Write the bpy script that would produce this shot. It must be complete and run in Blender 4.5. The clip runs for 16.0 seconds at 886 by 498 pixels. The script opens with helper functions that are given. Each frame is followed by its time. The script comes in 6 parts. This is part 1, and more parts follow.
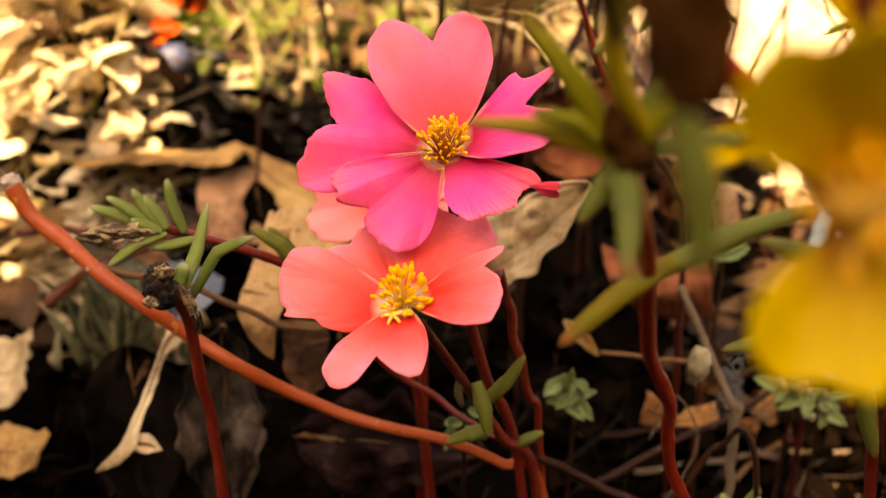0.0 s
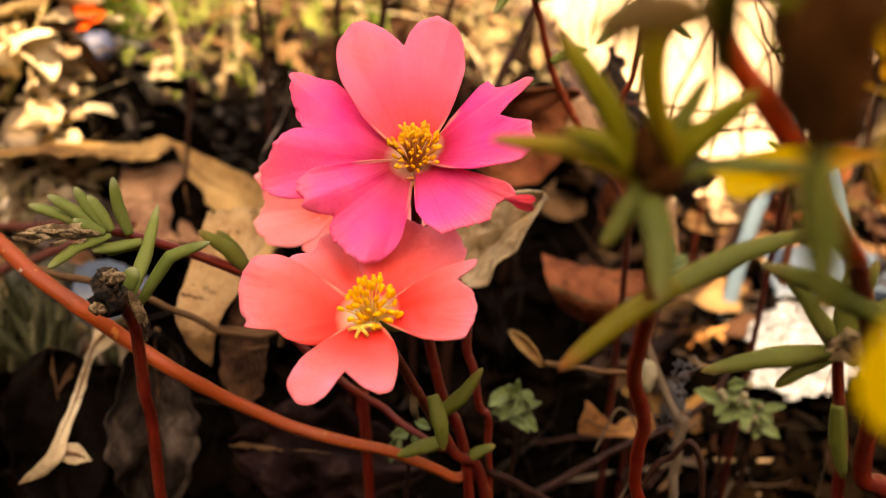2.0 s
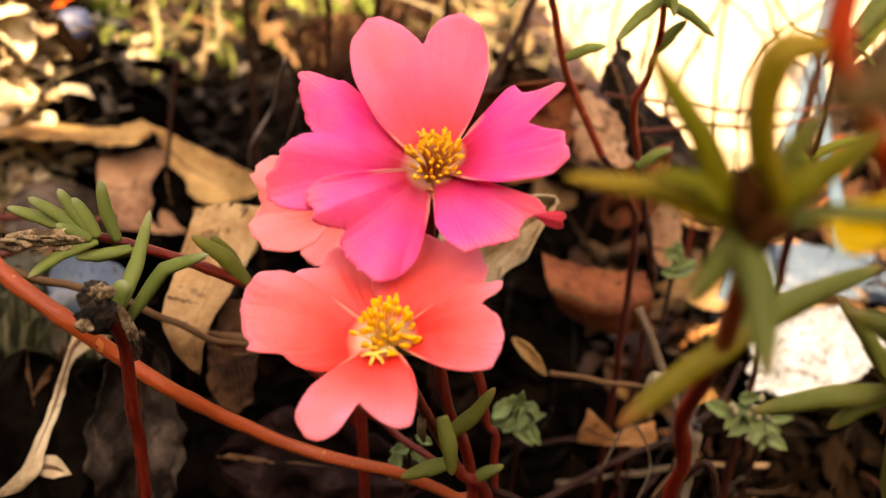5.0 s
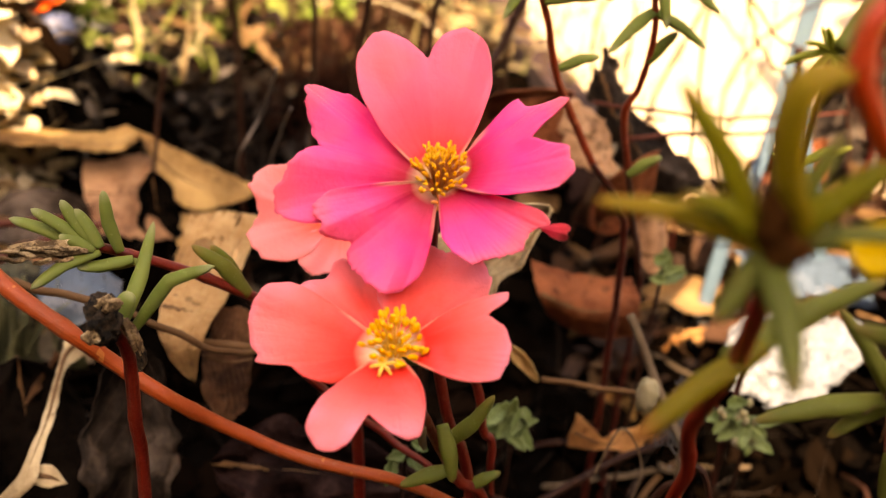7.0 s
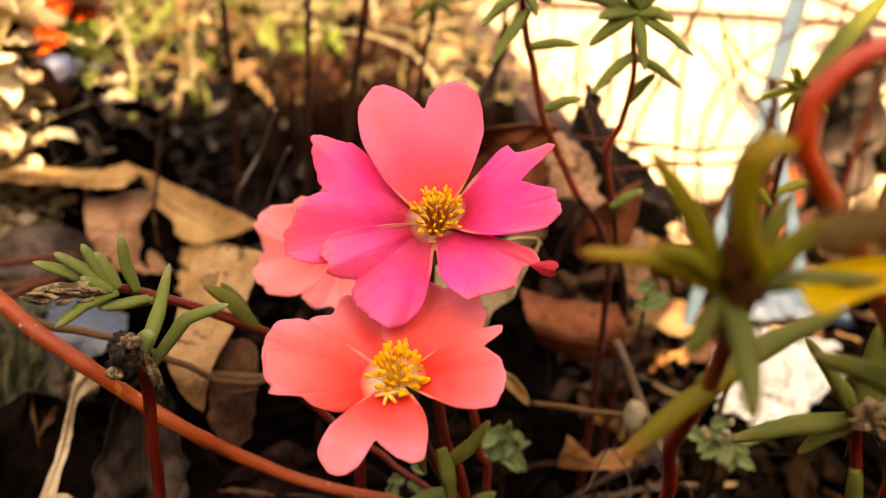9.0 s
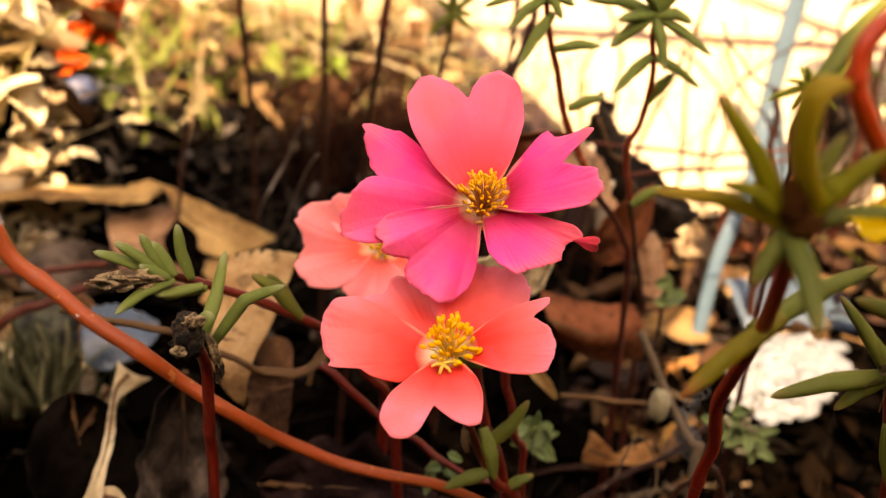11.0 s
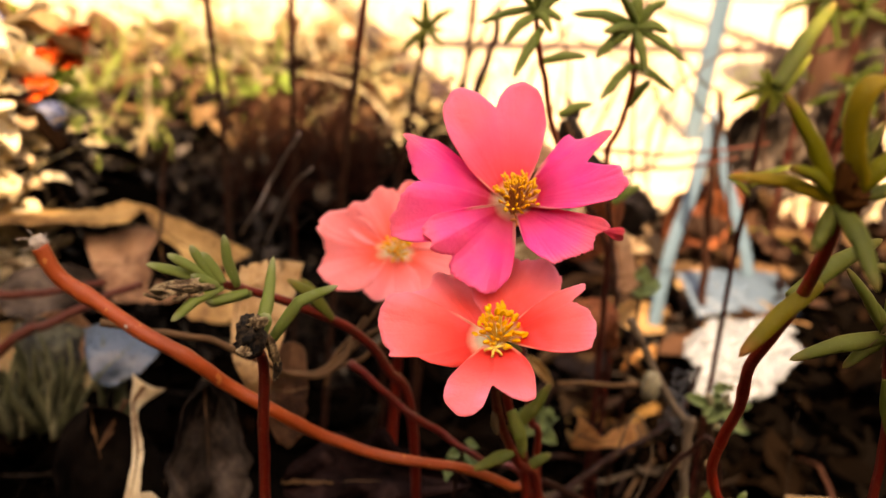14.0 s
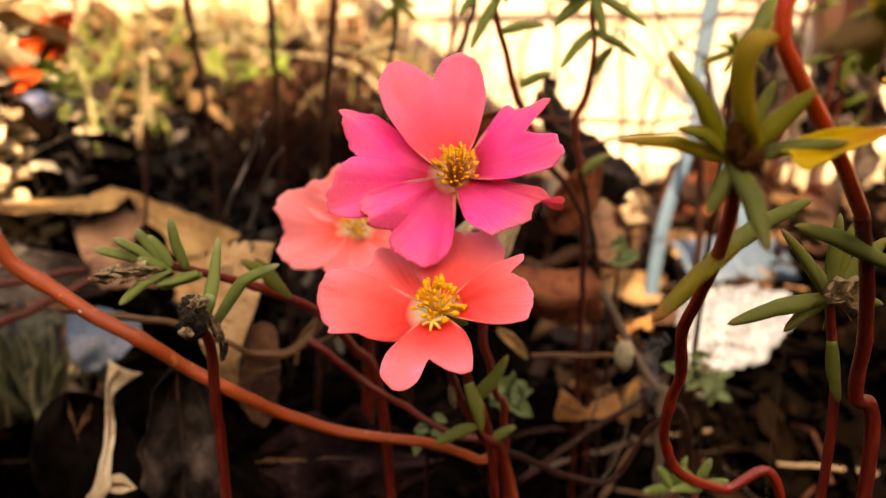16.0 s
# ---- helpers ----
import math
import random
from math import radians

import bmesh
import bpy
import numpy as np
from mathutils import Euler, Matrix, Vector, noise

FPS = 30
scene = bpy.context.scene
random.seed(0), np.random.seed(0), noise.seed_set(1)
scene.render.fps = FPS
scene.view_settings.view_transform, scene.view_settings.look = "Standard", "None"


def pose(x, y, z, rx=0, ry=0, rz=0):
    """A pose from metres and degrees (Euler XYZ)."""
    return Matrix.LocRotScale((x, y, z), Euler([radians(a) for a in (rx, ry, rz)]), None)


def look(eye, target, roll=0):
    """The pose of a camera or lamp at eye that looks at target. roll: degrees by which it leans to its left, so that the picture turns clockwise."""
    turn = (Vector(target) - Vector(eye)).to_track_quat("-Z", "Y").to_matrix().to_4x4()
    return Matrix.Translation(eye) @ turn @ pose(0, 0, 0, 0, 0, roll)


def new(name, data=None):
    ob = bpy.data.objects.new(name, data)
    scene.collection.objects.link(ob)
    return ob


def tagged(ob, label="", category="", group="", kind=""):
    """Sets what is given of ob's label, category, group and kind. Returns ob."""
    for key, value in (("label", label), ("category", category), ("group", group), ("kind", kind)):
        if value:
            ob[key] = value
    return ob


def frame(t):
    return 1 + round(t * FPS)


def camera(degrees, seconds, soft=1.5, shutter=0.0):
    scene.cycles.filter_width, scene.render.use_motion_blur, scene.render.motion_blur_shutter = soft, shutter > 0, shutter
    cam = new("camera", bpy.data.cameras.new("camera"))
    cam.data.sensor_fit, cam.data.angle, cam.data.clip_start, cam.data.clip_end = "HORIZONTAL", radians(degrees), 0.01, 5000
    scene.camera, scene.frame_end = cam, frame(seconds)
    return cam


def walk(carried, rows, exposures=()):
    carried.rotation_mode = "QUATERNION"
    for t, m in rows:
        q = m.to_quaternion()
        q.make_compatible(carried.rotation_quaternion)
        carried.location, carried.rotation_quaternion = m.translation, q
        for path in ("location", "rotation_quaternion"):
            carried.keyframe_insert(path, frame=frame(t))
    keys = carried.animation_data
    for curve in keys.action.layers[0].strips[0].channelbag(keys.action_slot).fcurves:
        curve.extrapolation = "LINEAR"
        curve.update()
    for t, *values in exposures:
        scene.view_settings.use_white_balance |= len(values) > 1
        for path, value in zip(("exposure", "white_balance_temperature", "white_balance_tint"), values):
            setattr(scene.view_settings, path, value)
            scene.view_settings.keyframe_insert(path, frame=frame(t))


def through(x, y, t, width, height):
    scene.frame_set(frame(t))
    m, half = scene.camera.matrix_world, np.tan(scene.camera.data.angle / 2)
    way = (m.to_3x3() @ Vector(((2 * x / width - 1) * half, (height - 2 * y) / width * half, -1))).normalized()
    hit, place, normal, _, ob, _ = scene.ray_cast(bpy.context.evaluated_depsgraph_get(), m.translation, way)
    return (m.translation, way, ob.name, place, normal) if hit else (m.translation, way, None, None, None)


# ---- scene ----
cam = camera(47.3, 16.0, soft=1.2)
PATH = [
    (0, (0.00533, 0.01968, 0.12261), (-0.0171, 1.8438, -0.6971), -0.17),
    (0.5, (0.00433, 0.02232, 0.12470), (0.0149, 1.8504, -0.6864), 1.14),
    (1, (-0.00147, 0.02267, 0.12266), (0.0659, 1.8434, -0.7022), 2.30),
    (1.5, (-0.00267, 0.02289, 0.12315), (0.1107, 1.8449, -0.6938), 3.09),
    (2, (-0.00247, 0.02390, 0.12240), (0.1634, 1.8414, -0.6956), 3.62),
    (2.5, (-0.00632, 0.02814, 0.12296), (0.1911, 1.8407, -0.6990), 4.70),
    (3, (-0.00758, 0.03014, 0.12159), (0.2135, 1.8354, -0.7105), 4.98),
    (3.5, (-0.00675, 0.02870, 0.12058), (0.2337, 1.8257, -0.7238), 4.99),
    (4, (-0.00622, 0.03095, 0.11824), (0.2362, 1.8165, -0.7496), 4.91),
    (4.5, (-0.00724, 0.03292, 0.11970), (0.2238, 1.8204, -0.7472), 5.09),
    (5, (-0.00740, 0.03491, 0.12223), (0.2177, 1.8292, -0.7320), 5.33),
    (7.5, (-0.01421, 0.03406, 0.12460), (0.2703, 1.8236, -0.7220), 6.04),
    (8, (-0.01668, 0.03191, 0.12798), (0.2651, 1.8258, -0.7103), 5.97),
    (8.5, (-0.01514, 0.02900, 0.12777), (0.2661, 1.8208, -0.7150), 5.32),
    (9, (-0.01391, 0.02705, 0.12905), (0.2884, 1.8323, -0.6769), 5.34),
    (11.5, (-0.02440, 0.01833, 0.12382), (0.3085, 1.8487, -0.6103), 4.23),
    (12, (-0.02645, 0.01804, 0.12364), (0.3459, 1.8465, -0.5961), 4.23),
    (12.5, (-0.03064, 0.01531, 0.12593), (0.4084, 1.8332, -0.5829), 4.61),
    (13, (-0.03609, 0.01465, 0.12667), (0.4410, 1.8225, -0.5833), 4.68),
    (13.5, (-0.04072, 0.01199, 0.12618), (0.4750, 1.8163, -0.5655), 4.46),
    (14, (-0.04183, 0.01033, 0.12583), (0.4489, 1.8168, -0.5784), 3.83),
    (14.5, (-0.04184, 0.00950, 0.12618), (0.4155, 1.8248, -0.5777), 3.04),
    (15, (-0.03950, 0.00495, 0.12791), (0.3818, 1.8252, -0.5856), 1.63),
    (15.5, (-0.03195, 0.00655, 0.12696), (0.3963, 1.8172, -0.6066), 1.38),
    (16, (-0.02920, 0.00768, 0.12574), (0.3998, 1.8121, -0.6226), 1.30),
]
walk(cam, [(t, look(eye, target, roll)) for t, eye, target, roll in PATH],
     exposures=[(0.0, 3.42, 17500, 28), (1.2, 3.32, 16500, 28), (2.5, 3.38, 15000, 28), (5.0, 3.47, 13300, 28), (9.0, 3.32, 15200, 28), (12.5, 3.2, 14600, 28), (16.0, 3.12, 13300, 28)])
# a small sensor's lens, focused on the two open flowers
cam.data.dof.use_dof = True
cam.data.dof.focus_distance = 0.128
cam.data.dof.aperture_fstop = 23.0

# ---------------------------------------------------------------- light
SUN_EL, SUN_AZ = radians(50), radians(187)  # azimuth clockwise from +y: behind the camera
world = bpy.data.worlds.new("sky")
scene.world = world
world.use_nodes = True
wn = world.node_tree
bg = wn.nodes["Background"]
sky = wn.nodes.new("ShaderNodeTexSky")
sky.sky_type = "NISHITA"
sky.sun_disc = False
sky.sun_elevation = SUN_EL
sky.sun_rotation = SUN_AZ
wn.links.new(sky.outputs[0], bg.inputs[0])
bg.inputs[1].default_value = 0.13
sun_data = bpy.data.lights.new("sun", "SUN")
sun_data.energy, sun_data.angle, sun_data.color = 2.3, radians(0.6), (1.0, 0.985, 0.96)
sun = new("sun", sun_data)
to_sun = Vector((math.sin(SUN_AZ) * math.cos(SUN_EL), math.cos(SUN_AZ) * math.cos(SUN_EL), math.sin(SUN_EL)))
sun.matrix_world = look(to_sun * 5, (0, 0, 0))


# ---------------------------------------------------------------- materials
class Nodes:
    """A material's node tree with short calls."""

    def __init__(self, name):
        self.mat = bpy.data.materials.new(name)
        self.mat.use_nodes = True
        self.t = self.mat.node_tree
        self.bsdf = self.t.nodes["Principled BSDF"]
        self.out = self.t.nodes["Material Output"]

    def n(self, kind, operation="", blend=""):
        node = self.t.nodes.new("ShaderNode" + kind)
        if operation:
            node.operation = operation
        if blend:
            node.data_type, node.blend_type = "RGBA", blend
        return node

    def put(self, socket, value):
        if isinstance(value, bpy.types.NodeSocket):
            self.t.links.new(value, socket)
        else:
            socket.default_value = value

    def noise(self, scale, detail=4, rough=0.6, coords=None, stretch=None):
        tex = self.n("TexNoise")
        if coords is None:
            coords = self.n("TexCoord").outputs["Object"]
        if stretch:
            mp = self.n("Mapping")
            self.put(mp.inputs["Vector"], coords)
            mp.inputs["Scale"].default_value = stretch
            coords = mp.outputs[0]
        self.put(tex.inputs["Vector"], coords)
        tex.inputs["Scale"].default_value, tex.inputs["Detail"].default_value, tex.inputs["Roughness"].default_value = scale, detail, rough
        return tex.outputs["Fac"]

    def ramp(self, fac, *stops):
        r = self.n("ValToRGB")
        while len(r.color_ramp.elements) < len(stops):
            r.color_ramp.elements.new(0.5)
        for e, (p, c) in zip(r.color_ramp.elements, stops):
            e.position, e.color = p, (*c, 1)
        self.put(r.inputs[0], fac)
        return r.outputs[0]

    def mix(self, fac, a, b, mode="MIX"):
        m = self.n("Mix", blend=mode)
        self.put(m.inputs[0], fac)
        self.put(m.inputs[6], a if isinstance(a, bpy.types.NodeSocket) else (*a, 1))
        self.put(m.inputs[7], b if isinstance(b, bpy.types.NodeSocket) else (*b, 1))
        return m.outputs[2]

    def math(self, op, a, b=0.0):
        m = self.n("Math", operation=op)
        self.put(m.inputs[0], a)
        self.put(m.inputs[1], b)
        return m.outputs[0]

    def uv(self):
        s = self.n("SeparateXYZ")
        self.put(s.inputs[0], self.n("UVMap").outputs[0])
        return s.outputs[0], s.outputs[1]

    def bump(self, height, strength, distance):
        b = self.n("Bump")
        self.put(b.inputs["Height"], height)
        b.inputs["Strength"].default_value, b.inputs["Distance"].default_value = strength, distance
        self.put(self.bsdf.inputs["Normal"], b.outputs[0])
        return b.outputs[0]

    def base(self, color, rough=0.6, spec=0.4):
        self.put(self.bsdf.inputs["Base Color"], color if isinstance(color, bpy.types.NodeSocket) else (*color, 1))
        self.put(self.bsdf.inputs["Roughness"], rough)
        self.bsdf.inputs["Specular IOR Level"].default_value = spec

    def see_through(self, color, amount, normal=None):
        """Thin tissue: part of the light comes through from the other side."""
        tr = self.n("BsdfTranslucent")
        self.put(tr.inputs["Color"], color if isinstance(color, bpy.types.NodeSocket) else (*color, 1))
        if normal:
            self.put(tr.inputs["Normal"], normal)
        m = self.n("MixShader")
        m.inputs[0].default_value = amount
        self.put(m.inputs[1], self.bsdf.outputs[0])
        self.put(m.inputs[2], tr.outputs[0])
        self.put(self.out.inputs[0], m.outputs[0])


def petal_material(name, outer, inner, deep, claw, rim, other, eye=0.12):
    """u runs across the petal from 0 to 1, v from the claw to the rim; other: a second tone in broad patches; eye: how far the pale claw reaches."""
    m = Nodes(name)
    u, v = m.uv()
    wobble = m.noise(150, 3, 0.5)
    v2 = m.math("ADD", v, m.math("MULTIPLY", m.math("SUBTRACT", wobble, 0.5), 0.2))
    col = m.ramp(v2, (0.0, claw), (eye, claw), (eye + 0.14, deep), (eye + 0.27, tuple(0.6 * p + 0.4 * q for p, q in zip(deep, inner))), (0.56, inner), (0.8, outer), (1.0, rim))
    uvn = m.n("UVMap").outputs[0]
    veins = m.noise(1.0, 6, 0.7, uvn, (30, 1.3, 1))
    fine = m.noise(1.0, 3, 0.6, uvn, (120, 3, 1))
    patch = m.noise(110, 2, 0.5)
    far = m.math("MULTIPLY", m.math("MULTIPLY", m.math("MAXIMUM", m.math("SUBTRACT", patch, 0.42), 0.0), 5.0), m.math("MAXIMUM", m.math("SUBTRACT", v2, 0.35), 0.0))
    col = m.mix(m.math("MINIMUM", far, 0.85), col, other)
    col = m.mix(m.math("MULTIPLY", m.math("MAXIMUM", m.math("SUBTRACT", veins, 0.5), 0.0), 0.22), col, deep)
    col = m.mix(m.math("MULTIPLY", m.math("MAXIMUM", m.math("SUBTRACT", wobble, 0.5), 0.0), 0.8), col, rim)
    # the claw's pale margin runs up along both edges
    edge = m.math("MAXIMUM", m.math("MULTIPLY", m.math("SUBTRACT", m.math("ABSOLUTE", m.math("SUBTRACT", u, 0.5)), 0.44), 12.0), 0.0)
    low = m.math("MAXIMUM", m.math("MULTIPLY", m.math("SUBTRACT", 0.5, v2), 5.0), 0.0)
    col = m.mix(m.math("MINIMUM", m.math("MULTIPLY", edge, low), 0.25), col, claw)
    m.base(col, 0.5, 0.25)
    m.bsdf.inputs["Sheen Weight"].default_value = 0.1
    crease = m.math("MULTIPLY", m.math("ABSOLUTE", m.math("SUBTRACT", m.noise(420, 3, 0.6), 0.5)), m.math("MULTIPLY", v, 3.0))
    relief = m.math("ADD", m.math("MULTIPLY", veins, 0.6), m.math("MULTIPLY", fine, 0.12))
    nrm = m.bump(m.math("ADD", m.math("ADD", relief, crease), m.math("MULTIPLY", patch, 3.4)), 0.24, 0.0006)
    m.see_through(col, 0.27, nrm)
    return m.mat


PINK = petal_material("pink_petal", (0.96, 0.088, 0.295), (0.95, 0.038, 0.25), (0.5, 0.005, 0.03), (0.8, 0.7, 0.36), (0.96, 0.15, 0.24), (0.95, 0.14, 0.18), 0.09)
ROSE = petal_material("rose_petal", (0.95, 0.15, 0.25), (0.95, 0.1, 0.16), (0.85, 0.05, 0.05), (0.82, 0.7, 0.38), (0.96, 0.18, 0.29), (0.95, 0.15, 0.17))
CORAL = petal_material("coral_petal", (0.95, 0.25, 0.25), (0.94, 0.18, 0.16), (0.9, 0.1, 0.05), (0.86, 0.78, 0.46), (0.96, 0.29, 0.28), (0.95, 0.23, 0.2))
SALMON = petal_material("salmon_petal", (0.93, 0.16, 0.165), (0.91, 0.075, 0.06), (0.76, 0.025, 0.012), (0.88, 0.8, 0.5), (0.95, 0.25, 0.31), (0.93, 0.15, 0.12))
YELLOW = petal_material("yellow_petal", (0.52, 0.34, 0.002), (0.5, 0.3, 0.002), (0.46, 0.18, 0.003), (0.46, 0.15, 0.015), (0.58, 0.4, 0.004), (0.52, 0.32, 0.002))


def stem_material(name, a, b, young, gloss=0.4):
    """v runs along the stem; young: the colour that streaks it."""
    m = Nodes(name)
    big = m.noise(60, 3, 0.55)
    fine = m.noise(900, 4, 0.65)
    streak = m.noise(1.0, 4, 0.6, m.n("UVMap").outputs[0], (9, 2.0, 1))
    col = m.mix(big, a, b)
    col = m.mix(m.math("MULTIPLY", m.math("SUBTRACT", streak, 0.45), 1.6), col, young)
    col = m.mix(m.math("MULTIPLY", m.math("MAXIMUM", m.math("SUBTRACT", fine, 0.6), 0.0), 1.5), col, (0.42, 0.22, 0.13))
    marks = m.math("GREATER_THAN", m.noise(420, 2, 0.5), 0.7)
    col = m.mix(m.math("MULTIPLY", marks, 0.45), col, (min(0.6, b[0] * 1.8 + 0.03), b[1] * 3 + 0.02, b[2] * 3 + 0.015))
    m.base(col, 0.36, gloss)
    m.bsdf.inputs["Subsurface Weight"].default_value = 0.06
    m.bsdf.inputs["Subsurface Radius"].default_value = (0.0012, 0.0004, 0.0002)
    m.bump(m.math("ADD", fine, m.math("MULTIPLY", streak, 0.8)), 0.7, 0.0003)
    return m.mat


RED_STEM = stem_material("red_stem", (0.07, 0.005, 0.003), (0.15, 0.012, 0.006), (0.24, 0.04, 0.014))
BACK_STEM = stem_material("thin_red_stem", (0.17, 0.017, 0.008), (0.34, 0.05, 0.02), (0.26, 0.055, 0.02), 0.2)
NEAR_STEM = stem_material("near_stem", (0.16, 0.008, 0.004), (0.3, 0.024, 0.009), (0.36, 0.05, 0.016))
BROWN_STEM = stem_material("brown_stalk", (0.045, 0.01, 0.006), (0.1, 0.022, 0.012), (0.1, 0.035, 0.018), 0.1)
BRIGHT_STEM = stem_material("bright_stem", (0.36, 0.02, 0.006), (0.52, 0.06, 0.014), (0.42, 0.03, 0.008))
ORANGE_STEM = stem_material("orange_stem", (0.24, 0.034, 0.009), (0.37, 0.074, 0.02), (0.22, 0.021, 0.007), 0.2)
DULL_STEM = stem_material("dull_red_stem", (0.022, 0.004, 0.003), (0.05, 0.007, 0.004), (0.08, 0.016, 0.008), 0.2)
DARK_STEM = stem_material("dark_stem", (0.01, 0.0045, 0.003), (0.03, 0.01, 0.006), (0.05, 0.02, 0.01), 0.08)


def succulent_material(name, dark, pale, tip, blush=0.86):
    m = Nodes(name)
    u, v = m.uv()
    big = m.noise(180, 3, 0.5)
    fine = m.noise(1500, 3, 0.6)
    rnd = m.n("ObjectInfo").outputs["Random"]
    col = m.mix(m.math("ADD", m.math("MULTIPLY", big, 0.7), m.math("MULTIPLY", rnd, 0.3)), dark, pale)
    reach = m.math("MULTIPLY", m.math("SUBTRACT", v, blush), 0.63 / (1.0 - blush))
    col = m.mix(m.math("MAXIMUM", reach, 0.0), col, tip)
    col = m.mix(m.math("MULTIPLY", m.math("GREATER_THAN", fine, 0.66), 0.1), col, (0.45, 0.5, 0.25))
    m.base(col, 0.45, 0.1)
    m.bsdf.inputs["Subsurface Weight"].default_value = 0.15
    m.bsdf.inputs["Subsurface Radius"].default_value = (0.0006, 0.0012, 0.0003)
    nrm = m.bump(m.math("ADD", big, fine), 0.3, 0.0002)
    m.see_through(col, 0.25, nrm)
    return m.mat


# darkened copy of the green leaf: shade put into its colour
SHADE_GREEN = succulent_material("shade_green_leaf", (0.016, 0.028, 0.004), (0.06, 0.08, 0.012), (0.1, 0.09, 0.02))
BROWN_LEAF = succulent_material("browned_leaf", (0.06, 0.028, 0.005), (0.13, 0.07, 0.012), (0.1, 0.04, 0.01))
GREEN = succulent_material("succulent_leaf", (0.06, 0.076, 0.016), (0.17, 0.18, 0.034), (0.24, 0.15, 0.045))
OLIVE = succulent_material("olive_leaf", (0.1, 0.098, 0.008), (0.21, 0.19, 0.013), (0.22, 0.08, 0.015))
# brighter copy of the fresh leaf: sunlight is put into its colour
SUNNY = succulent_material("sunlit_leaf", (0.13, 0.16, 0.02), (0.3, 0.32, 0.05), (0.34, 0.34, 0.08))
TOASTED = succulent_material("toasted_leaf", (0.18, 0.13, 0.01), (0.3, 0.21, 0.016), (0.3, 0.16, 0.02), 0.6)
BLUSHED = succulent_material("blushed_leaf", (0.13, 0.1, 0.012), (0.25, 0.185, 0.014), (0.42, 0.09, 0.045), 0.84)
FRESH = succulent_material("fresh_leaf", (0.085, 0.118, 0.026), (0.19, 0.24, 0.06), (0.32, 0.33, 0.17))


def dead_leaf_material(name, a, b, c, vein, rough=0.65, through=0.16, spec=0.14):
    """Dry blade: midrib and side veins by u, v; blotches; speckle."""
    m = Nodes(name)
    u, v = m.uv()
    rnd = m.n("ObjectInfo").outputs["Random"]
    shift = m.n("CombineXYZ")
    m.put(shift.inputs[0], m.math("MULTIPLY", rnd, 7.0))
    coords = m.n("VectorMath", operation="ADD")
    m.put(coords.inputs[0], m.n("TexCoord").outputs["Object"])
    m.put(coords.inputs[1], shift.outputs[0])
    big = m.noise(55, 4, 0.6, coords.outputs[0])
    fine = m.noise(520, 6, 0.7, coords.outputs[0])
    col = m.ramp(m.math("ADD", m.math("MULTIPLY", big, 0.75), m.math("MULTIPLY", fine, 0.25)), (0.36, a), (0.5, b), (0.62, c))
    off = m.math("ABSOLUTE", m.math("SUBTRACT", u, 0.5))
    side = m.n("TexWave")
    side.wave_type, side.bands_direction = "BANDS", "Y"
    cmb = m.n("CombineXYZ")
    m.put(cmb.inputs[1], m.math("SUBTRACT", v, m.math("MULTIPLY", off, 0.6)))
    m.put(side.inputs["Vector"], cmb.outputs[0])
    side.inputs["Scale"].default_value, side.inputs["Distortion"].default_value = 2.6, 0.4
    lines = m.math("POWER", side.outputs["Fac"], 14.0)
    mid = m.math("LESS_THAN", off, 0.01)
    v_all = m.math("MAXIMUM", m.math("MULTIPLY", lines, 0.3), mid)
    col = m.mix(m.math("MULTIPLY", v_all, 0.7), col, vein)
    spots = m.math("GREATER_THAN", m.noise(240, 2, 0.5, coords.outputs[0]), 0.68)
    col = m.mix(m.math("MULTIPLY", spots, 0.5), col, (a[0] * 0.4, a[1] * 0.4, a[2] * 0.4))
    m.base(col, rough, spec)
    h = m.math("ADD", m.math("ADD", m.math("MULTIPLY", fine, 0.9), m.math("MULTIPLY", big, 2.0)), m.math("MULTIPLY", v_all, 0.25))
    nrm = m.bump(h, 0.9, 0.0009)
    m.see_through(col, through, nrm)
    return m.mat


BROWN = dead_leaf_material("brown_leaf", (0.04, 0.015, 0.008), (0.15, 0.068, 0.032), (0.28, 0.145, 0.07), (0.28, 0.16, 0.08))
PINKISH = dead_leaf_material("pinkish_leaf", (0.1, 0.038, 0.018), (0.38, 0.2, 0.105), (0.54, 0.32, 0.18), (0.38, 0.22, 0.12))
TAN = dead_leaf_material("tan_leaf", (0.1, 0.044, 0.015), (0.34, 0.185, 0.065), (0.52, 0.32, 0.12), (0.42, 0.26, 0.11))
HONEY = dead_leaf_material("honey_leaf", (0.13, 0.06, 0.024), (0.36, 0.2, 0.08), (0.52, 0.34, 0.16), (0.4, 0.25, 0.11))
PALE = dead_leaf_material("pale_leaf", (0.13, 0.08, 0.035), (0.42, 0.31, 0.17), (0.6, 0.48, 0.28), (0.3, 0.2, 0.11))
RUSSET = dead_leaf_material("russet_leaf", (0.045, 0.011, 0.005), (0.19, 0.052, 0.02), (0.31, 0.1, 0.04), (0.2, 0.06, 0.026))
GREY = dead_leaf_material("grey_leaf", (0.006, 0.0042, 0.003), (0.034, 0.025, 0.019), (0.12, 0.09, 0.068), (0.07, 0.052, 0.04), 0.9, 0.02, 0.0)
# near-black: a leaf's own dark tone with deep shade put into it
SHADE_BLACK = dead_leaf_material("shade_black_leaf", (0.001, 0.0007, 0.0005), (0.0026, 0.0018, 0.0013), (0.007, 0.0048, 0.0034), (0.006, 0.004, 0.003), 0.9, 0.0, 0.0)
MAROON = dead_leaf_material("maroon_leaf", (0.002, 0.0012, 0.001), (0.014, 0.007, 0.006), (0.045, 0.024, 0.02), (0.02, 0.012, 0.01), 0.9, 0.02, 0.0)
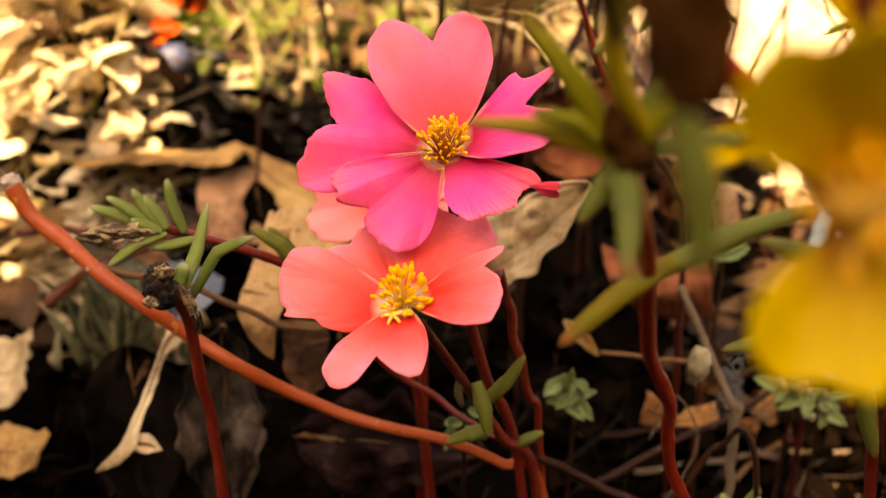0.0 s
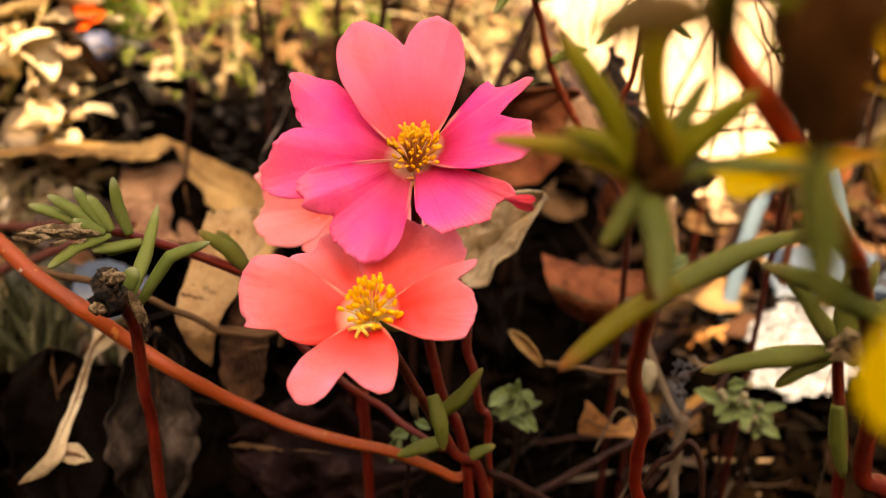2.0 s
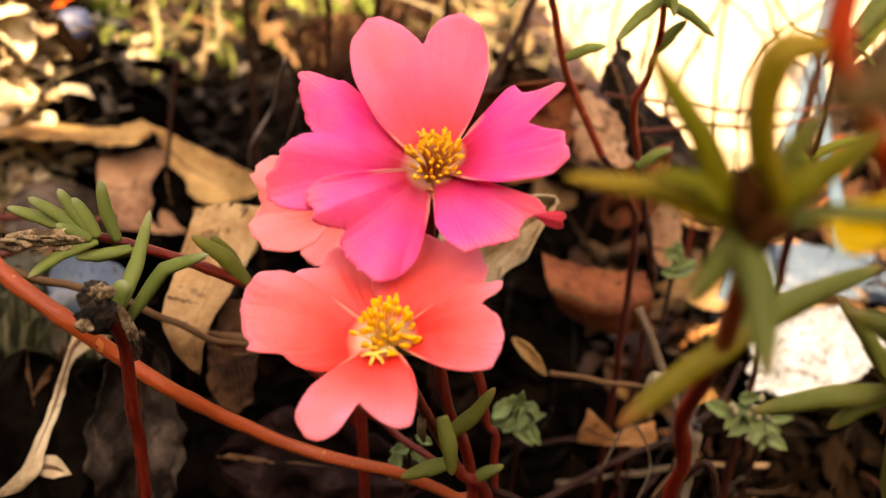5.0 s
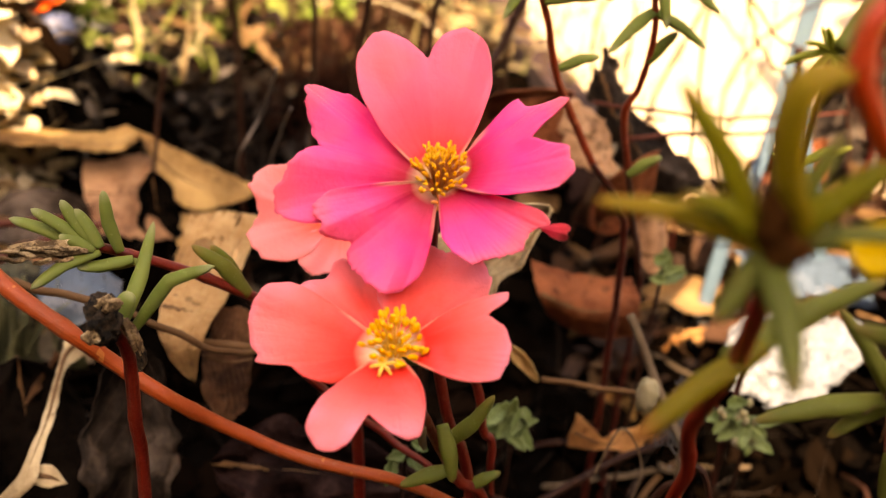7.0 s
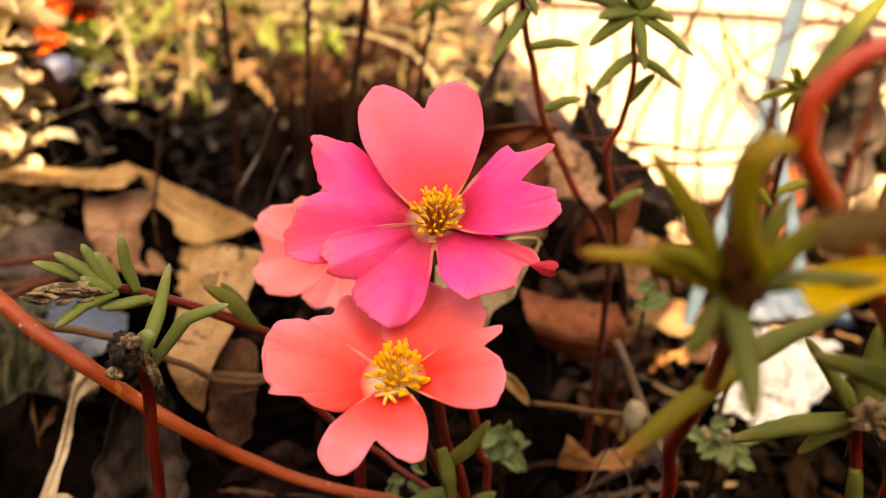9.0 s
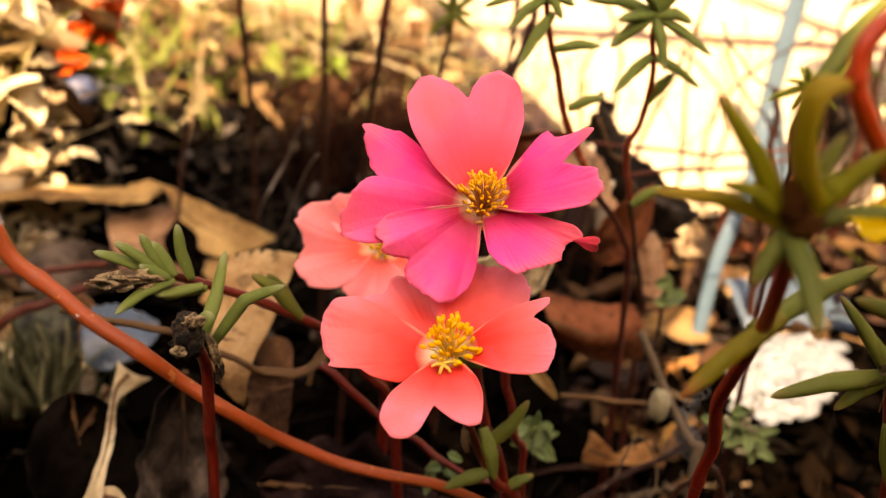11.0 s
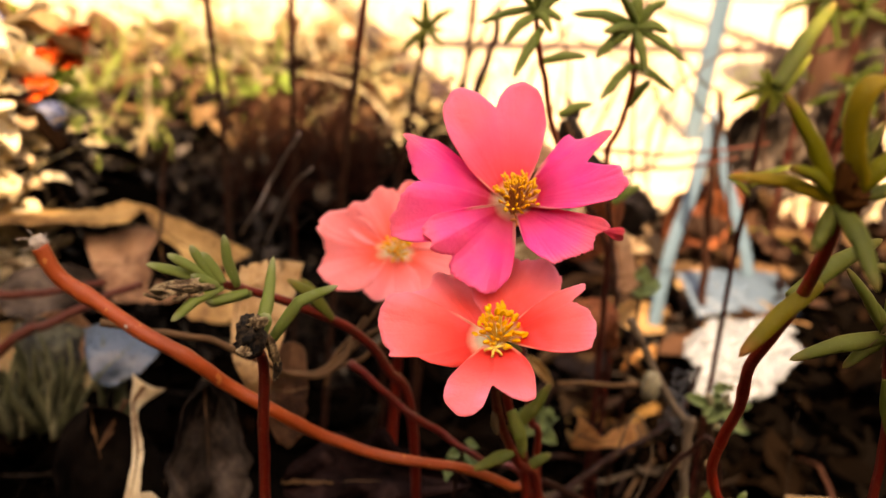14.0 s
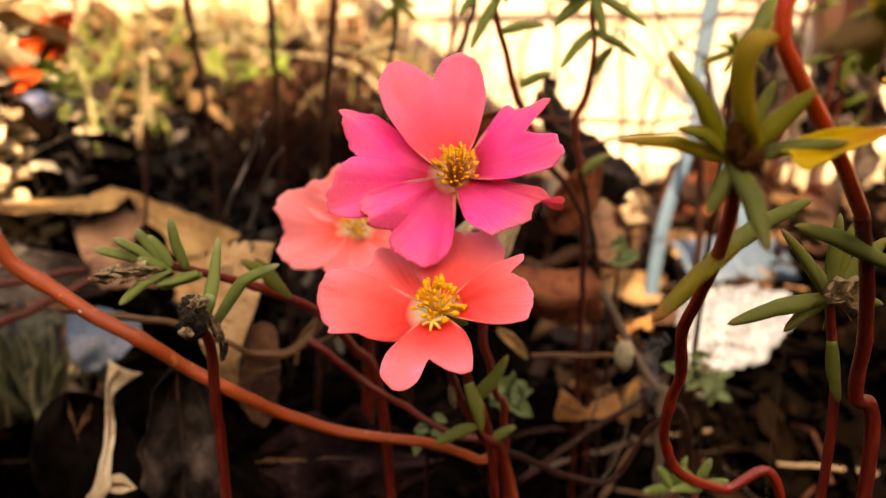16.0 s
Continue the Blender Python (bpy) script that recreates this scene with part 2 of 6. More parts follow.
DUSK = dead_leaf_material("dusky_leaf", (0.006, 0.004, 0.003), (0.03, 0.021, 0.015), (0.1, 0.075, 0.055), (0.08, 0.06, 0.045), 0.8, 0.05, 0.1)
CHIP = dead_leaf_material("orange_leaf", (0.13, 0.045, 0.014), (0.4, 0.17, 0.06), (0.6, 0.3, 0.12), (0.45, 0.22, 0.09))
SCARLET = dead_leaf_material("scarlet_leaf", (0.4, 0.03, 0.008), (0.62, 0.07, 0.015), (0.7, 0.16, 0.03), (0.7, 0.3, 0.1))


def island_material(name, stops, fine_scale, rough=0.7, through=0.2, spec=0.12):
    """Loose scraps in one mesh, each with its own colour."""
    m = Nodes(name)
    rnd = m.n("NewGeometry").outputs["Random Per Island"]
    fine = m.noise(fine_scale, 5, 0.65)
    n = len(stops)
    col = m.ramp(rnd, *[(i / (n - 1), c) for i, c in enumerate(stops)])
    col = m.mix(m.math("MULTIPLY", m.math("SUBTRACT", fine, 0.35), 1.5), col, m.mix(1.0, col, (0.35, 0.3, 0.25), "MULTIPLY"))
    m.base(col, rough, spec)
    nrm = m.bump(fine, 0.6, 0.0006)
    m.see_through(col, through, nrm)
    return m.mat


LITTER = island_material("litter", [(0.02, 0.012, 0.008), (0.1, 0.055, 0.025), (0.3, 0.18, 0.08), (0.05, 0.025, 0.014), (0.46, 0.34, 0.17), (0.18, 0.07, 0.03), (0.58, 0.48, 0.29)], 300)
# near-black copy of LITTER: shade of hollow and bank put into its colour
SHADED_LITTER = island_material("dark_litter", [(0.0005, 0.0004, 0.0003), (0.0015, 0.001, 0.0007), (0.006, 0.0033, 0.0018), (0.001, 0.0008, 0.0006), (0.002, 0.0012, 0.0008), (0.008, 0.004, 0.0022)], 300, 0.95, 0.0, 0.0)
# paler copy of LITTER: strong sunlight is put into its colour
SUN_LITTER = island_material("sunlit_litter", [(0.04, 0.022, 0.012), (0.58, 0.47, 0.27), (0.68, 0.57, 0.36), (0.24, 0.14, 0.07), (0.72, 0.63, 0.43), (0.62, 0.5, 0.3), (0.76, 0.68, 0.5)], 300)
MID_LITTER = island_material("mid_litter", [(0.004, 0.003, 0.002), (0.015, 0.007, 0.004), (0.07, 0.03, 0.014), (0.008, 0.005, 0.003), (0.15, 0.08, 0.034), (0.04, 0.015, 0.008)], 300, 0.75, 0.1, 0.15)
STRAW = island_material("straw", [(0.5, 0.4, 0.22), (0.66, 0.57, 0.36), (0.36, 0.25, 0.13), (0.6, 0.5, 0.3), (0.36, 0.36, 0.13), (0.22, 0.12, 0.06)], 400)
GRASS = island_material("grass", [(0.09, 0.16, 0.022), (0.16, 0.26, 0.045), (0.28, 0.34, 0.09), (0.24, 0.26, 0.07)], 400, 0.5, 0.35)
DARK_STALK = island_material("dead_stalk", [(0.006, 0.003, 0.002), (0.022, 0.008, 0.005), (0.045, 0.015, 0.008), (0.012, 0.005, 0.003)], 500, 0.85, 0.0, 0.03)
ASH = island_material("ash_fuzz", [(0.008, 0.0065, 0.0055), (0.03, 0.025, 0.021), (0.075, 0.062, 0.05), (0.018, 0.014, 0.011), (0.14, 0.115, 0.08)], 500, 0.9, 0.0, 0.03)
ROOT = island_material("root", [(0.006, 0.004, 0.003), (0.02, 0.013, 0.009), (0.06, 0.045, 0.033), (0.01, 0.007, 0.005)], 500, 0.85, 0.0, 0.05)
TWIG = island_material("twig", [(0.05, 0.03, 0.018), (0.1, 0.058, 0.035), (0.16, 0.1, 0.06)], 500, 0.75, 0.0)


def plain_material(name, a, b, scale, rough=0.6, bump=0.4, dist=0.0005, spec=0.4, sub=0.0):
    m = Nodes(name)
    big = m.noise(scale, 5, 0.65)
    fine = m.noise(scale * 9, 4, 0.7)
    m.base(m.mix(m.math("ADD", m.math("MULTIPLY", big, 0.7), m.math("MULTIPLY", fine, 0.3)), a, b), rough, spec)
    m.bsdf.inputs["Subsurface Weight"].default_value = sub
    m.bsdf.inputs["Subsurface Radius"].default_value = (0.0006, 0.0005, 0.0002)
    m.bump(m.math("ADD", big, m.math("MULTIPLY", fine, 0.6)), bump, dist)
    return m.mat


# far darker than soil: the hollow's occluded shade is put into the colour
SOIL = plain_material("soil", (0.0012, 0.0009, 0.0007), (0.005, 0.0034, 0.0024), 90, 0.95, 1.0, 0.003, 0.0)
ANTHER = plain_material("anther", (0.68, 0.27, 0.01), (0.88, 0.48, 0.04), 900, 0.7, 0.8, 0.0002, 0.2, 0.2)
ANTHER_YELLOW = plain_material("anther_yellow", (0.75, 0.3, 0.008), (0.9, 0.48, 0.03), 900, 0.7, 0.8, 0.0002, 0.2, 0.2)
FILAMENT = plain_material("filament", (0.75, 0.38, 0.04), (0.85, 0.56, 0.1), 600, 0.5)
FILAMENT_RED = plain_material("filament_red", (0.3, 0.05, 0.02), (0.72, 0.3, 0.06), 500, 0.5)
PISTIL = plain_material("pistil", (0.76, 0.42, 0.05), (0.85, 0.56, 0.12), 700, 0.45, sub=0.2)
PISTIL_RED = plain_material("pistil_orange", (0.75, 0.2, 0.05), (0.85, 0.36, 0.1), 700, 0.45, sub=0.2)
OVARY = plain_material("ovary", (0.5, 0.5, 0.22), (0.66, 0.66, 0.36), 500, 0.45, sub=0.2)
HUSK = plain_material("husk", (0.05, 0.027, 0.011), (0.34, 0.22, 0.1), 600, 0.9, 1.0, 0.0012, 0.1)
DRY_BUD = plain_material("dry_bud", (0.16, 0.09, 0.035), (0.6, 0.42, 0.2), 900, 0.85, 1.0, 0.0008, 0.15)


def mottled_material(name, dark, mid, pale, scale):
    """Shrivelled tissue: black pits, brown skin and a few pale papery ridges."""
    m = Nodes(name)
    fac = m.noise(scale, 6, 0.7)
    m.base(m.ramp(fac, (0.44, dark), (0.56, mid), (0.62, mid), (0.7, pale)), 0.75, 0.15)
    m.bump(fac, 1.0, 0.0012)
    return m.mat


PAPERY = mottled_material("papery_bud", (0.1, 0.06, 0.028), (0.36, 0.25, 0.13), (0.68, 0.54, 0.33), 700)
MOTTLED = mottled_material("mottled_husk", (0.004, 0.003, 0.002), (0.05, 0.032, 0.018), (0.5, 0.38, 0.24), 520)
CAPSULE = plain_material("capsule", (0.03, 0.009, 0.002), (0.09, 0.03, 0.006), 420, 0.8, 0.8, 0.0008, 0.05)
SCAR = plain_material("scar", (0.2, 0.13, 0.08), (0.66, 0.56, 0.44), 700, 0.8, 0.8, 0.0005)
TENDRIL = plain_material("tendril", (0.05, 0.022, 0.009), (0.17, 0.09, 0.04), 300, 0.8, spec=0.12)
GREY_TWIG = plain_material("grey_twig", (0.04, 0.027, 0.016), (0.17, 0.12, 0.075), 350, 0.9, 0.8, spec=0.05)
PALE_ROOT = plain_material("pale_root", (0.07, 0.055, 0.042), (0.26, 0.21, 0.17), 500, 0.85, spec=0.1)
WOOL = plain_material("grey_wool", (0.03, 0.03, 0.03), (0.15, 0.15, 0.145), 400, 0.95, 0.8, spec=0.05)
WEED = plain_material("weed_leaf", (0.05, 0.085, 0.02), (0.14, 0.19, 0.06), 260, 0.55)
WEED_PALE = plain_material("weed_bud", (0.13, 0.11, 0.055), (0.3, 0.26, 0.15), 500, 0.75, sub=0.1)
STONE = plain_material("blue_stone", (0.02, 0.03, 0.06), (0.07, 0.09, 0.15), 120, 0.5)
STRAP = plain_material("blue_strap", (0.03, 0.065, 0.09), (0.075, 0.13, 0.165), 150, 0.4)
SHEET = plain_material("white_plastic", (0.03, 0.042, 0.05), (0.27, 0.295, 0.305), 110, 0.12, 0.6, 0.003, 0.9)
BLUE_SHEET = plain_material("blue_plastic", (0.016, 0.03, 0.042), (0.055, 0.088, 0.115), 60, 0.32, 0.3, 0.001, 0.4)
MOSSY = mottled_material("mossy_bark", (0.01, 0.01, 0.008), (0.075, 0.073, 0.045), (0.22, 0.21, 0.135), 160)
SLAB = plain_material("pale_slab", (0.32, 0.22, 0.125), (0.6, 0.49, 0.32), 22, 0.8, 0.6, 0.001)
MORTAR = plain_material("mortar", (0.012, 0.003, 0.002), (0.028, 0.008, 0.005), 40, 0.9)
BLOCK_BEIGE = plain_material("block_beige", (0.42, 0.37, 0.3), (0.52, 0.47, 0.4), 14, 0.85)
BLOCKER_BROWN = plain_material("blocker_brown", (0.07, 0.05, 0.035), (0.13, 0.09, 0.065), 6, 0.9)
POT = plain_material("terracotta", (0.05, 0.018, 0.01), (0.1, 0.04, 0.02), 60, 0.75)


# ---------------------------------------------------------------- mesh makers
def V(*p):
    return Vector(p[0] if len(p) == 1 else p)


def mesh_of(name, verts, faces, mat, uvs=None, smooth=True):
    me = bpy.data.meshes.new(name)
    me.from_pydata([tuple(v) for v in verts], [], faces)
    if uvs is not None:
        lay = me.uv_layers.new(name="UVMap")
        idx = np.empty(len(me.loops), dtype=np.int32)
        me.loops.foreach_get("vertex_index", idx)
        lay.data.foreach_set("uv", np.asarray(uvs, dtype=np.float32)[idx].ravel())
    me.materials.append(mat)
    if smooth:
        me.polygons.foreach_set("use_smooth", [True] * len(me.polygons))
    me.update()
    return me


def part(name, me, parent=None, label="", solid=0.0):
    """Links a mesh as one object, under a thing or a part."""
    ob = new(name, me)
    if parent:
        ob.parent = parent
        ob.matrix_parent_inverse = parent.matrix_world.inverted()
    if label:
        ob["label"] = label
    if solid:
        mod = ob.modifiers.new("thickness", "SOLIDIFY")
        mod.thickness, mod.offset = solid, 0.0
    return ob


def thing(name, at, label, category, group=""):
    ob = new(name)
    ob.location = at
    ob.empty_display_size = 0.005
    bpy.context.view_layer.update()
    return tagged(ob, label, category, group)


def smooth_path(points, step=6):
    """Catmull-Rom through the points."""
    p = [V(q) for q in points]
    p = [p[0] * 2 - p[1]] + p + [p[-1] * 2 - p[-2]]
    out = []
    for i in range(1, len(p) - 2):
        for k in range(step):
            t = k / step
            a, b, c, d = p[i - 1], p[i], p[i + 1], p[i + 2]
            out.append(0.5 * ((2 * b) + (c - a) * t + (2 * a - 5 * b + 4 * c - d) * t * t + (3 * b - a - 3 * c + d) * t ** 3))
    out.append(p[-2])
    return out


def tube_data(path, radius, sides=10, flat=1.0, up=(0, -0.5, 1), caps=True):
    """radius: a number or a function of 0..1 along the path. flat: thickness across up against width."""
    n = len(path)
    verts, uvs, faces = [], [], []
    tang = [(path[min(i + 1, n - 1)] - path[max(i - 1, 0)]).normalized() for i in range(n)]
    side = tang[0].cross(V(up))
    side = (side if side.length > 1e-4 else tang[0].orthogonal()).normalized()
    for i, (p, d) in enumerate(zip(path, tang)):
        side = (side - d * side.dot(d)).normalized()
        top = side.cross(d)
        r = radius(i / (n - 1)) if callable(radius) else radius
        for k in range(sides):
            a = 2 * math.pi * k / sides
            verts.append(p + side * (r * math.cos(a)) + top * (r * flat * math.sin(a)))
            uvs.append((k / sides, i / (n - 1)))
    for i in range(n - 1):
        for k in range(sides):
            a, b = i * sides + k, i * sides + (k + 1) % sides
            faces.append((a, b, b + sides, a + sides))
    if caps:
        faces.append(tuple(range(sides))[::-1])
        faces.append(tuple((n - 1) * sides + k for k in range(sides)))
    return verts, faces, uvs


def tube(name, points, radius, mat, sides=10, step=6, flat=1.0, rough=0.0, seed=0):
    path = smooth_path(points, step)
    if rough:
        for i in range(len(path)):
            path[i] = path[i] + noise.noise_vector(path[i] * 180 + V(seed, 0, 0)) * rough + noise.noise_vector(path[i] * 40 + V(seed, 3, 0)) * rough * (2.5 if rough > 0.0009 else 0.0)
    v, f, u = tube_data(path, radius, sides, flat)
    return mesh_of(name, v, f, mat, u)


def stem_radius(r0, r1, knots, swell=0.14):
    """Tapered, with swollen joints at the given places along it."""
    def r(t):
        k = sum(math.exp(-((t - q) / 0.012) ** 2) for q in knots)
        return (r0 + (r1 - r0) * t) * (1 + swell * min(k, 1.0) + 0.015 * math.sin(t * 60))
    return r


def stem(name, points, r0, r1, mat, parent, knots=(), label="", rough=0.00008, sides=12):
    return part(name, tube(name, points, stem_radius(r0, r1, knots), mat, sides, 14, 1.0, rough, r0 * 1e4), parent, label)


def leaf_profile(r, taper):
    def f(t):
        return r * (0.66 + 0.34 * math.sin(min(t / 0.3, 1) * math.pi / 2)) * (1.08 - taper * t * t) * math.sqrt(max(1e-3, 1 - max(0.0, (t - 0.72) / 0.2805) ** 2.3)) * (1.0 if t < 0.985 else 0.7)
    return f


def leaf(base, tip, parent, r=0.0012, bend=(0, 0, 0), mat=None, label="", name="leaf", taper=0.42):
    """A fleshy, half-round purslane leaf."""
    a, b = V(base), V(tip)
    mid = (a + b) / 2 + V(bend)
    pts = [a, a * 0.25 + mid * 0.6 + b * 0.15, mid * 0.6 + a * 0.12 + b * 0.28, b]
    v, f, u = tube_data(smooth_path(pts, 9), leaf_profile(r, taper), 12, 0.72)
    return part(name, mesh_of(name, v, f, mat or GREEN, u), parent, label)


def curled_leaf(points, parent, r, mat, label=""):
    """A fleshy leaf bent along several points."""
    v, f, u = tube_data(smooth_path(points, 7), leaf_profile(r, 0.1), 12, 0.6)
    return part("leaf", mesh_of("leaf", v, f, mat, u), parent, label)


def ball_data(centre, r, sides=8, rings=6, squash=(1, 1, 1), lump=0.0, seed=0.0):
    c = V(centre)
    verts, faces = [c + V(0, 0, -r * squash[2])], []
    for i in range(1, rings):
        a = -math.pi / 2 + math.pi * i / rings
        for k in range(sides):
            b = 2 * math.pi * k / sides
            d = V(math.cos(a) * math.cos(b), math.cos(a) * math.sin(b), math.sin(a))
            k2 = 1 + lump * noise.noise(d * 1.7 + V(seed, seed * 0.7, 0))
            verts.append(c + V(d.x * squash[0], d.y * squash[1], d.z * squash[2]) * r * k2)
    verts.append(c + V(0, 0, r * squash[2]))
    last = len(verts) - 1
    for k in range(sides):
        faces.append((0, 1 + (k + 1) % sides, 1 + k))
        faces.append((last, last - sides + k, last - sides + (k + 1) % sides))
    for i in range(rings - 2):
        for k in range(sides):
            a, b = 1 + i * sides + k, 1 + i * sides + (k + 1) % sides
            faces.append((a, b, b + sides, a + sides))
    return verts, faces


def petal(centre, tip, facing, parent, mat, spread=0.55, notch=0.12, cup=0.1, side=0.1, ruffle=0.02, waves=9.0, seed=0.0, lean=0.0, tear=0.012, label="", name="petal", cuts=(), pleat=0.012, rim=(), twist=0.0):
    """A heart-shaped petal that fans out from the flower's centre; cuts: notches in the rim (place, depth, width).
    rim: instead of the heart, how far the blade reaches in each direction (degrees from the tip's, part of the tip's distance)."""
    c, t, n = V(centre), V(tip), V(facing).normalized()
    along = (t - c)
    length = along.length
    along.normalize()
    across = along.cross(n).normalized()
    up = across.cross(along)
    NU, NV = (120 if rim else 64), 26
    if rim:
        turns = np.linspace(rim[0][0], rim[-1][0], NU + 1)
        reach = np.interp(turns, [a for a, _ in rim], [r for _, r in rim])
        reach = np.convolve(np.pad(reach, 2, "edge"), (0.12, 0.22, 0.32, 0.22, 0.12), "valid")
    verts, uvs, faces = [], [], []
    for j in range(NV + 1):
        s = j / NV
        for i in range(NU + 1):
            q = 2 * i / NU - 1
            if rim:
                R = reach[i] + 1.0 * tear * noise.noise(V(q * 7 + seed, seed, 4)) + 1.2 * tear * abs(noise.noise(V(q * 12 + seed, seed, 9))) + 0.3 * tear * noise.noise(V(q * 40 + seed, seed, 3))
                th = radians(turns[i])
            else:
                R = (1 - notch * math.exp(-(q / 0.17) ** 2)) * (1 - 0.52 * abs(q) ** 4.2) * (1 + lean * q)
                R += tear * noise.noise(V(q * 3.2 + seed, seed * 1.3, 0)) + tear * 0.8 * noise.noise(V(q * 9 + seed, seed, 4)) + 0.35 * tear * noise.noise(V(q * 22 + seed, seed, 9)) + 0.004 * noise.noise(V(q * 30 + seed, seed, 2))
                for place, deep, wide in cuts:
                    R -= deep * math.exp(-abs((q - place) / wide) ** 1.5)
                th = spread * q * (0.75 + 0.25 * s)
            r = s * R
            w = min(1.0, r)
            h = (0.5 * tear * w ** 6 * noise.noise(V(q * 16 + seed, s * 3, 6)) if rim else 0.0) + cup * (r ** 2) + side * q * q * r + twist * min(q, 0.0) * r + ruffle * w ** 3 * math.sin(waves * q + seed * 2.1) + 0.32 * ruffle * w ** 7 * math.sin(waves * 2.9 * q + seed) * (0.4 + abs(noise.noise(V(q * 2, seed, 1)))) + 0.03 * s * noise.noise(V(q * 1.5 + seed, s * 2, 2))
            h += 0.10 * r * s * noise.noise(V(q * 2.4 + seed, s * 1.5, 7)) + (0.0 if rim else 0.004) * math.sin(q * 30 + seed) * s * (1 - 0.5 * s)
            h += pleat * r * (0.4 + 0.6 * s) * (abs(noise.noise(V(q * 6 + seed, s * 0.9, 3))) * 2.2 + noise.noise(V(q * 14 + seed, s * 1.2, 8)))
            verts.append(c + along * (length * r * math.cos(th)) + across * (length * r * math.sin(th)) + up * (length * h))
            uvs.append((i / NU, min(1.0, r / 1.05) if rim else s))
    w = NU + 1
    for j in range(NV):
        for i in range(NU):
            faces.append((j * w + i, j * w + i + 1, (j + 1) * w + i + 1, (j + 1) * w + i))
    return part(name, mesh_of(name, verts, faces, mat, uvs), parent, label, 0.00014)


def stamens(centre, facing, parent, count, reach, height, anther_mat, filament_mat, seed=1, size=0.00036, rise=0.0006):
    """A tuft of filaments that fan out and upwards, each with its long anther."""
    rng = random.Random(seed)
    c, n = V(centre), V(facing).normalized()
    a = n.orthogonal().normalized()
    b = n.cross(a)
    up = (V(0, 0, 1) - n * n.z).normalized()
    for k in range(count):
        ang = k * 2.39996 + rng.uniform(-0.25, 0.25)
        rad = math.sqrt((k + 0.5) / count)
        d = a * math.cos(ang) + b * math.sin(ang)
        root = c + d * (0.0006 * rad) - n * 0.0002 - up * (rise + 0.0001)
        hgt = height * (1.0 - 0.45 * rad) * rng.uniform(0.75, 1.15)
        end = c + d * (reach * rad * rng.uniform(0.75, 1.1)) + n * hgt + up * (rise * (1.4 - rad))
        mid = root * 0.45 + end * 0.55 + n * (hgt * 0.14) - d * (reach * 0.1 * rad)
        v, f, u = tube_data(smooth_path([root, mid, end], 4), 0.00009, 5)
        fil = part("stamen", mesh_of("stamen", v, f, filament_mat, u), parent)
        way = ((end - mid).normalized() + V(rng.uniform(-1, 1), rng.uniform(-1, 1), rng.uniform(-1, 1)) * 0.5).normalized()
        half = size * rng.uniform(0.95, 1.5)
        path = smooth_path([end - way * half * 0.8, end + V(rng.uniform(-1, 1), 0, rng.uniform(-1, 1)) * size * 0.3, end + way * half], 4)
        fat = size * rng.uniform(0.68, 0.95)
        v, f, u = tube_data(path, lambda t: fat * (0.55 + 0.45 * math.sin(math.pi * min(1.0, 0.1 + 0.85 * t))), 7, 0.8)
        part("anther", mesh_of("anther", v, f, anther_mat, u), fil)


def pistil(centre, facing, parent, height, lobes, spread, toward, r=0.00017, mat=None):
    c, n = V(centre), V(facing).normalized()
    top = c + n * height * 0.6 + V(toward)
    v, f, u = tube_data(smooth_path([c, c + n * height * 0.4 + V(toward) * 0.4, top], 4), r, 7)
    a = n.orthogonal().normalized()
    b = n.cross(a)
    for k in range(lobes):
        ang = 2 * math.pi * k / lobes + 0.3
        d = a * math.cos(ang) + b * math.sin(ang)
        v2, f2, u2 = tube_data(smooth_path([top, top + d * spread * 0.6 + n * 0.0003, top + d * spread], 4), lambda t: r * (1.1 - 0.3 * t), 6)
        o = len(v)
        v, u = v + v2, u + u2
        f += [tuple(i + o for i in q) for q in f2]
    part("pistil", mesh_of("pistil", v, f, mat or PISTIL, u), parent, "star-shaped pistil")
    v, f = ball_data(c + n * 0.0001, 0.0012, 12, 8, (1, 1, 0.7), 0.15, 1)
    part("ovary", mesh_of("ovary", v, f, OVARY), parent, "pale green ovary")


def blade_data(length, width, shape=1.0, curl=0.3, bow=0.2, wave=0.08, fold=0.0, lobes=0.0, seed=0.0, nu=22, nv=34, ragged=0.04):
    """A dry leaf lying along +y from its stalk at the origin, z up."""
    verts, uvs, faces = [], [], []
    for j in range(nv + 1):
        t = j / nv
        half = width / 2 * (math.sin(math.pi * min(1, t ** (0.75 * shape))) ** 0.75 if 0 < t < 1 else 0.02)
        half *= 1 + lobes * math.cos(t * 21 + seed) + ragged * 2.5 * noise.noise(V(t * 9, seed, 0))
        for i in range(nu + 1):
            q = 2 * i / nu - 1
            x, y = half * q, length * t
            z = curl * width * (q * q) * (0.4 + 0.6 * math.sin(math.pi * t)) + bow * length * (t - t * t) * -1.0 + fold * width * abs(q) * 0.5
            z += wave * width * (noise.noise(V(q * 1.6 + seed, t * 3.2, seed)) + 0.45 * noise.noise(V(q * 4 + seed, t * 8, 3)) + 0.3 * abs(noise.noise(V(q * 5 + seed, t * 9, 8))) - 0.12 * abs(noise.noise(V(q * 11 + seed, t * 20, 5))))
            verts.append(V(x * (1 - 0.25 * abs(curl) * q * q), y, z))
            uvs.append((0.5 + q / 2, t))
    w = nu + 1
    for j in range(nv):
        for i in range(nu):
            faces.append((j * w + i, j * w + i + 1, (j + 1) * w + i + 1, (j + 1) * w + i))
    return verts, faces, uvs


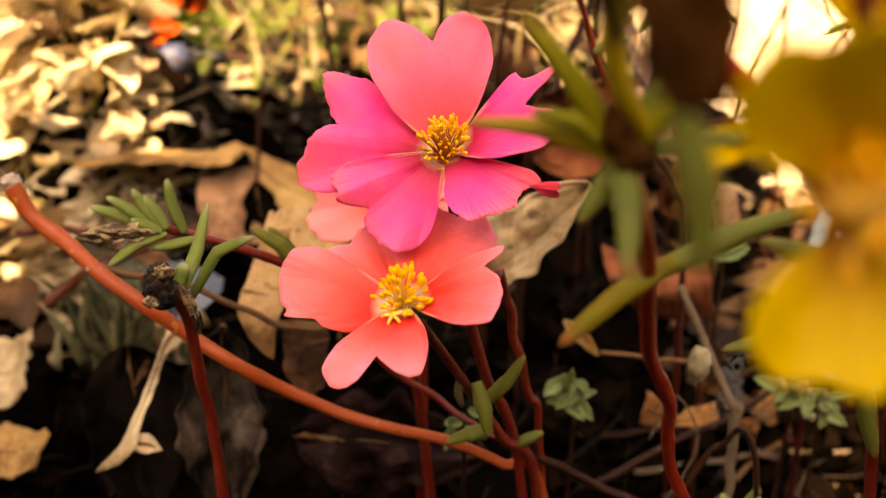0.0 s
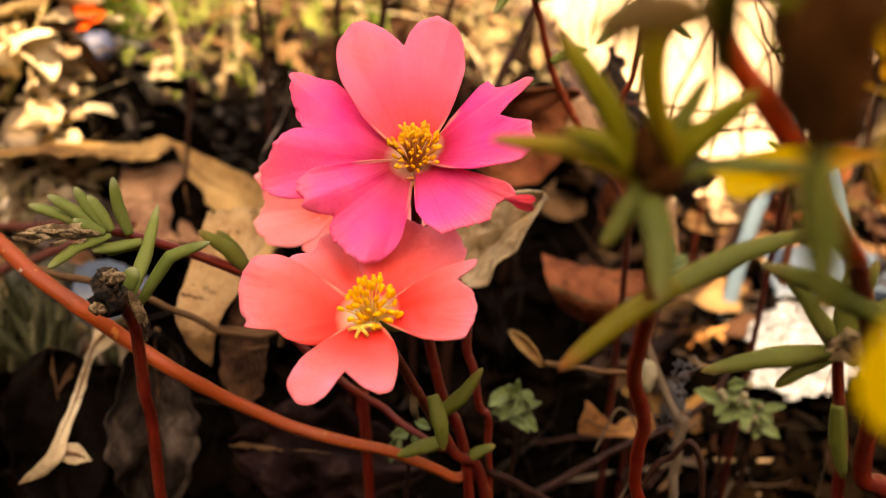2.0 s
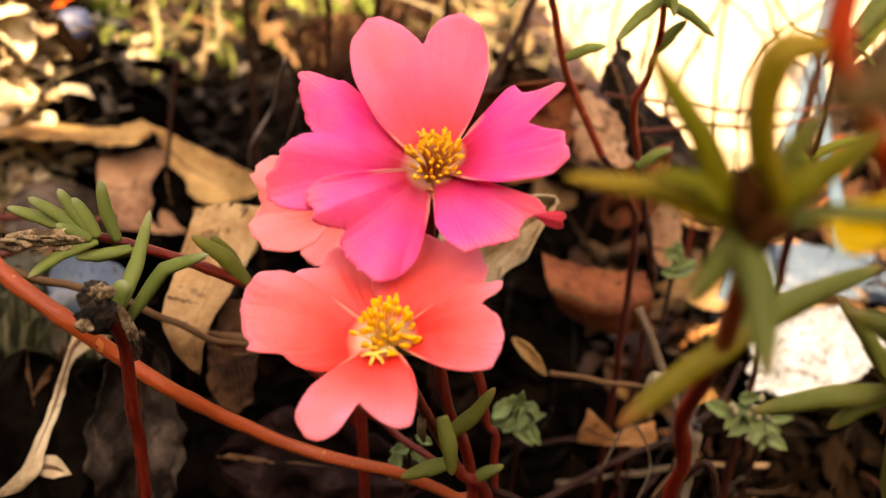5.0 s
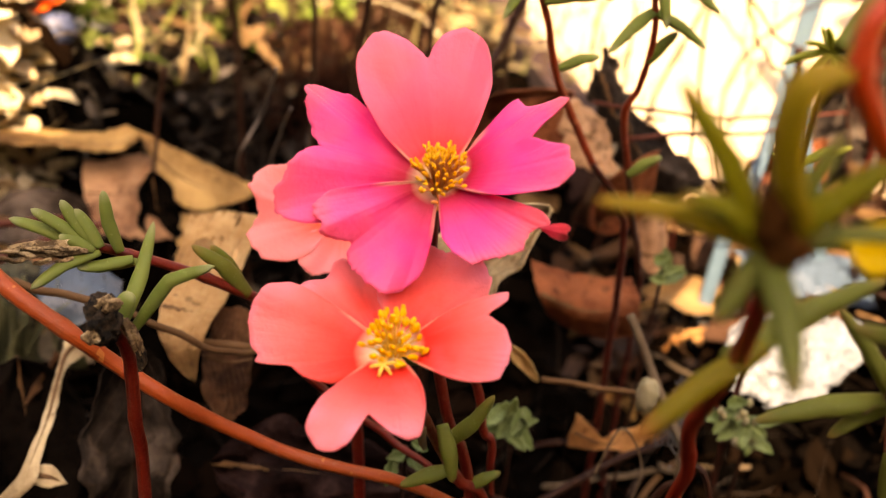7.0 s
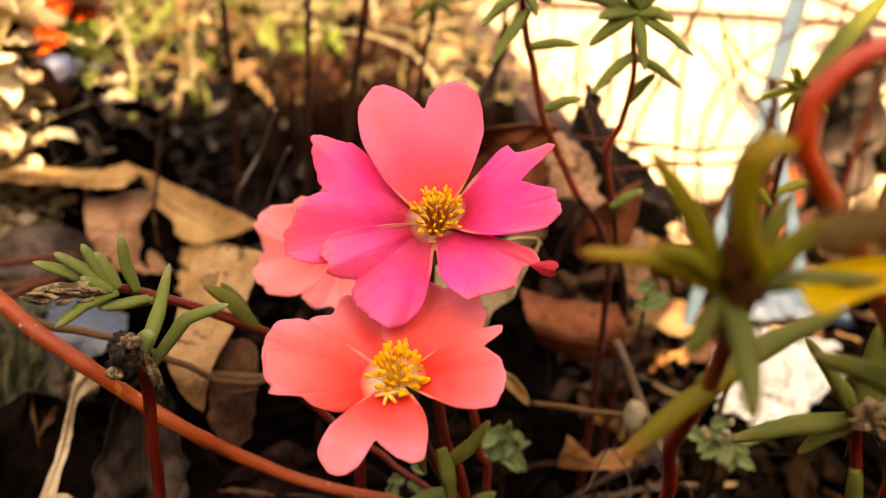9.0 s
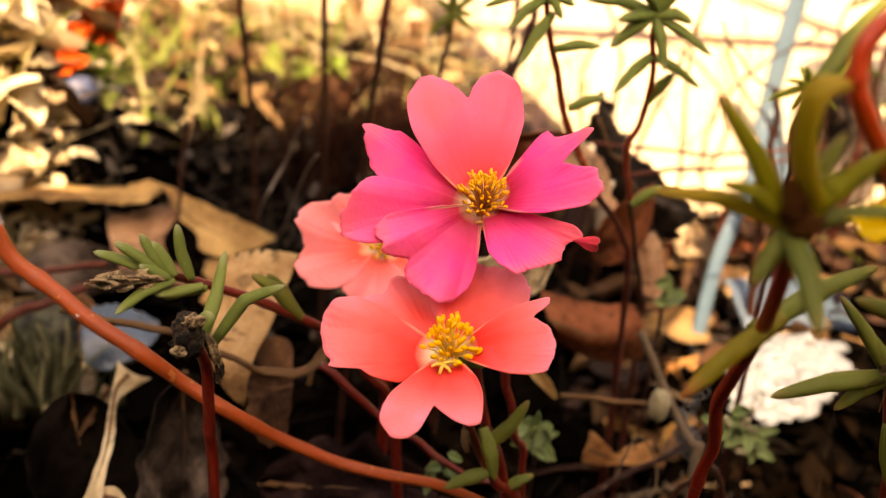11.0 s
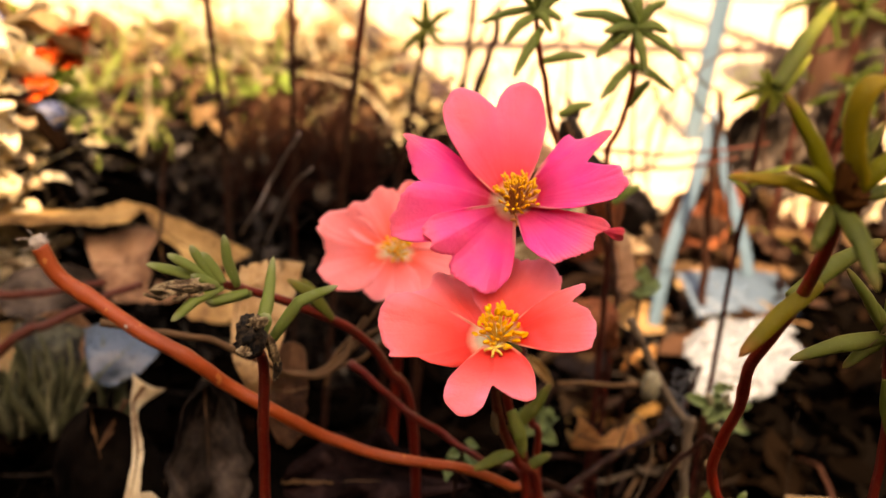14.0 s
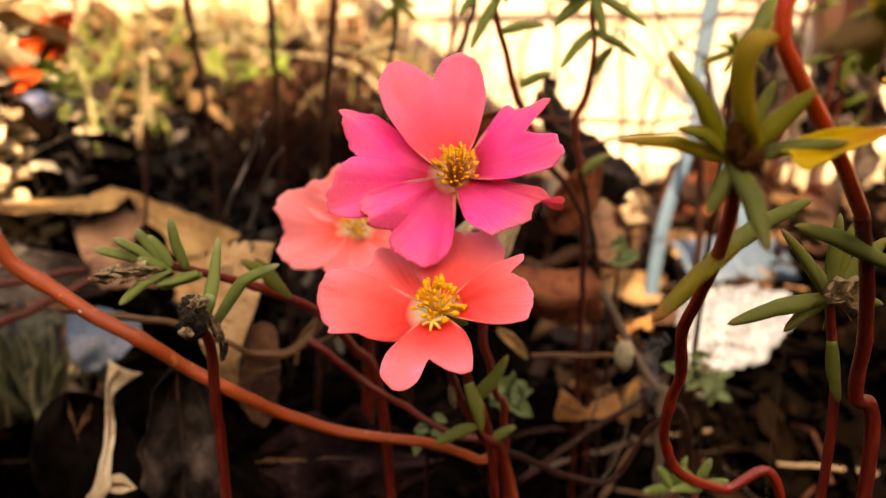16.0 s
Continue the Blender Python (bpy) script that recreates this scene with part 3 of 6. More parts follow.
def dead_leaf(stalk, tip, facing, width, mat, label, name="dead_leaf", group="dead leaves", solid=0.0003, petiole=0.0, **shape):
    """A dry leaf from its stalk end to its tip, its upper side towards facing."""
    a, b = V(stalk), V(tip)
    y = (b - a).normalized()
    x = y.cross(V(facing)).normalized()
    z = x.cross(y)
    m = Matrix((x, y, z)).transposed().to_4x4()
    m.translation = a
    top = thing(name, a, label, "dead leaf", group)
    v, f, u = blade_data((b - a).length, width, **shape)
    part("blade", mesh_of("blade", [m @ p for p in v], f, mat, u), top, solid=solid)
    mid = [m @ (v[j * 23 + 11] - V(0, 0, 0.0003)) for j in range(0, 35)]
    if petiole:
        mid = [m @ V(petiole * 0.15, -petiole, -petiole * 0.2), m @ V(0, -petiole * 0.5, 0)] + mid
    vv, ff, uu = tube_data(mid[:-2], lambda t: 0.0006 * (1.05 - t), 6)
    part("midrib", mesh_of("midrib", vv, ff, TENDRIL, uu), top)
    return top


def loft(rows, wave=0.0012, seed=0.0, ragged=0.0012, nu=40, nv=26):
    """A sheet drawn smoothly through several curves."""
    curves = []
    for row in rows:
        p = smooth_path(row, 16)
        curves.append([p[min(len(p) - 1, round(k * (len(p) - 1) / nu))] for k in range(nu + 1)])
    columns = [smooth_path([c[k] for c in curves], 16) for k in range(nu + 1)]
    verts, uvs, faces = [], [], []
    for j in range(nv + 1):
        for i in range(nu + 1):
            col = columns[i]
            w = j / nv + 0.05 * noise.noise(V(i * 0.35, seed, 1.0)) * (1 if j in (0, nv) else 0.3)
            x = max(0.0, min(1.0, w)) * (len(col) - 1)
            k = min(int(x), len(col) - 2)
            p = col[k].lerp(col[k + 1], x - k)
            q = p * 130 + V(seed, 0, 0)
            p = p + V(0.3, -0.7, 0.6) * wave * (noise.noise(q) + 0.6 * abs(noise.noise(q * 2.3)) - 0.35 * abs(noise.noise(q * 5.1)))
            if j in (0, nv) or i in (0, nu):
                p = p + noise.noise_vector(q * 3) * ragged
            verts.append(p)
            uvs.append((j / nv, i / nu))
    w = nu + 1
    for j in range(nv):
        for i in range(nu):
            faces.append((j * w + i, j * w + i + 1, (j + 1) * w + i + 1, (j + 1) * w + i))
    return verts, faces, uvs


def shaped_leaf(rows, mat, label, wave=0.0012, seed=0.0, ragged=0.0012, nu=40, nv=26, solid=0.0003):
    """A dry leaf that is folded through several curves, each running along it."""
    verts, faces, uvs = loft(rows, wave, seed, ragged, nu, nv)
    top = thing("dead_leaf", rows[-1][0], label, "dead leaf", "dead leaves")
    part("blade", mesh_of("blade", verts, faces, mat, uvs), top, solid=solid)
    mid = [verts[(nv // 2) * (nu + 1) + i] - V(0, 0, 0.0001) for i in range(1, nu)]
    vv, ff, uu = tube_data(mid, lambda t: 0.0005 * (1.1 - t), 6)
    part("midrib", mesh_of("midrib", vv, ff, TENDRIL, uu), top)
    return top


def clod_data(centre, r, seed, squash=(1, 1, 1), rough=0.9):
    """A shrivelled lump with sharp pits and ridges."""
    v, f = ball_data(centre, r, 26, 18)
    out = []
    for p in v:
        d = (p - V(centre)) / r
        n1 = abs(noise.noise(d * 1.6 + V(seed, 0, 0)))
        n2 = abs(noise.noise(d * 3.7 + V(0, seed, 0)))
        g = 1.15 - rough * n1 - rough * 0.6 * n2 + 0.2 * noise.noise(d * 8)
        out.append(V(centre) + V(d.x * squash[0], d.y * squash[1], d.z * squash[2]) * r * g)
    return out, f


def husk_data(path, r, seed, folds=7, depth=0.45, sides=20):
    """A shrivelled, pleated bud along a path."""
    n = len(path)
    v, f, u = tube_data(path, 1.0, sides)
    out = []
    for i in range(n):
        t = i / (n - 1)
        rr = r * (0.35 + 0.65 * math.sin(math.pi * min(1, 0.12 + t * 0.8)))
        for k in range(sides):
            d = v[i * sides + k] - path[i]
            a = 2 * math.pi * k / sides
            g = 1 - depth * 0.5 * (1 + math.sin(folds * a + 3 * t + seed)) + 0.35 * noise.noise(d * 2 + V(seed, t * 6, 0))
            out.append(path[i] + d * rr * g)
    return out, f, u


def husk(name, points, r, mat, parent, seed=0.0, label="", **kw):
    v, f, u = husk_data(smooth_path(points, 6), r, seed, **kw)
    return part(name, mesh_of(name, v, f, mat, u), parent, label)


# ---------------------------------------------------------------- ground
def smoothstep(t):
    t = max(0.0, min(1.0, t))
    return t * t * (3 - 2 * t)


def ground_z(x, y):
    p = V(x * 9, y * 9, 0)
    h = 0.006 * noise.noise(p) + 0.004 * noise.noise(p * 2.7) + 0.0025 * noise.noise(p * 7)
    d = math.hypot(x, y - 0.3)
    lift = 0.042 * smoothstep((math.hypot(x * 0.9, y - 0.23) - 0.07) / 0.12)
    fade = max(0.0, min(1.0, (2.5 - d) / 1.5))
    mound = 0.018 * math.exp(-(((x + 0.06) / 0.16) ** 2 + ((y - 0.55) / 0.12) ** 2)) + 0.092 * math.exp(-(((x + 0.103) / 0.045) ** 2 + ((y - 0.334) / 0.034) ** 2))
    return -0.045 + h * fade + lift + mound


def axis_steps(lo, hi, fine_lo, fine_hi, step):
    out = list(np.arange(fine_lo, fine_hi, step))
    k = fine_hi
    while k < hi:
        out.append(k)
        k += max(step, (k - fine_hi) * 0.5 + step)
    out.append(hi)
    k = fine_lo - step
    while k > lo:
        out.insert(0, k)
        k -= max(step, (fine_lo - k) * 0.5 + step)
    out.insert(0, lo)
    return out


xs = axis_steps(-40, 40, -0.35, 0.45, 0.005)
ys = axis_steps(-40, 40, 0.1, 0.9, 0.005)
gv = [(x, y, ground_z(x, y)) for y in ys for x in xs]
gw = len(xs)
gf = [(j * gw + i, j * gw + i + 1, (j + 1) * gw + i + 1, (j + 1) * gw + i) for j in range(len(ys) - 1) for i in range(gw - 1)]
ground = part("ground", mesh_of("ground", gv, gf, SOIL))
tagged(ground, "crumbly garden soil under dry leaf litter, blackened for shade", "ground", kind="structure")

# added unseen block; it stands in for the camera holder's shadow on the flowers
shade_bm = bmesh.new()
bmesh.ops.create_cube(shade_bm, size=1.0, matrix=Matrix.Translation((-0.0810, -0.45, 0.475)) @ Matrix.Diagonal((0.172, 0.1, 1.05, 1)))
# the lower step shades the left bank and leaves the mound lit
bmesh.ops.create_cube(shade_bm, size=1.0, matrix=Matrix.Translation((-0.1860, -0.45, 0.419)) @ Matrix.Diagonal((0.042, 0.096, 0.938, 1)))
bmesh.ops.bevel(shade_bm, geom=shade_bm.edges[:], offset=0.008, segments=2, affect="EDGES")
shade_me = bpy.data.meshes.new("shade_block")
shade_bm.to_mesh(shade_me)
shade_bm.free()
shade_me.materials.append(BLOCK_BEIGE)
tagged(part("shade_block", shade_me), "added unseen stepped block that shades the flowers", "wall", kind="structure")


def sky_blocker(name, at, size):
    bm = bmesh.new()
    bmesh.ops.create_cube(bm, size=1.0, matrix=Matrix.Translation(at) @ Matrix.Diagonal((*size, 1)))
    me = bpy.data.meshes.new(name)
    bm.to_mesh(me)
    bm.free()
    me.materials.append(BLOCKER_BROWN)
    return tagged(part(name, me), "added unseen dark wall that blocks low sky light", "wall", kind="structure")


# added walls, out of view, that keep light of the low sky away
sky_blocker("sky_block_north", (0, 3.5, 1.95), (6.4, 0.2, 4.1))
sky_blocker("sky_block_back", (0, -1.9, 0.65), (6.4, 0.2, 1.5))
sky_blocker("sky_block_east", (3.1, 0.9, 1.45), (0.2, 4.9, 3.1))
sky_blocker("sky_block_west", (-3.1, 0.9, 1.45), (0.2, 4.9, 3.1))

PALE_GRASS = island_material("pale_grass", [(0.03, 0.034, 0.015), (0.14, 0.145, 0.07), (0.28, 0.27, 0.16)], 400)


# ---------------------------------------------------------------- the open flowers
def bottom(x, y):
    return (x, y, ground_z(x, y) - 0.003)


def hot_pink_flower():
    c, n = V(0.0042, 0.1430, 0.0806), V(-0.05, -0.74, 0.67)
    f = thing("pink_flower", bottom(0.021, 0.156), "hot pink purslane flower with ruffled petals and orange stamens", "flower", "open flowers")
    petal(c - n * 0.0005, (0.0026, 0.1492, 0.0938), (0.07, -0.9, 0.43), f, ROSE, cup=0.03, side=0.05, ruffle=0.012, waves=5, seed=0.4, tear=0.012, pleat=0.005, label="salmon-pink heart-shaped petal",
          rim=((-48, 0.25), (-46, 0.54), (-41, 0.75), (-38, 0.93), (-33, 1.08), (-27, 1.2), (-20, 1.27), (-15, 1.26), (-8, 1.15), (-3, 1.04), (0, 0.97), (2, 1.08), (7, 1.19), (13, 1.24), (21, 1.2), (27, 1.09), (33, 0.92), (36, 0.69), (41, 0.41), (43, 0.25)))
    petal(c - n * 0.0002, (-0.0132, 0.1450, 0.0870), (0.23, -0.56, 0.8), f, PINK, cup=0.03, side=0.06, ruffle=0.035, waves=9, seed=1.7, tear=0.03, pleat=0.006, label="hot pink petal, ruffled and torn at the rim",
          twist=0.3, rim=((-46, 0.25), (-44, 0.5), (-41, 0.76), (-37, 0.92), (-32, 0.98), (-25, 0.99), (-17, 0.93), (-12, 0.84), (-7, 0.74), (-5, 0.77), (0, 0.84), (6, 0.93), (12, 0.99), (20, 0.96), (22.5, 0.85), (26.5, 0.74), (27.5, 0.5), (28, 0.3)))
    petal(c + n * 0.0011, (-0.0060, 0.1365, 0.0722), (0.07, -0.83, 0.55), f, PINK, cup=0.05, side=0.1, ruffle=0.04, waves=8, seed=8.3, tear=0.035, pleat=0.006, label="magenta petal with a crimped rim",
          rim=((-38, 0.25), (-37, 0.49), (-34, 0.72), (-28, 0.88), (-21, 0.99), (-13, 0.99), (-4, 0.97), (6, 0.92), (9, 0.83), (15, 0.95), (20, 1.04), (23, 0.98), (29, 1.01), (34, 0.97), (39, 0.83), (40, 0.5), (41, 0.25)))
    petal(c + n * 0.0009, (0.0115, 0.1325, 0.0775), (-0.34, -0.48, 0.81), f, PINK, cup=0.03, side=0.04, ruffle=0.03, waves=6, seed=3.9, tear=0.03, pleat=0.006, label="hot pink petal with a jagged outer corner",
          rim=((-26, 0.3), (-25, 0.83), (-24, 1.0), (-21, 1.13), (-19, 1.13), (-16, 1.01), (-10, 1.01), (-3, 1.09), (3, 1.05), (13, 0.97), (22, 0.95), (30, 0.79), (36, 0.62), (38, 0.43), (39, 0.25)))
    petal(c + n * 0.0003, (0.0180, 0.1380, 0.0890), (-0.58, -0.38, 0.72), f, PINK, cup=0.03, side=0.04, ruffle=0.025, waves=7, seed=5.1, tear=0.025, pleat=0.006, label="hot pink petal split into a point and a round lobe",
          rim=((-39, 0.3), (-38, 0.67), (-36, 0.79), (-31, 0.80), (-27, 0.82), (-21, 0.94), (-15, 1.07), (-13, 0.97), (-11, 0.83), (-7, 0.71), (0, 0.83), (8, 0.97), (16, 1.03), (20, 1.0), (25, 0.92), (28, 0.8), (34, 0.6), (38, 0.37), (39, 0.25)))
    stamens(c + n * 0.0006, n, f, 95, 0.0034, 0.0050, ANTHER, FILAMENT_RED, 3, 0.0003, 0.0012)
    pistil(c, n, f, 0.0036, 5, 0.0010, (0.0002, -0.0010, -0.0028), 0.0002, PISTIL_RED)
    # the red, folded-back corner under the rim
    petal((0.0142, 0.1330, 0.0800), (0.0178, 0.1322, 0.0796), (0, -0.9, 0.3), f, RED_CORNER, 0.42, 0.1, -0.5, -0.2, 0.05, 5, 7.0, label="dark red folded petal tip")
    stem("stem", [c - n * 0.0008, (0.0048, 0.1490, 0.0750), (0.0062, 0.1510, 0.0600), (0.0100, 0.1530, 0.0420), (0.0160, 0.1555, 0.0220), bottom(0.021, 0.156)], 0.0007, 0.0009, RED_STEM, f, (0.45, 0.7))
    for k in range(2):
        leaf(c - n * 0.002, c - n * 0.0024 + V(0.005 - 0.010 * k, 0.003, -0.004), f, 0.0011, (0, 0.001, 0), GREEN, name="sepal")


def salmon_flower():
    c, n = V(-0.0008, 0.1305, 0.0655), V(-0.05, -0.6, 0.8)
    f = thing("salmon_flower", bottom(0.0235, 0.158), "salmon-coloured purslane flower with yellow stamens, wide open", "flower", "open flowers")
    petal(c, (-0.0161, 0.1318, 0.0650), (-0.08, -0.57, 0.82), f, SALMON, cup=0.05, side=0.05, ruffle=0.03, waves=5, seed=11.0, tear=0.015, pleat=0.002, label="rounded salmon petal with a small torn corner",
          rim=((-44, 0.2), (-43, 0.3), (-39, 0.39), (-34, 0.52), (-24, 0.65), (-14, 0.71), (-11, 0.74), (-9, 0.87), (-8, 0.97), (-6.5, 1.0), (-5, 0.95), (0, 1.01), (8, 1.06), (17, 1.07), (25, 1.02), (32, 0.91), (35, 0.75), (36, 0.56), (38, 0.25)))
    petal(c + n * 0.0005, (-0.0042, 0.1203, 0.0625), (-0.16, -0.23, 0.96), f, SALMON, cup=-0.03, side=0.04, ruffle=0.02, waves=4, seed=12.3, tear=0.012, pleat=0.002, label="salmon petal cleft in two lobes",
          rim=((-48, 0.25), (-46, 0.52), (-41, 0.72), (-34, 0.92), (-29, 1.08), (-22, 1.09), (-13, 0.99), (-5, 0.9), (0, 0.84), (1.5, 0.92), (2.5, 1.05), (4, 1.2), (10, 1.31), (16, 1.34), (25, 1.25), (32, 1.08), (37, 0.87), (38, 0.68), (39, 0.25)))
    petal(c + n * 0.0003, (0.0112, 0.1262, 0.0712), (-0.51, -0.39, 0.77), f, SALMON, cup=0.04, side=0.04, ruffle=0.025, waves=5, seed=13.1, tear=0.015, pleat=0.002, label="salmon petal with a pointed corner",
          rim=((-30, 0.25), (-29, 0.51), (-26, 0.73), (-21, 0.92), (-18, 1.05), (-13, 0.98), (-11, 0.87), (-8, 0.83), (0, 0.95), (8, 1.01), (18, 1.02), (26, 0.98), (32, 0.85), (36, 0.68), (38, 0.31)))
    petal(c - n * 0.0012, (0.0062, 0.1420, 0.0728), (-0.15, -0.55, 0.82), f, SALMON, 0.7, 0.06, 0.04, 0.03, 0.02, 6, 14.7, 0.05, 0.04, pleat=0.003)
    petal(c - n * 0.0017, (-0.0092, 0.1418, 0.0692), (0.1, -0.5, 0.86), f, SALMON, 0.66, 0.12, 0.04, 0.03, 0.02, 6, 15.2, pleat=0.003)
    stamens(c + n * 0.0006, n, f, 46, 0.0037, 0.0038, ANTHER_YELLOW, FILAMENT, 8, 0.00042, 0.0009)
    pistil(c, n, f, 0.0046, 6, 0.0014, (-0.0011, -0.0016, -0.0021), 0.00024)
    stem("stem", [c - n * 0.0008, (0.0012, 0.1365, 0.0590), (0.0050, 0.1450, 0.0480), (0.0085, 0.1505, 0.0390), (0.0130, 0.1530, 0.0300), (0.0190, 0.1560, 0.0180), bottom(0.0235, 0.158)], 0.0006, 0.0009, RED_STEM, f, (0.4, 0.62, 0.8))
    for k in range(2):
        leaf(c - n * 0.002, c - n * 0.0024 + V(0.006 - 0.011 * k, 0.004, -0.003), f, 0.0011, (0, 0.001, 0), GREEN, name="sepal")
    leaf((0.0098, 0.1500, 0.0385), (0.0158, 0.1490, 0.0475), f, 0.0012, (0.0006, -0.0006, -0.0004))
    leaf((0.0086, 0.1470, 0.0440), (0.0104, 0.1440, 0.0365), f, 0.0012, (0.0005, -0.0008, 0))
    leaf((0.0112, 0.1515, 0.0330), (0.0040, 0.1500, 0.0312), f, 0.0012, (0, -0.0006, 0.0008))
    leaf((0.0150, 0.1545, 0.0275), (0.0196, 0.1545, 0.0302), f, 0.0010, (0, -0.0004, 0.0006))
    husk("dry_sepal", [(0.0064, 0.1480, 0.0445), (0.0060, 0.1472, 0.0420), (0.0066, 0.1470, 0.0398)], 0.0007, HUSK, f, 2.0, "shrivelled grey-brown scale")


def coral_flower():
    c, n = V(-0.0046, 0.1800, 0.0596), V(-0.1, -0.8, 0.6)
    f = thing("coral_flower", bottom(-0.002, 0.195), "coral-pink purslane flower standing behind the open pair", "flower", "open flowers")
    r = 0.0146
    a = V(1, 0, 0)
    b = n.cross(a).normalized() * -1
    if b.z < 0:
        b = -b
    for k, (ang, far) in enumerate(((182, 1.03), (118, 0.8), (45, 0.95), (-25, 0.95), (-103, 0.74))):
        d = a * math.cos(radians(ang)) + b * math.sin(radians(ang))
        petal(c, c + d * r * far + n * 0.001, n, f, CORAL, 0.86, 0.12, 0.08, 0.05, 0.05, 6, 21 + k * 1.3, 0.0, 0.05, pleat=0.006)
    stamens(c + n * 0.0004, n, f, 26, 0.0030, 0.0034, ANTHER_YELLOW, FILAMENT, 12, 0.0004)
    pistil(c, n, f, 0.003, 5, 0.0012, (0, -0.0006, -0.0006))
    stem("stem", [c - n * 0.0008, (-0.0040, 0.1840, 0.0520), (-0.0010, 0.1900, 0.0300), bottom(-0.002, 0.195)], 0.0008, 0.0012, RED_STEM, f, (0.5,))


def yellow_flower():
    c, n = V(0.0350, 0.0885, 0.1045), V(-0.2, -0.5, 0.85)
    f = thing("yellow_flower", bottom(0.058, 0.112), "bright yellow purslane flower on an arching red stem", "flower", "open flowers")
    petal(c - V(0, 0, 0.0026), (0.0215, 0.0868, 0.0982), (-0.1, -0.4, 0.9), f, YELLOW, 0.2, 0.02, 0.1, 0.1, 0.03, 5, 33.7)
    petal(c, (0.0330, 0.0900, 0.1200), n, f, YELLOW, 0.6, 0.1, 0.1, 0.1, 0.02, 5, 31.0)
    petal(c, (0.0490, 0.0890, 0.1100), n, f, YELLOW, 0.6, 0.1, 0.1, 0.1, 0.02, 5, 34.1)
    petal(c, (0.0460, 0.0850, 0.0960), n, f, YELLOW, 0.6, 0.1, 0.1, 0.1, 0.02, 5, 35.5)
    stamens(c + n * 0.0004, n, f, 30, 0.0032, 0.0036, ANTHER, FILAMENT, 15)
    pistil(c, n, f, 0.003, 5, 0.0012, (0, 0, 0))
    stem("stem", [c - n * 0.0008, (0.0345, 0.0905, 0.1085), (0.0300, 0.0885, 0.1150), (0.0240, 0.0880, 0.1168), (0.0203, 0.0880, 0.1140), (0.0200, 0.0880, 0.1107), (0.0216, 0.0885, 0.1081), (0.0263, 0.0910, 0.1032), (0.0325, 0.0940, 0.0964), (0.0389, 0.0980, 0.0891)], 0.0007, 0.00088, BRIGHT_STEM, f, (0.55, 0.85))
    stem("lower_stem", [(0.0389, 0.0980, 0.0891), (0.0451, 0.1030, 0.0784), (0.0495, 0.1070, 0.0685), (0.0522, 0.1100, 0.0583), (0.0581, 0.1120, 0.0464), bottom(0.062, 0.114)], 0.00086, 0.0011, RED_STEM, f, (0.02, 0.4, 0.7))
    leaf((0.0447, 0.1000, 0.0822), (0.0309, 0.0980, 0.0883), f, 0.0013, (0, 0, 0.0008), GREEN)


def near_yellow_flower():
    c, n = V(0.0226, 0.0602, 0.1066), V(-0.3, -0.85, 0.4)
    f = thing("yellow_flower", bottom(0.048, 0.088), "bright yellow purslane flower beside a withered brown capsule", "flower", "open flowers")
    petal(c, (0.0188, 0.0580, 0.1152), n, f, YELLOW, 0.66, 0.1, 0.1, 0.1, 0.02, 5, 41.0)
    petal(c, (0.0213, 0.0570, 0.0990), n, f, YELLOW, 0.7, 0.06, 0.05, 0.1, 0.02, 5, 42.2)
    petal(c, (0.0330, 0.0600, 0.1140), n, f, YELLOW, 0.62, 0.1, 0.1, 0.1, 0.02, 5, 44.1)
    petal(c, (0.0310, 0.0580, 0.0990), n, f, YELLOW, 0.62, 0.1, 0.1, 0.1, 0.02, 5, 45.5)
    stamens(c + n * 0.0004, n, f, 30, 0.0030, 0.0034, ANTHER, FILAMENT, 16)
    pistil(c, n, f, 0.003, 5, 0.0012, (0, 0, 0))
    stem("stem", [c - n * 0.0008, (0.0255, 0.0660, 0.1050), (0.0320, 0.0740, 0.0950), (0.0420, 0.0820, 0.0600), bottom(0.048, 0.088)], 0.0009, 0.0012, RED_STEM, f, (0.4, 0.7))
    husk("capsule", [(0.0146, 0.0606, 0.1190), (0.0144, 0.0600, 0.1152), (0.0151, 0.0592, 0.1110)], 0.0022, CAPSULE, f, 5.0, "brown withered seed capsule")
    leaf((0.0146, 0.0590, 0.1110), (0.0158, 0.0582, 0.1040), f, 0.0009, (0.0004, 0, 0))
    leaf((0.0140, 0.0596, 0.1160), (0.0092, 0.0620, 0.1180), f, 0.0009, (0, 0, 0.0006), OLIVE)
    leaf((0.0142, 0.0596, 0.1150), (0.0210, 0.0600, 0.1190), f, 0.0010, (0, 0, 0.0006), OLIVE)
    leaf((0.0138, 0.0600, 0.1165), (0.0128, 0.0650, 0.1210), f, 0.0010, (0, 0, 0.0006), OLIVE)
    leaf((0.0097, 0.0610, 0.1158), (0.0057, 0.0600, 0.1148), f, 0.0011, (0, 0, 0.0003), BROWN_LEAF, "browned withered leaf")
    leaf((0.0109, 0.0620, 0.1178), (0.0129, 0.0660, 0.1119), f, 0.0010, (0, 0, 0), OLIVE)
    leaf((0.0148, 0.0600, 0.1102), (0.0169, 0.0610, 0.1044), f, 0.0009, (0, 0, 0), GREEN)
    neck = tube("neck", [(0.0138, 0.0604, 0.1165), (0.0170, 0.0640, 0.1205), (0.0230, 0.0680, 0.1190), (0.0275, 0.0690, 0.1020)], 0.0006, RED_STEM, 10)
    part("neck", neck, f, "thin reddish side stem")


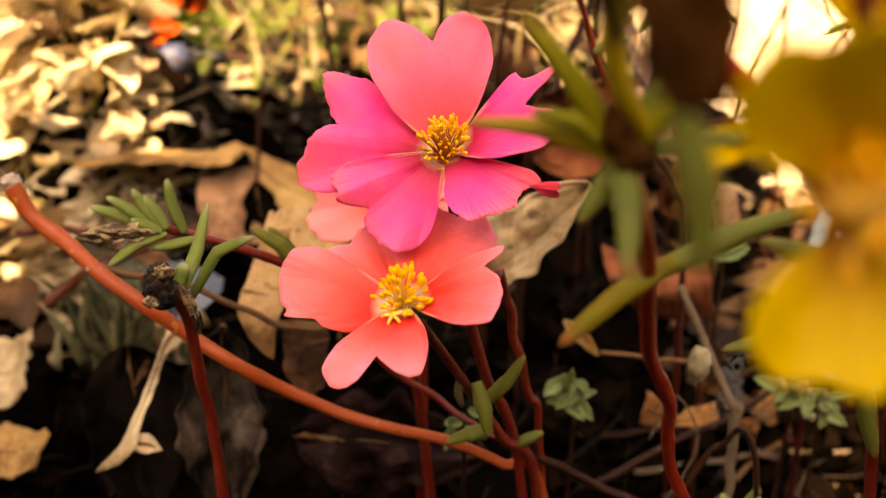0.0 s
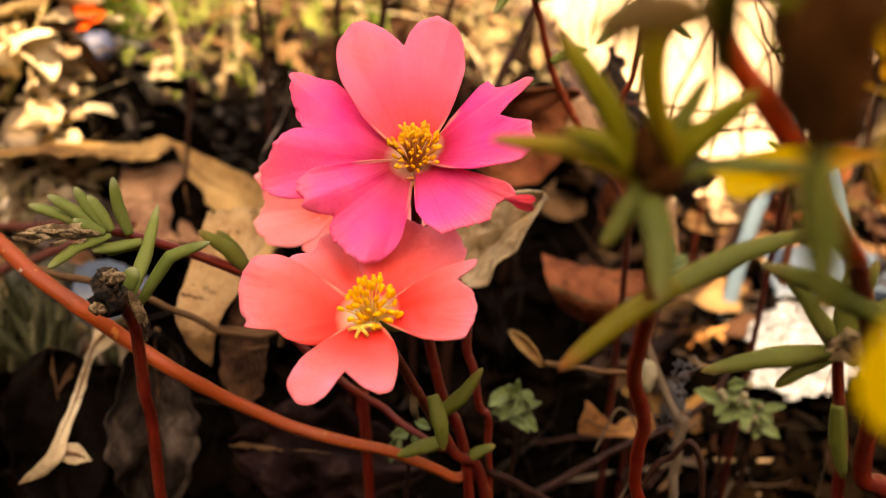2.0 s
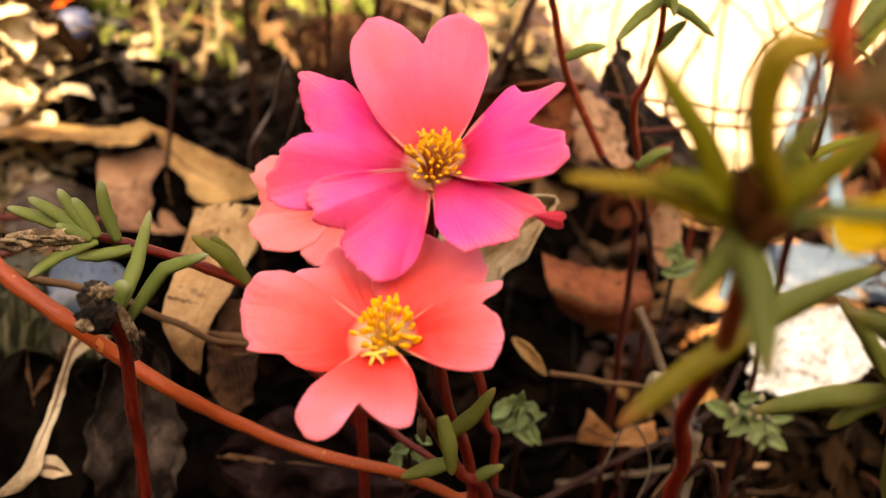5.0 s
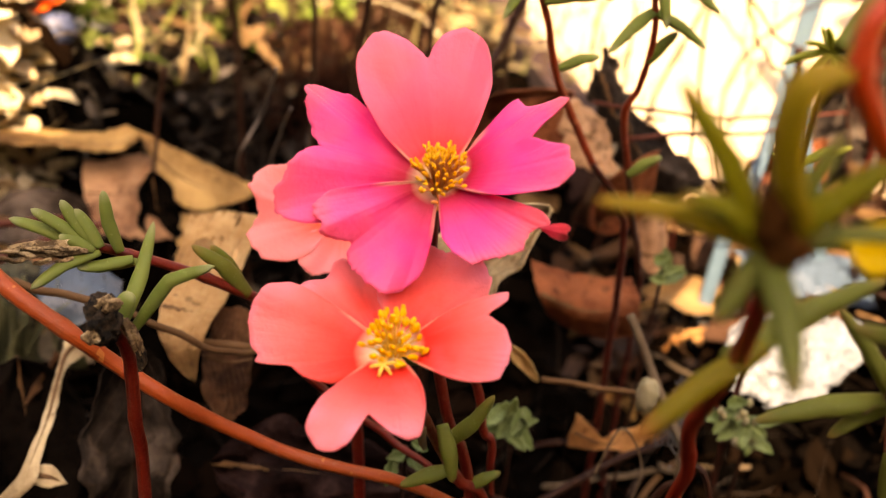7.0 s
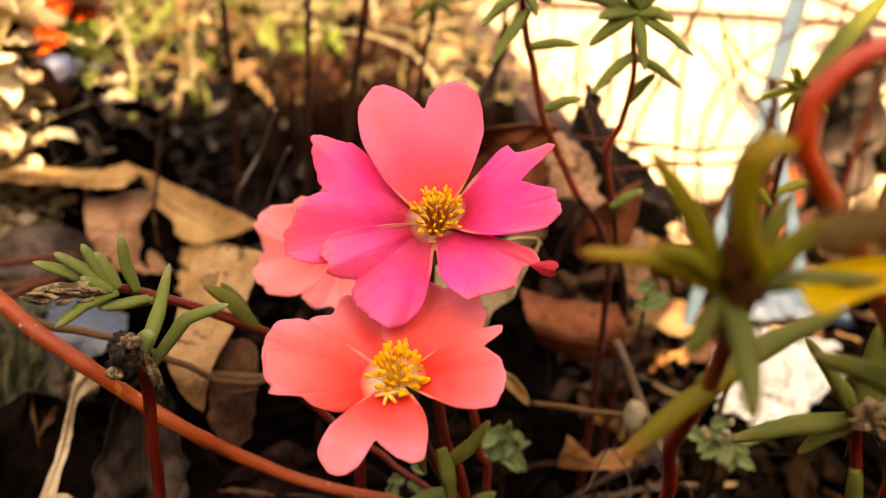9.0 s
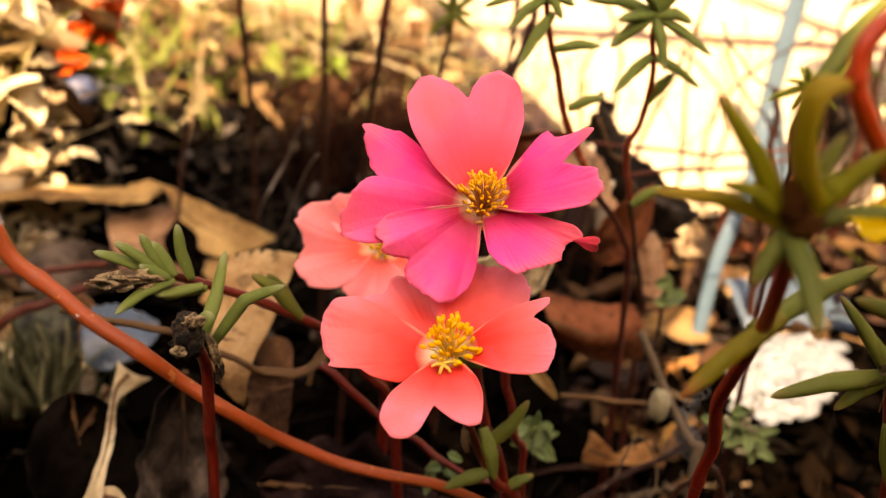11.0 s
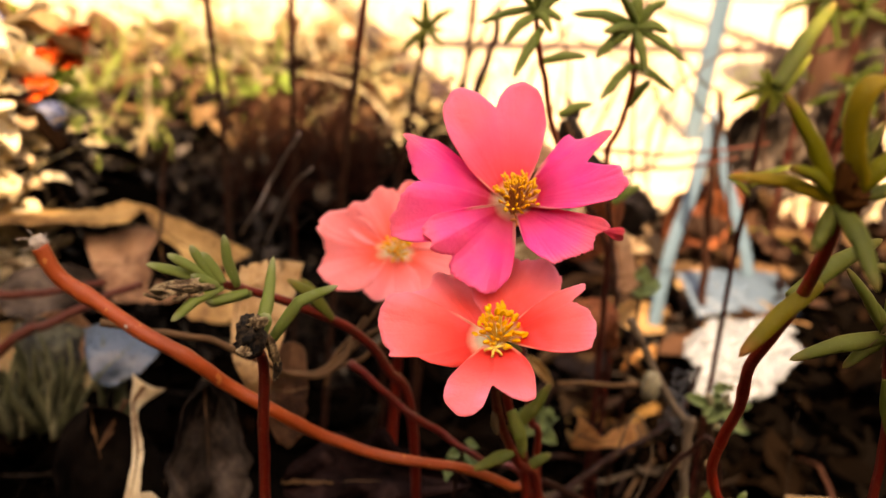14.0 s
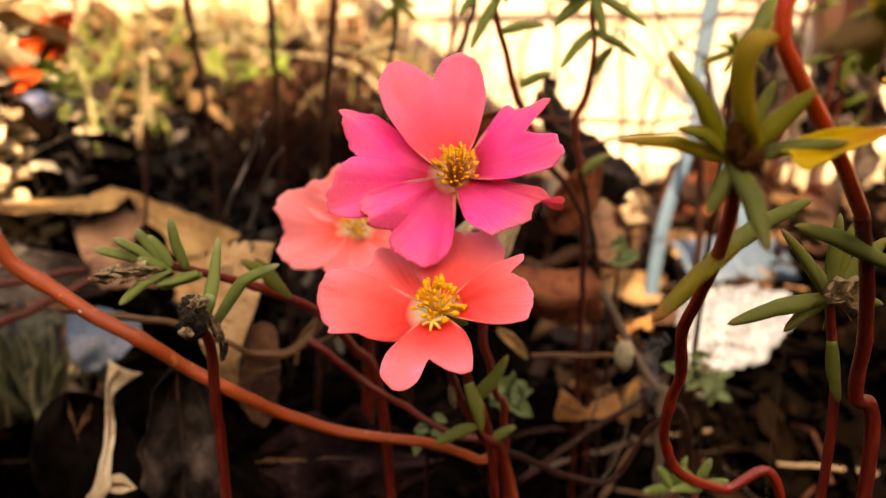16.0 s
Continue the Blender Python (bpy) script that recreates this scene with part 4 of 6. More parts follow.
RED_CORNER = petal_material("red_petal_tip", (0.62, 0.03, 0.05), (0.6, 0.02, 0.05), (0.5, 0.012, 0.04), (0.5, 0.03, 0.05), (0.66, 0.04, 0.05), (0.55, 0.02, 0.04))
hot_pink_flower()
salmon_flower()
coral_flower()
yellow_flower()
near_yellow_flower()


# ---------------------------------------------------------------- shoots beside the flowers
def near_shoot():
    f = thing("purslane_shoot", bottom(0.066, 0.119), "red-stemmed purslane shoot with a star of olive leaves", "plant", "purslane shoots")
    c = V(0.0172, 0.0884, 0.0996)
    stem("stem", [c, (0.0189, 0.0905, 0.0953), (0.0214, 0.0960, 0.0871), (0.0231, 0.1020, 0.0791), (0.0252, 0.1090, 0.0707), (0.0292, 0.1155, 0.0611), (0.0308, 0.1205, 0.0528), (0.0330, 0.1250, 0.0441), (0.0375, 0.1270, 0.0364), (0.0458, 0.1280, 0.0317), (0.0561, 0.1280, 0.0292), bottom(0.066, 0.128)], 0.00072, 0.0008, NEAR_STEM, f, (0.42, 0.55, 0.66))
    husk("bud", [c - V(0, 0, 0.0008), c + V(-0.0003, -0.0008, 0.0012), c + V(-0.0006, -0.0010, 0.0036)], 0.0014, CAPSULE, f, 1.0, "small red-brown flower bud")
    v, q = clod_data(c + V(0.0006, -0.0010, 0.0), 0.0016, 3.0)
    part("dry_calyx", mesh_of("dry_calyx", v, q, CAPSULE), f, "dark brown shrivelled calyx")
    for tip, bend, m, r in (
        ((0.0062, 0.0896, 0.1012), (0.0, 0, 0.0012), TOASTED, 0.0010),
        ((0.0097, 0.0888, 0.1092), (0.0004, 0, 0.0004), OLIVE, 0.00125),
        ((0.0104, 0.0870, 0.1028), (0, 0, 0.0014), OLIVE, 0.0009),
        ((0.0228, 0.0855, 0.1064), (0, 0, 0.0002), OLIVE, 0.00125),
        ((0.0205, 0.0886, 0.1066), (0, 0, 0), GREEN, 0.0009),
        ((0.0280, 0.0870, 0.1008), (0, 0, 0.0008), GREEN, 0.0009),
        ((0.0168, 0.0800, 0.0935), (0.0004, 0, 0.0006), GREEN, 0.00125),
        ((0.0142, 0.0866, 0.0946), (0.0, 0, -0.0004), GREEN, 0.0010),
    ):
        leaf(c - V(0, 0, 0.0006), tip, f, r * 0.85, bend, m)
    curled_leaf([c + V(0.0006, -0.0004, 0), (0.0184, 0.0876, 0.1012), (0.0170, 0.0870, 0.1036), (0.0160, 0.0866, 0.1066), (0.0158, 0.0862, 0.1092), (0.0166, 0.0860, 0.1106), (0.0186, 0.0860, 0.1108)], f, 0.00112, TOASTED, "yellowish-brown leaf curled over at its tip")
    leaf((0.0240, 0.0975, 0.0866), (0.0142, 0.0951, 0.0796), f, 0.00098, (0.0006, 0, 0.0016), BLUSHED, "olive leaf blushed red at the tip", taper=0.15)
    leaf((0.0222, 0.0995, 0.0842), (0.0398, 0.1086, 0.0872), f, 0.00112, (0, 0, 0.0010), GREEN)
    husk("dry_scale", [(0.0212, 0.0955, 0.0890), (0.0217, 0.0970, 0.0862), (0.0224, 0.0995, 0.0832)], 0.0005, HUSK, f, 4.0, "dark dry leaf scale")


def cut_branch():
    f = thing("purslane_branch", bottom(0.03, 0.157), "thick orange-red purslane branch with a cut, dried end", "plant", "purslane shoots")
    stem("stem", [(-0.0640, 0.1676, 0.0668), (-0.0615, 0.1669, 0.0621), (-0.0557, 0.1650, 0.0581), (-0.0495, 0.1605, 0.0550), (-0.0418, 0.1565, 0.0516), (-0.0360, 0.1570, 0.0463), (-0.0290, 0.1556, 0.0420), (-0.0216, 0.1572, 0.0362), (-0.0122, 0.1568, 0.0318), (-0.0046, 0.1550, 0.0305), (0.0044, 0.1548, 0.0282), (0.0130, 0.1558, 0.0232), (0.0200, 0.1565, 0.0170), bottom(0.03, 0.157)], 0.00138, 0.00076, ORANGE_STEM, f, (0.13, 0.3, 0.5))
    husk("cut_end", [(-0.0637, 0.1675, 0.0662), (-0.0643, 0.1680, 0.0674), (-0.0648, 0.1684, 0.0683)], 0.0017, SCAR, f, 3.0, "greyish-brown torn and dried stem end")
    for k, d in enumerate(((-0.0030, 0.0004, 0.0002), (-0.0022, -0.0004, -0.0012), (-0.0014, 0.0002, 0.0020), (0.0016, -0.0004, 0.0016))):
        a = V(-0.0644, 0.1678, 0.0676)
        part("fibre", tube("fibre", [a, a + V(d) * 0.6 + V(0, 0, 0.0004 * (-1) ** k), a + V(d)], 0.00009, SCAR, 6), f, "pale torn fibre")
    for t in ((-0.0512, 0.1606, 0.0558), (-0.0504, 0.1603, 0.0549), (-0.0494, 0.1598, 0.0543), (-0.0484, 0.1593, 0.0540)):
        v, q = ball_data(t, 0.0005, 8, 6, (1, 1, 0.8), 0.6, t[0] * 900)
        part("bump", mesh_of("bump", v, q, SCAR), f)


def budded_stem():
    f = thing("budded_stem", bottom(-0.030, 0.148), "upright red stem with a black shrivelled bud and two grey-green leaves", "plant", "purslane shoots")
    stem("stem", [(-0.0328, 0.1410, 0.0612), (-0.0315, 0.1430, 0.0565), (-0.0314, 0.1450, 0.0460), (-0.0309, 0.1478, 0.0290), bottom(-0.030, 0.150)], 0.0008, 0.0009, RED_STEM, f, (0.5, 0.8))
    v, q = clod_data((-0.0335, 0.1395, 0.0632), 0.0027, 6.0, (0.82, 0.8, 1.25), 0.75)
    part("bud", mesh_of("bud", v, q, MOTTLED), f, "black shrivelled flower bud")
    v, q = clod_data((-0.0327, 0.1388, 0.0657), 0.0013, 9.0, (1.2, 0.8, 0.8), 0.8)
    part("papery_crest", mesh_of("papery_crest", v, q, PAPERY), f, "pale torn papery crest of the bud")
    v, q = clod_data((-0.0346, 0.1378, 0.0618), 0.0009, 12.0, (1.2, 0.8, 1.0), 0.8)
    part("papery_flake", mesh_of("papery_flake", v, q, PAPERY), f, "pale papery flake under the bud")
    for k, (p0, p1, p2, r) in enumerate((((-0.0312, 0.1400, 0.0630), (-0.0303, 0.1405, 0.0604), (-0.0298, 0.1410, 0.0578), 0.0009), ((-0.0302, 0.1408, 0.0592), (-0.0296, 0.1412, 0.0572), (-0.0300, 0.1420, 0.0548), 0.0007))):
        husk("dry_scale", [p0, p1, p2], r, (PAPERY, MOTTLED)[k], f, 8.0 + k, "crumpled brown scale", folds=5, depth=0.7)
    leaf((-0.0322, 0.1440, 0.0602), (-0.0294, 0.1518, 0.0703), f, 0.00098, (0.0004, 0, -0.0006), FRESH, taper=0.4)
    leaf((-0.0308, 0.1440, 0.0596), (-0.0211, 0.1420, 0.0694), f, 0.00095, (-0.0010, 0, 0.0030), FRESH, taper=0.35)
    leaf((-0.0326, 0.1425, 0.0608), (-0.0308, 0.1430, 0.0650), f, 0.0012, (-0.0004, 0, 0), FRESH, taper=0.1)


def leafy_tip():
    f = thing("leafy_shoot", bottom(0.004, 0.172), "reddish creeping shoot with a tuft of small green leaves", "plant", "purslane shoots")
    stem("stem", [(-0.0395, 0.1550, 0.0652), (-0.0362, 0.1570, 0.0638), (-0.0297, 0.1600, 0.0604), (-0.0224, 0.1630, 0.0561), (-0.0133, 0.1680, 0.0488), (-0.0070, 0.1710, 0.0400), (-0.0010, 0.1730, 0.0250), bottom(0.004, 0.174)], 0.0006, 0.0010, RED_STEM, f, (0.2, 0.4))
    c = V(-0.0384, 0.1552, 0.0646)
    husk("withered_bud", [c + V(0.001, 0, 0), c + V(-0.0035, -0.0022, 0.0008), c + V(-0.0084, -0.0040, 0.0012)], 0.0013, PAPERY, f, 9.0, "withered straw-brown bud", folds=6, depth=0.7)
    for k in range(11):
        a = c + V(0.0005 - 0.0008 * k, -0.0014 - 0.0004 * k, 0.0002 + 0.0001 * k + 0.0007 * math.sin(k * 2.3))
        husk("bud_scale", [a, a + V(-0.0010, -0.0003, 0.0004 * math.cos(k * 1.9)), a + V(-0.0022, -0.0002, 0.0007 * math.cos(k * 1.9))], 0.00042, PAPERY, f, k * 1.0, folds=3, depth=0.5, sides=9)
    for base, tip, bend in (
        ((0, 0, 0), (-0.0094, 0.0008, 0.0034), (0, 0, 0.0006)),
        ((0.0005, 0, 0.0003), (-0.0063, -0.0005, 0.0054), (0, 0, 0.0004)),
        ((0.0012, 0, 0.0003), (-0.0030, 0.0009, 0.0062), (-0.0004, 0, 0)),
        ((0.0018, 0, 0.0002), (-0.0014, 0.0010, 0.0050), (0, 0, 0.0003)),
        ((0.0040, 0.001, -0.0008), (0.0020, 0.0018, 0.0074), (-0.0006, 0, -0.0004)),
        ((0.0016, 0, -0.0004), (-0.0060, -0.0046, -0.0037), (0, 0, 0.0012)),
        ((0.0060, 0.0010, -0.0022), (-0.0004, 0.0044, -0.0054), (0, 0, 0.0004)),
        ((0.0056, 0.0010, -0.0018), (-0.0010, -0.0014, -0.0022), (0, 0, -0.0003)),
        ((0.0010, -0.0004, 0.0), (-0.0030, -0.0012, 0.0022), (0, 0, 0.0002)),
    ):
        leaf(c + V(base), c + V(tip), f, 0.00084, bend, FRESH, taper=0.12)
    leaf((-0.0185, 0.1650, 0.0535), (-0.0262, 0.1630, 0.0618), f, 0.0013, (0.0008, -0.0004, 0.0010), GREEN)
    leaf((-0.0195, 0.1655, 0.0548), (-0.0238, 0.1650, 0.0610), f, 0.0011, (0, 0, 0.0006), GREEN)


def small_shoot():
    f = thing("small_shoot", bottom(0.056, 0.118), "small purslane shoot with a dried straw-coloured seed head", "plant", "purslane shoots")
    c = V(0.0478, 0.1132, 0.0715)
    stem("stem", [c, (0.0490, 0.1133, 0.0670), (0.0520, 0.1140, 0.0560), (0.0545, 0.1160, 0.0330), bottom(0.056, 0.118)], 0.0006, 0.0008, RED_STEM, f, (0.3,))
    husk("seed_head", [c, c + V(0.0004, -0.0006, 0.0016), c + V(0.0010, -0.0008, 0.0030)], 0.0025, DRY_BUD, f, 14.0, "dried straw-coloured seed head", folds=8, depth=0.6)
    for k in range(9):
        a = k * 0.7 + 0.2 * math.sin(k * 5)
        d = V(math.cos(a), -0.45, 0.55 * math.sin(a) + 0.25).normalized()
        x = d.cross(V(0.1, -0.9, 0.4)).normalized()
        m = Matrix((x, d, x.cross(d))).transposed().to_4x4()
        m.translation = c + V(0.0005, -0.001, 0.0014)
        v, q, u = blade_data(0.0036 + 0.0008 * math.sin(k * 3.1), 0.0022, 1.0, 0.7, 0.25, 0.4, 0.2, 0.0, 70 + k, 6, 8, 0.15)
        part("dry_scale", mesh_of("dry_scale", [m @ p for p in v], q, DRY_BUD, u), f, solid=0.0001)
    for tip, r in (((0.0335, 0.1130, 0.0690), 0.0012), ((0.0418, 0.1130, 0.0672), 0.0010), ((0.0440, 0.1132, 0.0770), 0.0009), ((0.0395, 0.1136, 0.0815), 0.0010), ((0.0478, 0.1140, 0.0830), 0.0011), ((0.0540, 0.1120, 0.0800), 0.0012), ((0.0500, 0.1136, 0.0820), 0.0010), ((0.0560, 0.1130, 0.0700), 0.0010)):
        leaf(c, tip, f, r, (0, 0, 0.0008), GREEN)
    leaf((0.0492, 0.1130, 0.0652), (0.0520, 0.1128, 0.0555), f, 0.0011, (-0.0005, 0, 0), GREEN)
    for k in range(6):
        d = V(math.cos(k * 1.1), -0.4, math.sin(k * 1.1)) * 0.004
        part("hair", tube("hair", [c, c + d * 0.6 + V(0, 0, 0.0004), c + d], 0.00006, TENDRIL, 5), f)


near_shoot()
cut_branch()
budded_stem()
leafy_tip()
small_shoot()


def background_shoot(points, star, size, label, leaves, seed, mat=None, r=0.0008, leaf_mat=None):
    """A thin stem with a rosette at its top and some leaves on the way."""
    rng = random.Random(seed)
    f = thing("tall_shoot", points[-1], label, "plant", "tall shoots")
    # lower stems take a darker material: the hollow's shade put into their colour
    if mat == BROWN_STEM:
        stem("lower_stem", points[1:], r * 1.0, r * 0.8, DARK_STEM, f, (), rough=0.0006)
        points = points[:2]
    if mat == BACK_STEM:
        stem("lower_stem", points[5:], r * 1.0, r * 1.2, DULL_STEM, f, (), rough=0.0003)
        points = points[:6]
    stem("stem", points, r * 0.8, r * 1.2, mat or RED_STEM, f, (0.3, 0.55, 0.8), rough=0.0008 if mat == DARK_STEM else 0.00015)
    if star:
        c = V(points[0])
        for k in range(star):
            a = 2 * math.pi * k / star + rng.uniform(-0.25, 0.25)
            d = V(math.cos(a), rng.uniform(-0.5, 0.3), 0.75 * math.sin(a) + rng.uniform(-0.1, 0.3)).normalized()
            leaf(c + V(0, 0, rng.uniform(-0.12, 0.05) * size), c + d * size * rng.uniform(0.55, 1.25) - V(0, 0, rng.uniform(0, 0.3) * size), f, size * rng.uniform(0.09, 0.13), (0, 0, size * rng.uniform(0.02, 0.16)), leaf_mat or GREEN)
    for base, tip in leaves:
        leaf(base, tip, f, 0.0011, (0, 0, 0.0008), leaf_mat or GREEN)
    return f


background_shoot([(0.0427, 0.1920, 0.1005), (0.0431, 0.1930, 0.0955), (0.0448, 0.1945, 0.0885), (0.0458, 0.2000, 0.0779), (0.0451, 0.2030, 0.0714), (0.0503, 0.2110, 0.0583), (0.0560, 0.2180, 0.0440), (0.0616, 0.2250, 0.0314), (0.0640, 0.2280, 0.0180), bottom(0.065, 0.229)], 9, 0.0108,
                 "slender red purslane stem with a star of green leaves", [((0.0438, 0.1937, 0.0922), (0.0535, 0.1930, 0.0868)), ((0.0438, 0.1937, 0.0922), (0.0360, 0.1890, 0.0860)), ((0.0455, 0.1970, 0.0830), (0.0490, 0.1950, 0.0888)), ((0.0470, 0.2010, 0.0610), (0.0520, 0.1990, 0.0655))], 4, BACK_STEM, 0.00056, FRESH)
background_shoot([(0.0232, 0.1945, 0.1020), (0.0248, 0.1960, 0.0957), (0.0279, 0.1985, 0.0876), (0.0313, 0.2020, 0.0786), (0.0363, 0.2060, 0.0700), (0.0425, 0.2090, 0.0600), (0.0498, 0.2110, 0.0503), (0.0530, 0.2120, 0.0350), bottom(0.056, 0.214)], 7, 0.0095,
                 "reddish purslane stem with narrow green leaves", [((0.0250, 0.1952, 0.0985), (0.0187, 0.1909, 0.0897)), ((0.0262, 0.1960, 0.0920), (0.0340, 0.1930, 0.0935)), ((0.0295, 0.1930, 0.0820), (0.0350, 0.1900, 0.0850))], 9, BACK_STEM, 0.00064, FRESH)
for k in range(9):
    rng = random.Random(80 + k)
    x, y = 0.055 + 0.017 * k + rng.uniform(-0.005, 0.005), rng.uniform(0.29, 0.38)
    h = rng.uniform(0.07, 0.12)
    w1, w2 = rng.uniform(-0.03, 0.03), rng.uniform(-0.02, 0.02)
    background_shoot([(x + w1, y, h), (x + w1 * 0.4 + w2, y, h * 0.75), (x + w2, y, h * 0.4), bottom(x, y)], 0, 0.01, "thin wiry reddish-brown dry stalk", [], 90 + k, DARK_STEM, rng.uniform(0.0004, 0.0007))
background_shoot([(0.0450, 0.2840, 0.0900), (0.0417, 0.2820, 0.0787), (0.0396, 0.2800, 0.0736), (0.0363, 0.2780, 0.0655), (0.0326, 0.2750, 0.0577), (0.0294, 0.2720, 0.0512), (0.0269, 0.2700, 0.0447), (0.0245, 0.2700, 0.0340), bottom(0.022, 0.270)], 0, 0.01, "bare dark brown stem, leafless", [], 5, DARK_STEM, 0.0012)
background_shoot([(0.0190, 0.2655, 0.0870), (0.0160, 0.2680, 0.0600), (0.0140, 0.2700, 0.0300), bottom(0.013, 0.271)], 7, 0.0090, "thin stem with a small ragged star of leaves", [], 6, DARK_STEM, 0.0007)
for k, (x0, x1, y, h) in enumerate(((-0.0365, -0.026, 0.310, 0.105), (-0.0112, -0.008, 0.310, 0.105), (0.0052, -0.004, 0.270, 0.110), (0.0505, 0.047, 0.33, 0.11))):
    background_shoot([(x0, y, h), (x0 * 0.7 + x1 * 0.3, y, h * 0.72), (x0 * 0.4 + x1 * 0.6, y + 0.002, h * 0.4), bottom(x1, y + 0.004)], 0, 0.01, "bare brown dry stalk standing in the litter", [], 20 + k, BROWN_STEM, 0.0009)
for k, (x, y, z) in enumerate(((0.168, 0.315, 0.094), (0.194, 0.330, 0.088), (0.205, 0.340, 0.060))):
    background_shoot([(x, y, z), (x - 0.001, y + 0.002, z * 0.6), (x - 0.002, y + 0.004, z * 0.25), bottom(x - 0.003, y + 0.005)], 10, 0.014, "bushy shoot of green leaves darkened for shade", [((x, y, z * 0.8), (x + 0.009, y - 0.004, z * 0.8 + 0.004)), ((x, y, z * 0.7), (x - 0.010, y - 0.003, z * 0.7 + 0.003)), ((x, y, z * 0.6), (x + 0.008, y - 0.006, z * 0.6 + 0.006))], 31 + k, DULL_STEM, 0.0009, SHADE_GREEN)
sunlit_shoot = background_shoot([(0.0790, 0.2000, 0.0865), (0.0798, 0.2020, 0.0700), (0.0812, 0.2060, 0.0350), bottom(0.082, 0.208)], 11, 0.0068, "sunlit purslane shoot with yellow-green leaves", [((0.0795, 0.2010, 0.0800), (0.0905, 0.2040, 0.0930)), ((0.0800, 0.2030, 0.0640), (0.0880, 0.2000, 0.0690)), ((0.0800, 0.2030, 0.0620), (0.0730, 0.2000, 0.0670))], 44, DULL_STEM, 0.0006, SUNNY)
leaf((0.0797, 0.1985, 0.0870), (0.0998, 0.2125, 0.1035), sunlit_shoot, 0.0019, (-0.0008, 0, 0.0008), GREEN, "broad fresh green leaf")
# added dark backing leaves: shade behind the shoots put into their colour
dead_leaf((0.1650, 0.3500, 0.0000), (0.1750, 0.3460, 0.0720), (0, -0.95, 0.2), 0.040, DUSK, "added dark leaf standing for the shade behind the green shoots", curl=0.3, bow=-0.1, wave=0.2, lobes=0.1, seed=50.0)
dead_leaf((0.2040, 0.3600, 0.0200), (0.2230, 0.3560, 0.0760), (0, -0.95, 0.2), 0.034, DUSK, "dark curled dry leaf hanging beside the pot", curl=0.3, bow=-0.1, wave=0.25, lobes=0.1, seed=53.0)
dead_leaf((0.2000, 0.3600, 0.0000), (0.2060, 0.3560, 0.0560), (0, -0.95, 0.2), 0.056, DUSK, "added dark leaf standing for the shade behind the green shoots", curl=0.3, bow=-0.1, wave=0.2, lobes=0.1, seed=51.0)
dead_leaf((0.1350, 0.3400, -0.0020), (0.1600, 0.3360, 0.0260), (0, -0.9, 0.4), 0.026, RUSSET, "red-brown curled leaf below the green shoots", curl=0.3, bow=-0.1, wave=0.2, seed=52.0)
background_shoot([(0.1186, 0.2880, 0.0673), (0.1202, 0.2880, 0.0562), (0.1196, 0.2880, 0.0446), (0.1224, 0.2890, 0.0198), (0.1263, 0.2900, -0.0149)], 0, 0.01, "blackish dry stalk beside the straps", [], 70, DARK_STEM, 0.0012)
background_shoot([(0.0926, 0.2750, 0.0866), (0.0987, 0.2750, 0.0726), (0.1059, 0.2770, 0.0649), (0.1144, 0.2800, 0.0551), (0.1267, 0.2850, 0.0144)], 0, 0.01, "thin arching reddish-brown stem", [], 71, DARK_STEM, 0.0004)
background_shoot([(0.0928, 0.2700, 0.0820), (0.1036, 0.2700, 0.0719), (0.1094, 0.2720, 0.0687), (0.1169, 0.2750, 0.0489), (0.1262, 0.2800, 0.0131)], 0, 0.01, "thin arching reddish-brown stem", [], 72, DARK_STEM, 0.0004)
background_shoot([(0.100, 0.300, 0.100), (0.097, 0.303, 0.070), (0.103, 0.310, 0.03), bottom(0.104, 0.312)], 0, 0.014, "thin red twisting stem", [], 33, DULL_STEM, 0.0005)


# ---------------------------------------------------------------- weeds and twigs low down
def weed(at, label, count, size, seed, flower_head=True):
    rng = random.Random(seed)
    c = V(at)
    f = thing("weed", bottom(c.x, c.y + 0.004), label, "weed", "weeds")
    part("stem", tube("stem", [c, c + V(0.001, 0.002, -0.006), bottom(c.x, c.y + 0.004)], 0.0004, DARK_STEM, 8), f)
    for k in range(count):
        a = rng.uniform(0, 2 * math.pi)
        d = V(math.cos(a), rng.uniform(-0.8, 0.4), 0.7 * math.sin(a)).normalized()
        root = c + V(rng.uniform(-1, 1), 0, rng.uniform(-1, 1)) * size * 0.5
        v, q, u = blade_data(size * rng.uniform(0.6, 1.2), size * rng.uniform(0.35, 0.55), 1.0, 0.2, 0.15, 0.1, 0.25, 0.14, seed + k, 8, 12, 0.06)
        x = d.cross(V(0, -0.7, 0.7)).normalized()
        m = Matrix((x, d, x.cross(d))).transposed().to_4x4()
        m.translation = root
        part("leaf", mesh_of("leaf", [m @ p for p in v], q, WEED, u), f, solid=0.0002)
    if flower_head:
        for k in range(7):
            p = c + V(rng.uniform(-1, 1), -0.3, rng.uniform(-1, 1)) * size * 0.55
            v, q = ball_data(p, 0.0007, 8, 6, (1, 1, 1.3), 0.4, k)
            part("bud", mesh_of("bud", v, q, WEED_PALE), f)


weed((0.0272, 0.1810, 0.0212), "small green weed with broad pointed leaves", 16, 0.0052, 3, False)
weed((0.0690, 0.1830, 0.0220), "low green weed with rounded leaves", 9, 0.0058, 7)
weed((0.0800, 0.1950, 0.0100), "low green weed beside dry twigs", 8, 0.0055, 9)
weed((0.0600, 0.2080, 0.0380), "grey-green weed tip among twigs", 5, 0.0052, 12, False)
weed((0.0062, 0.1680, 0.0235), "pale bluish-green weed leaves on the soil", 5, 0.0042, 15, False)


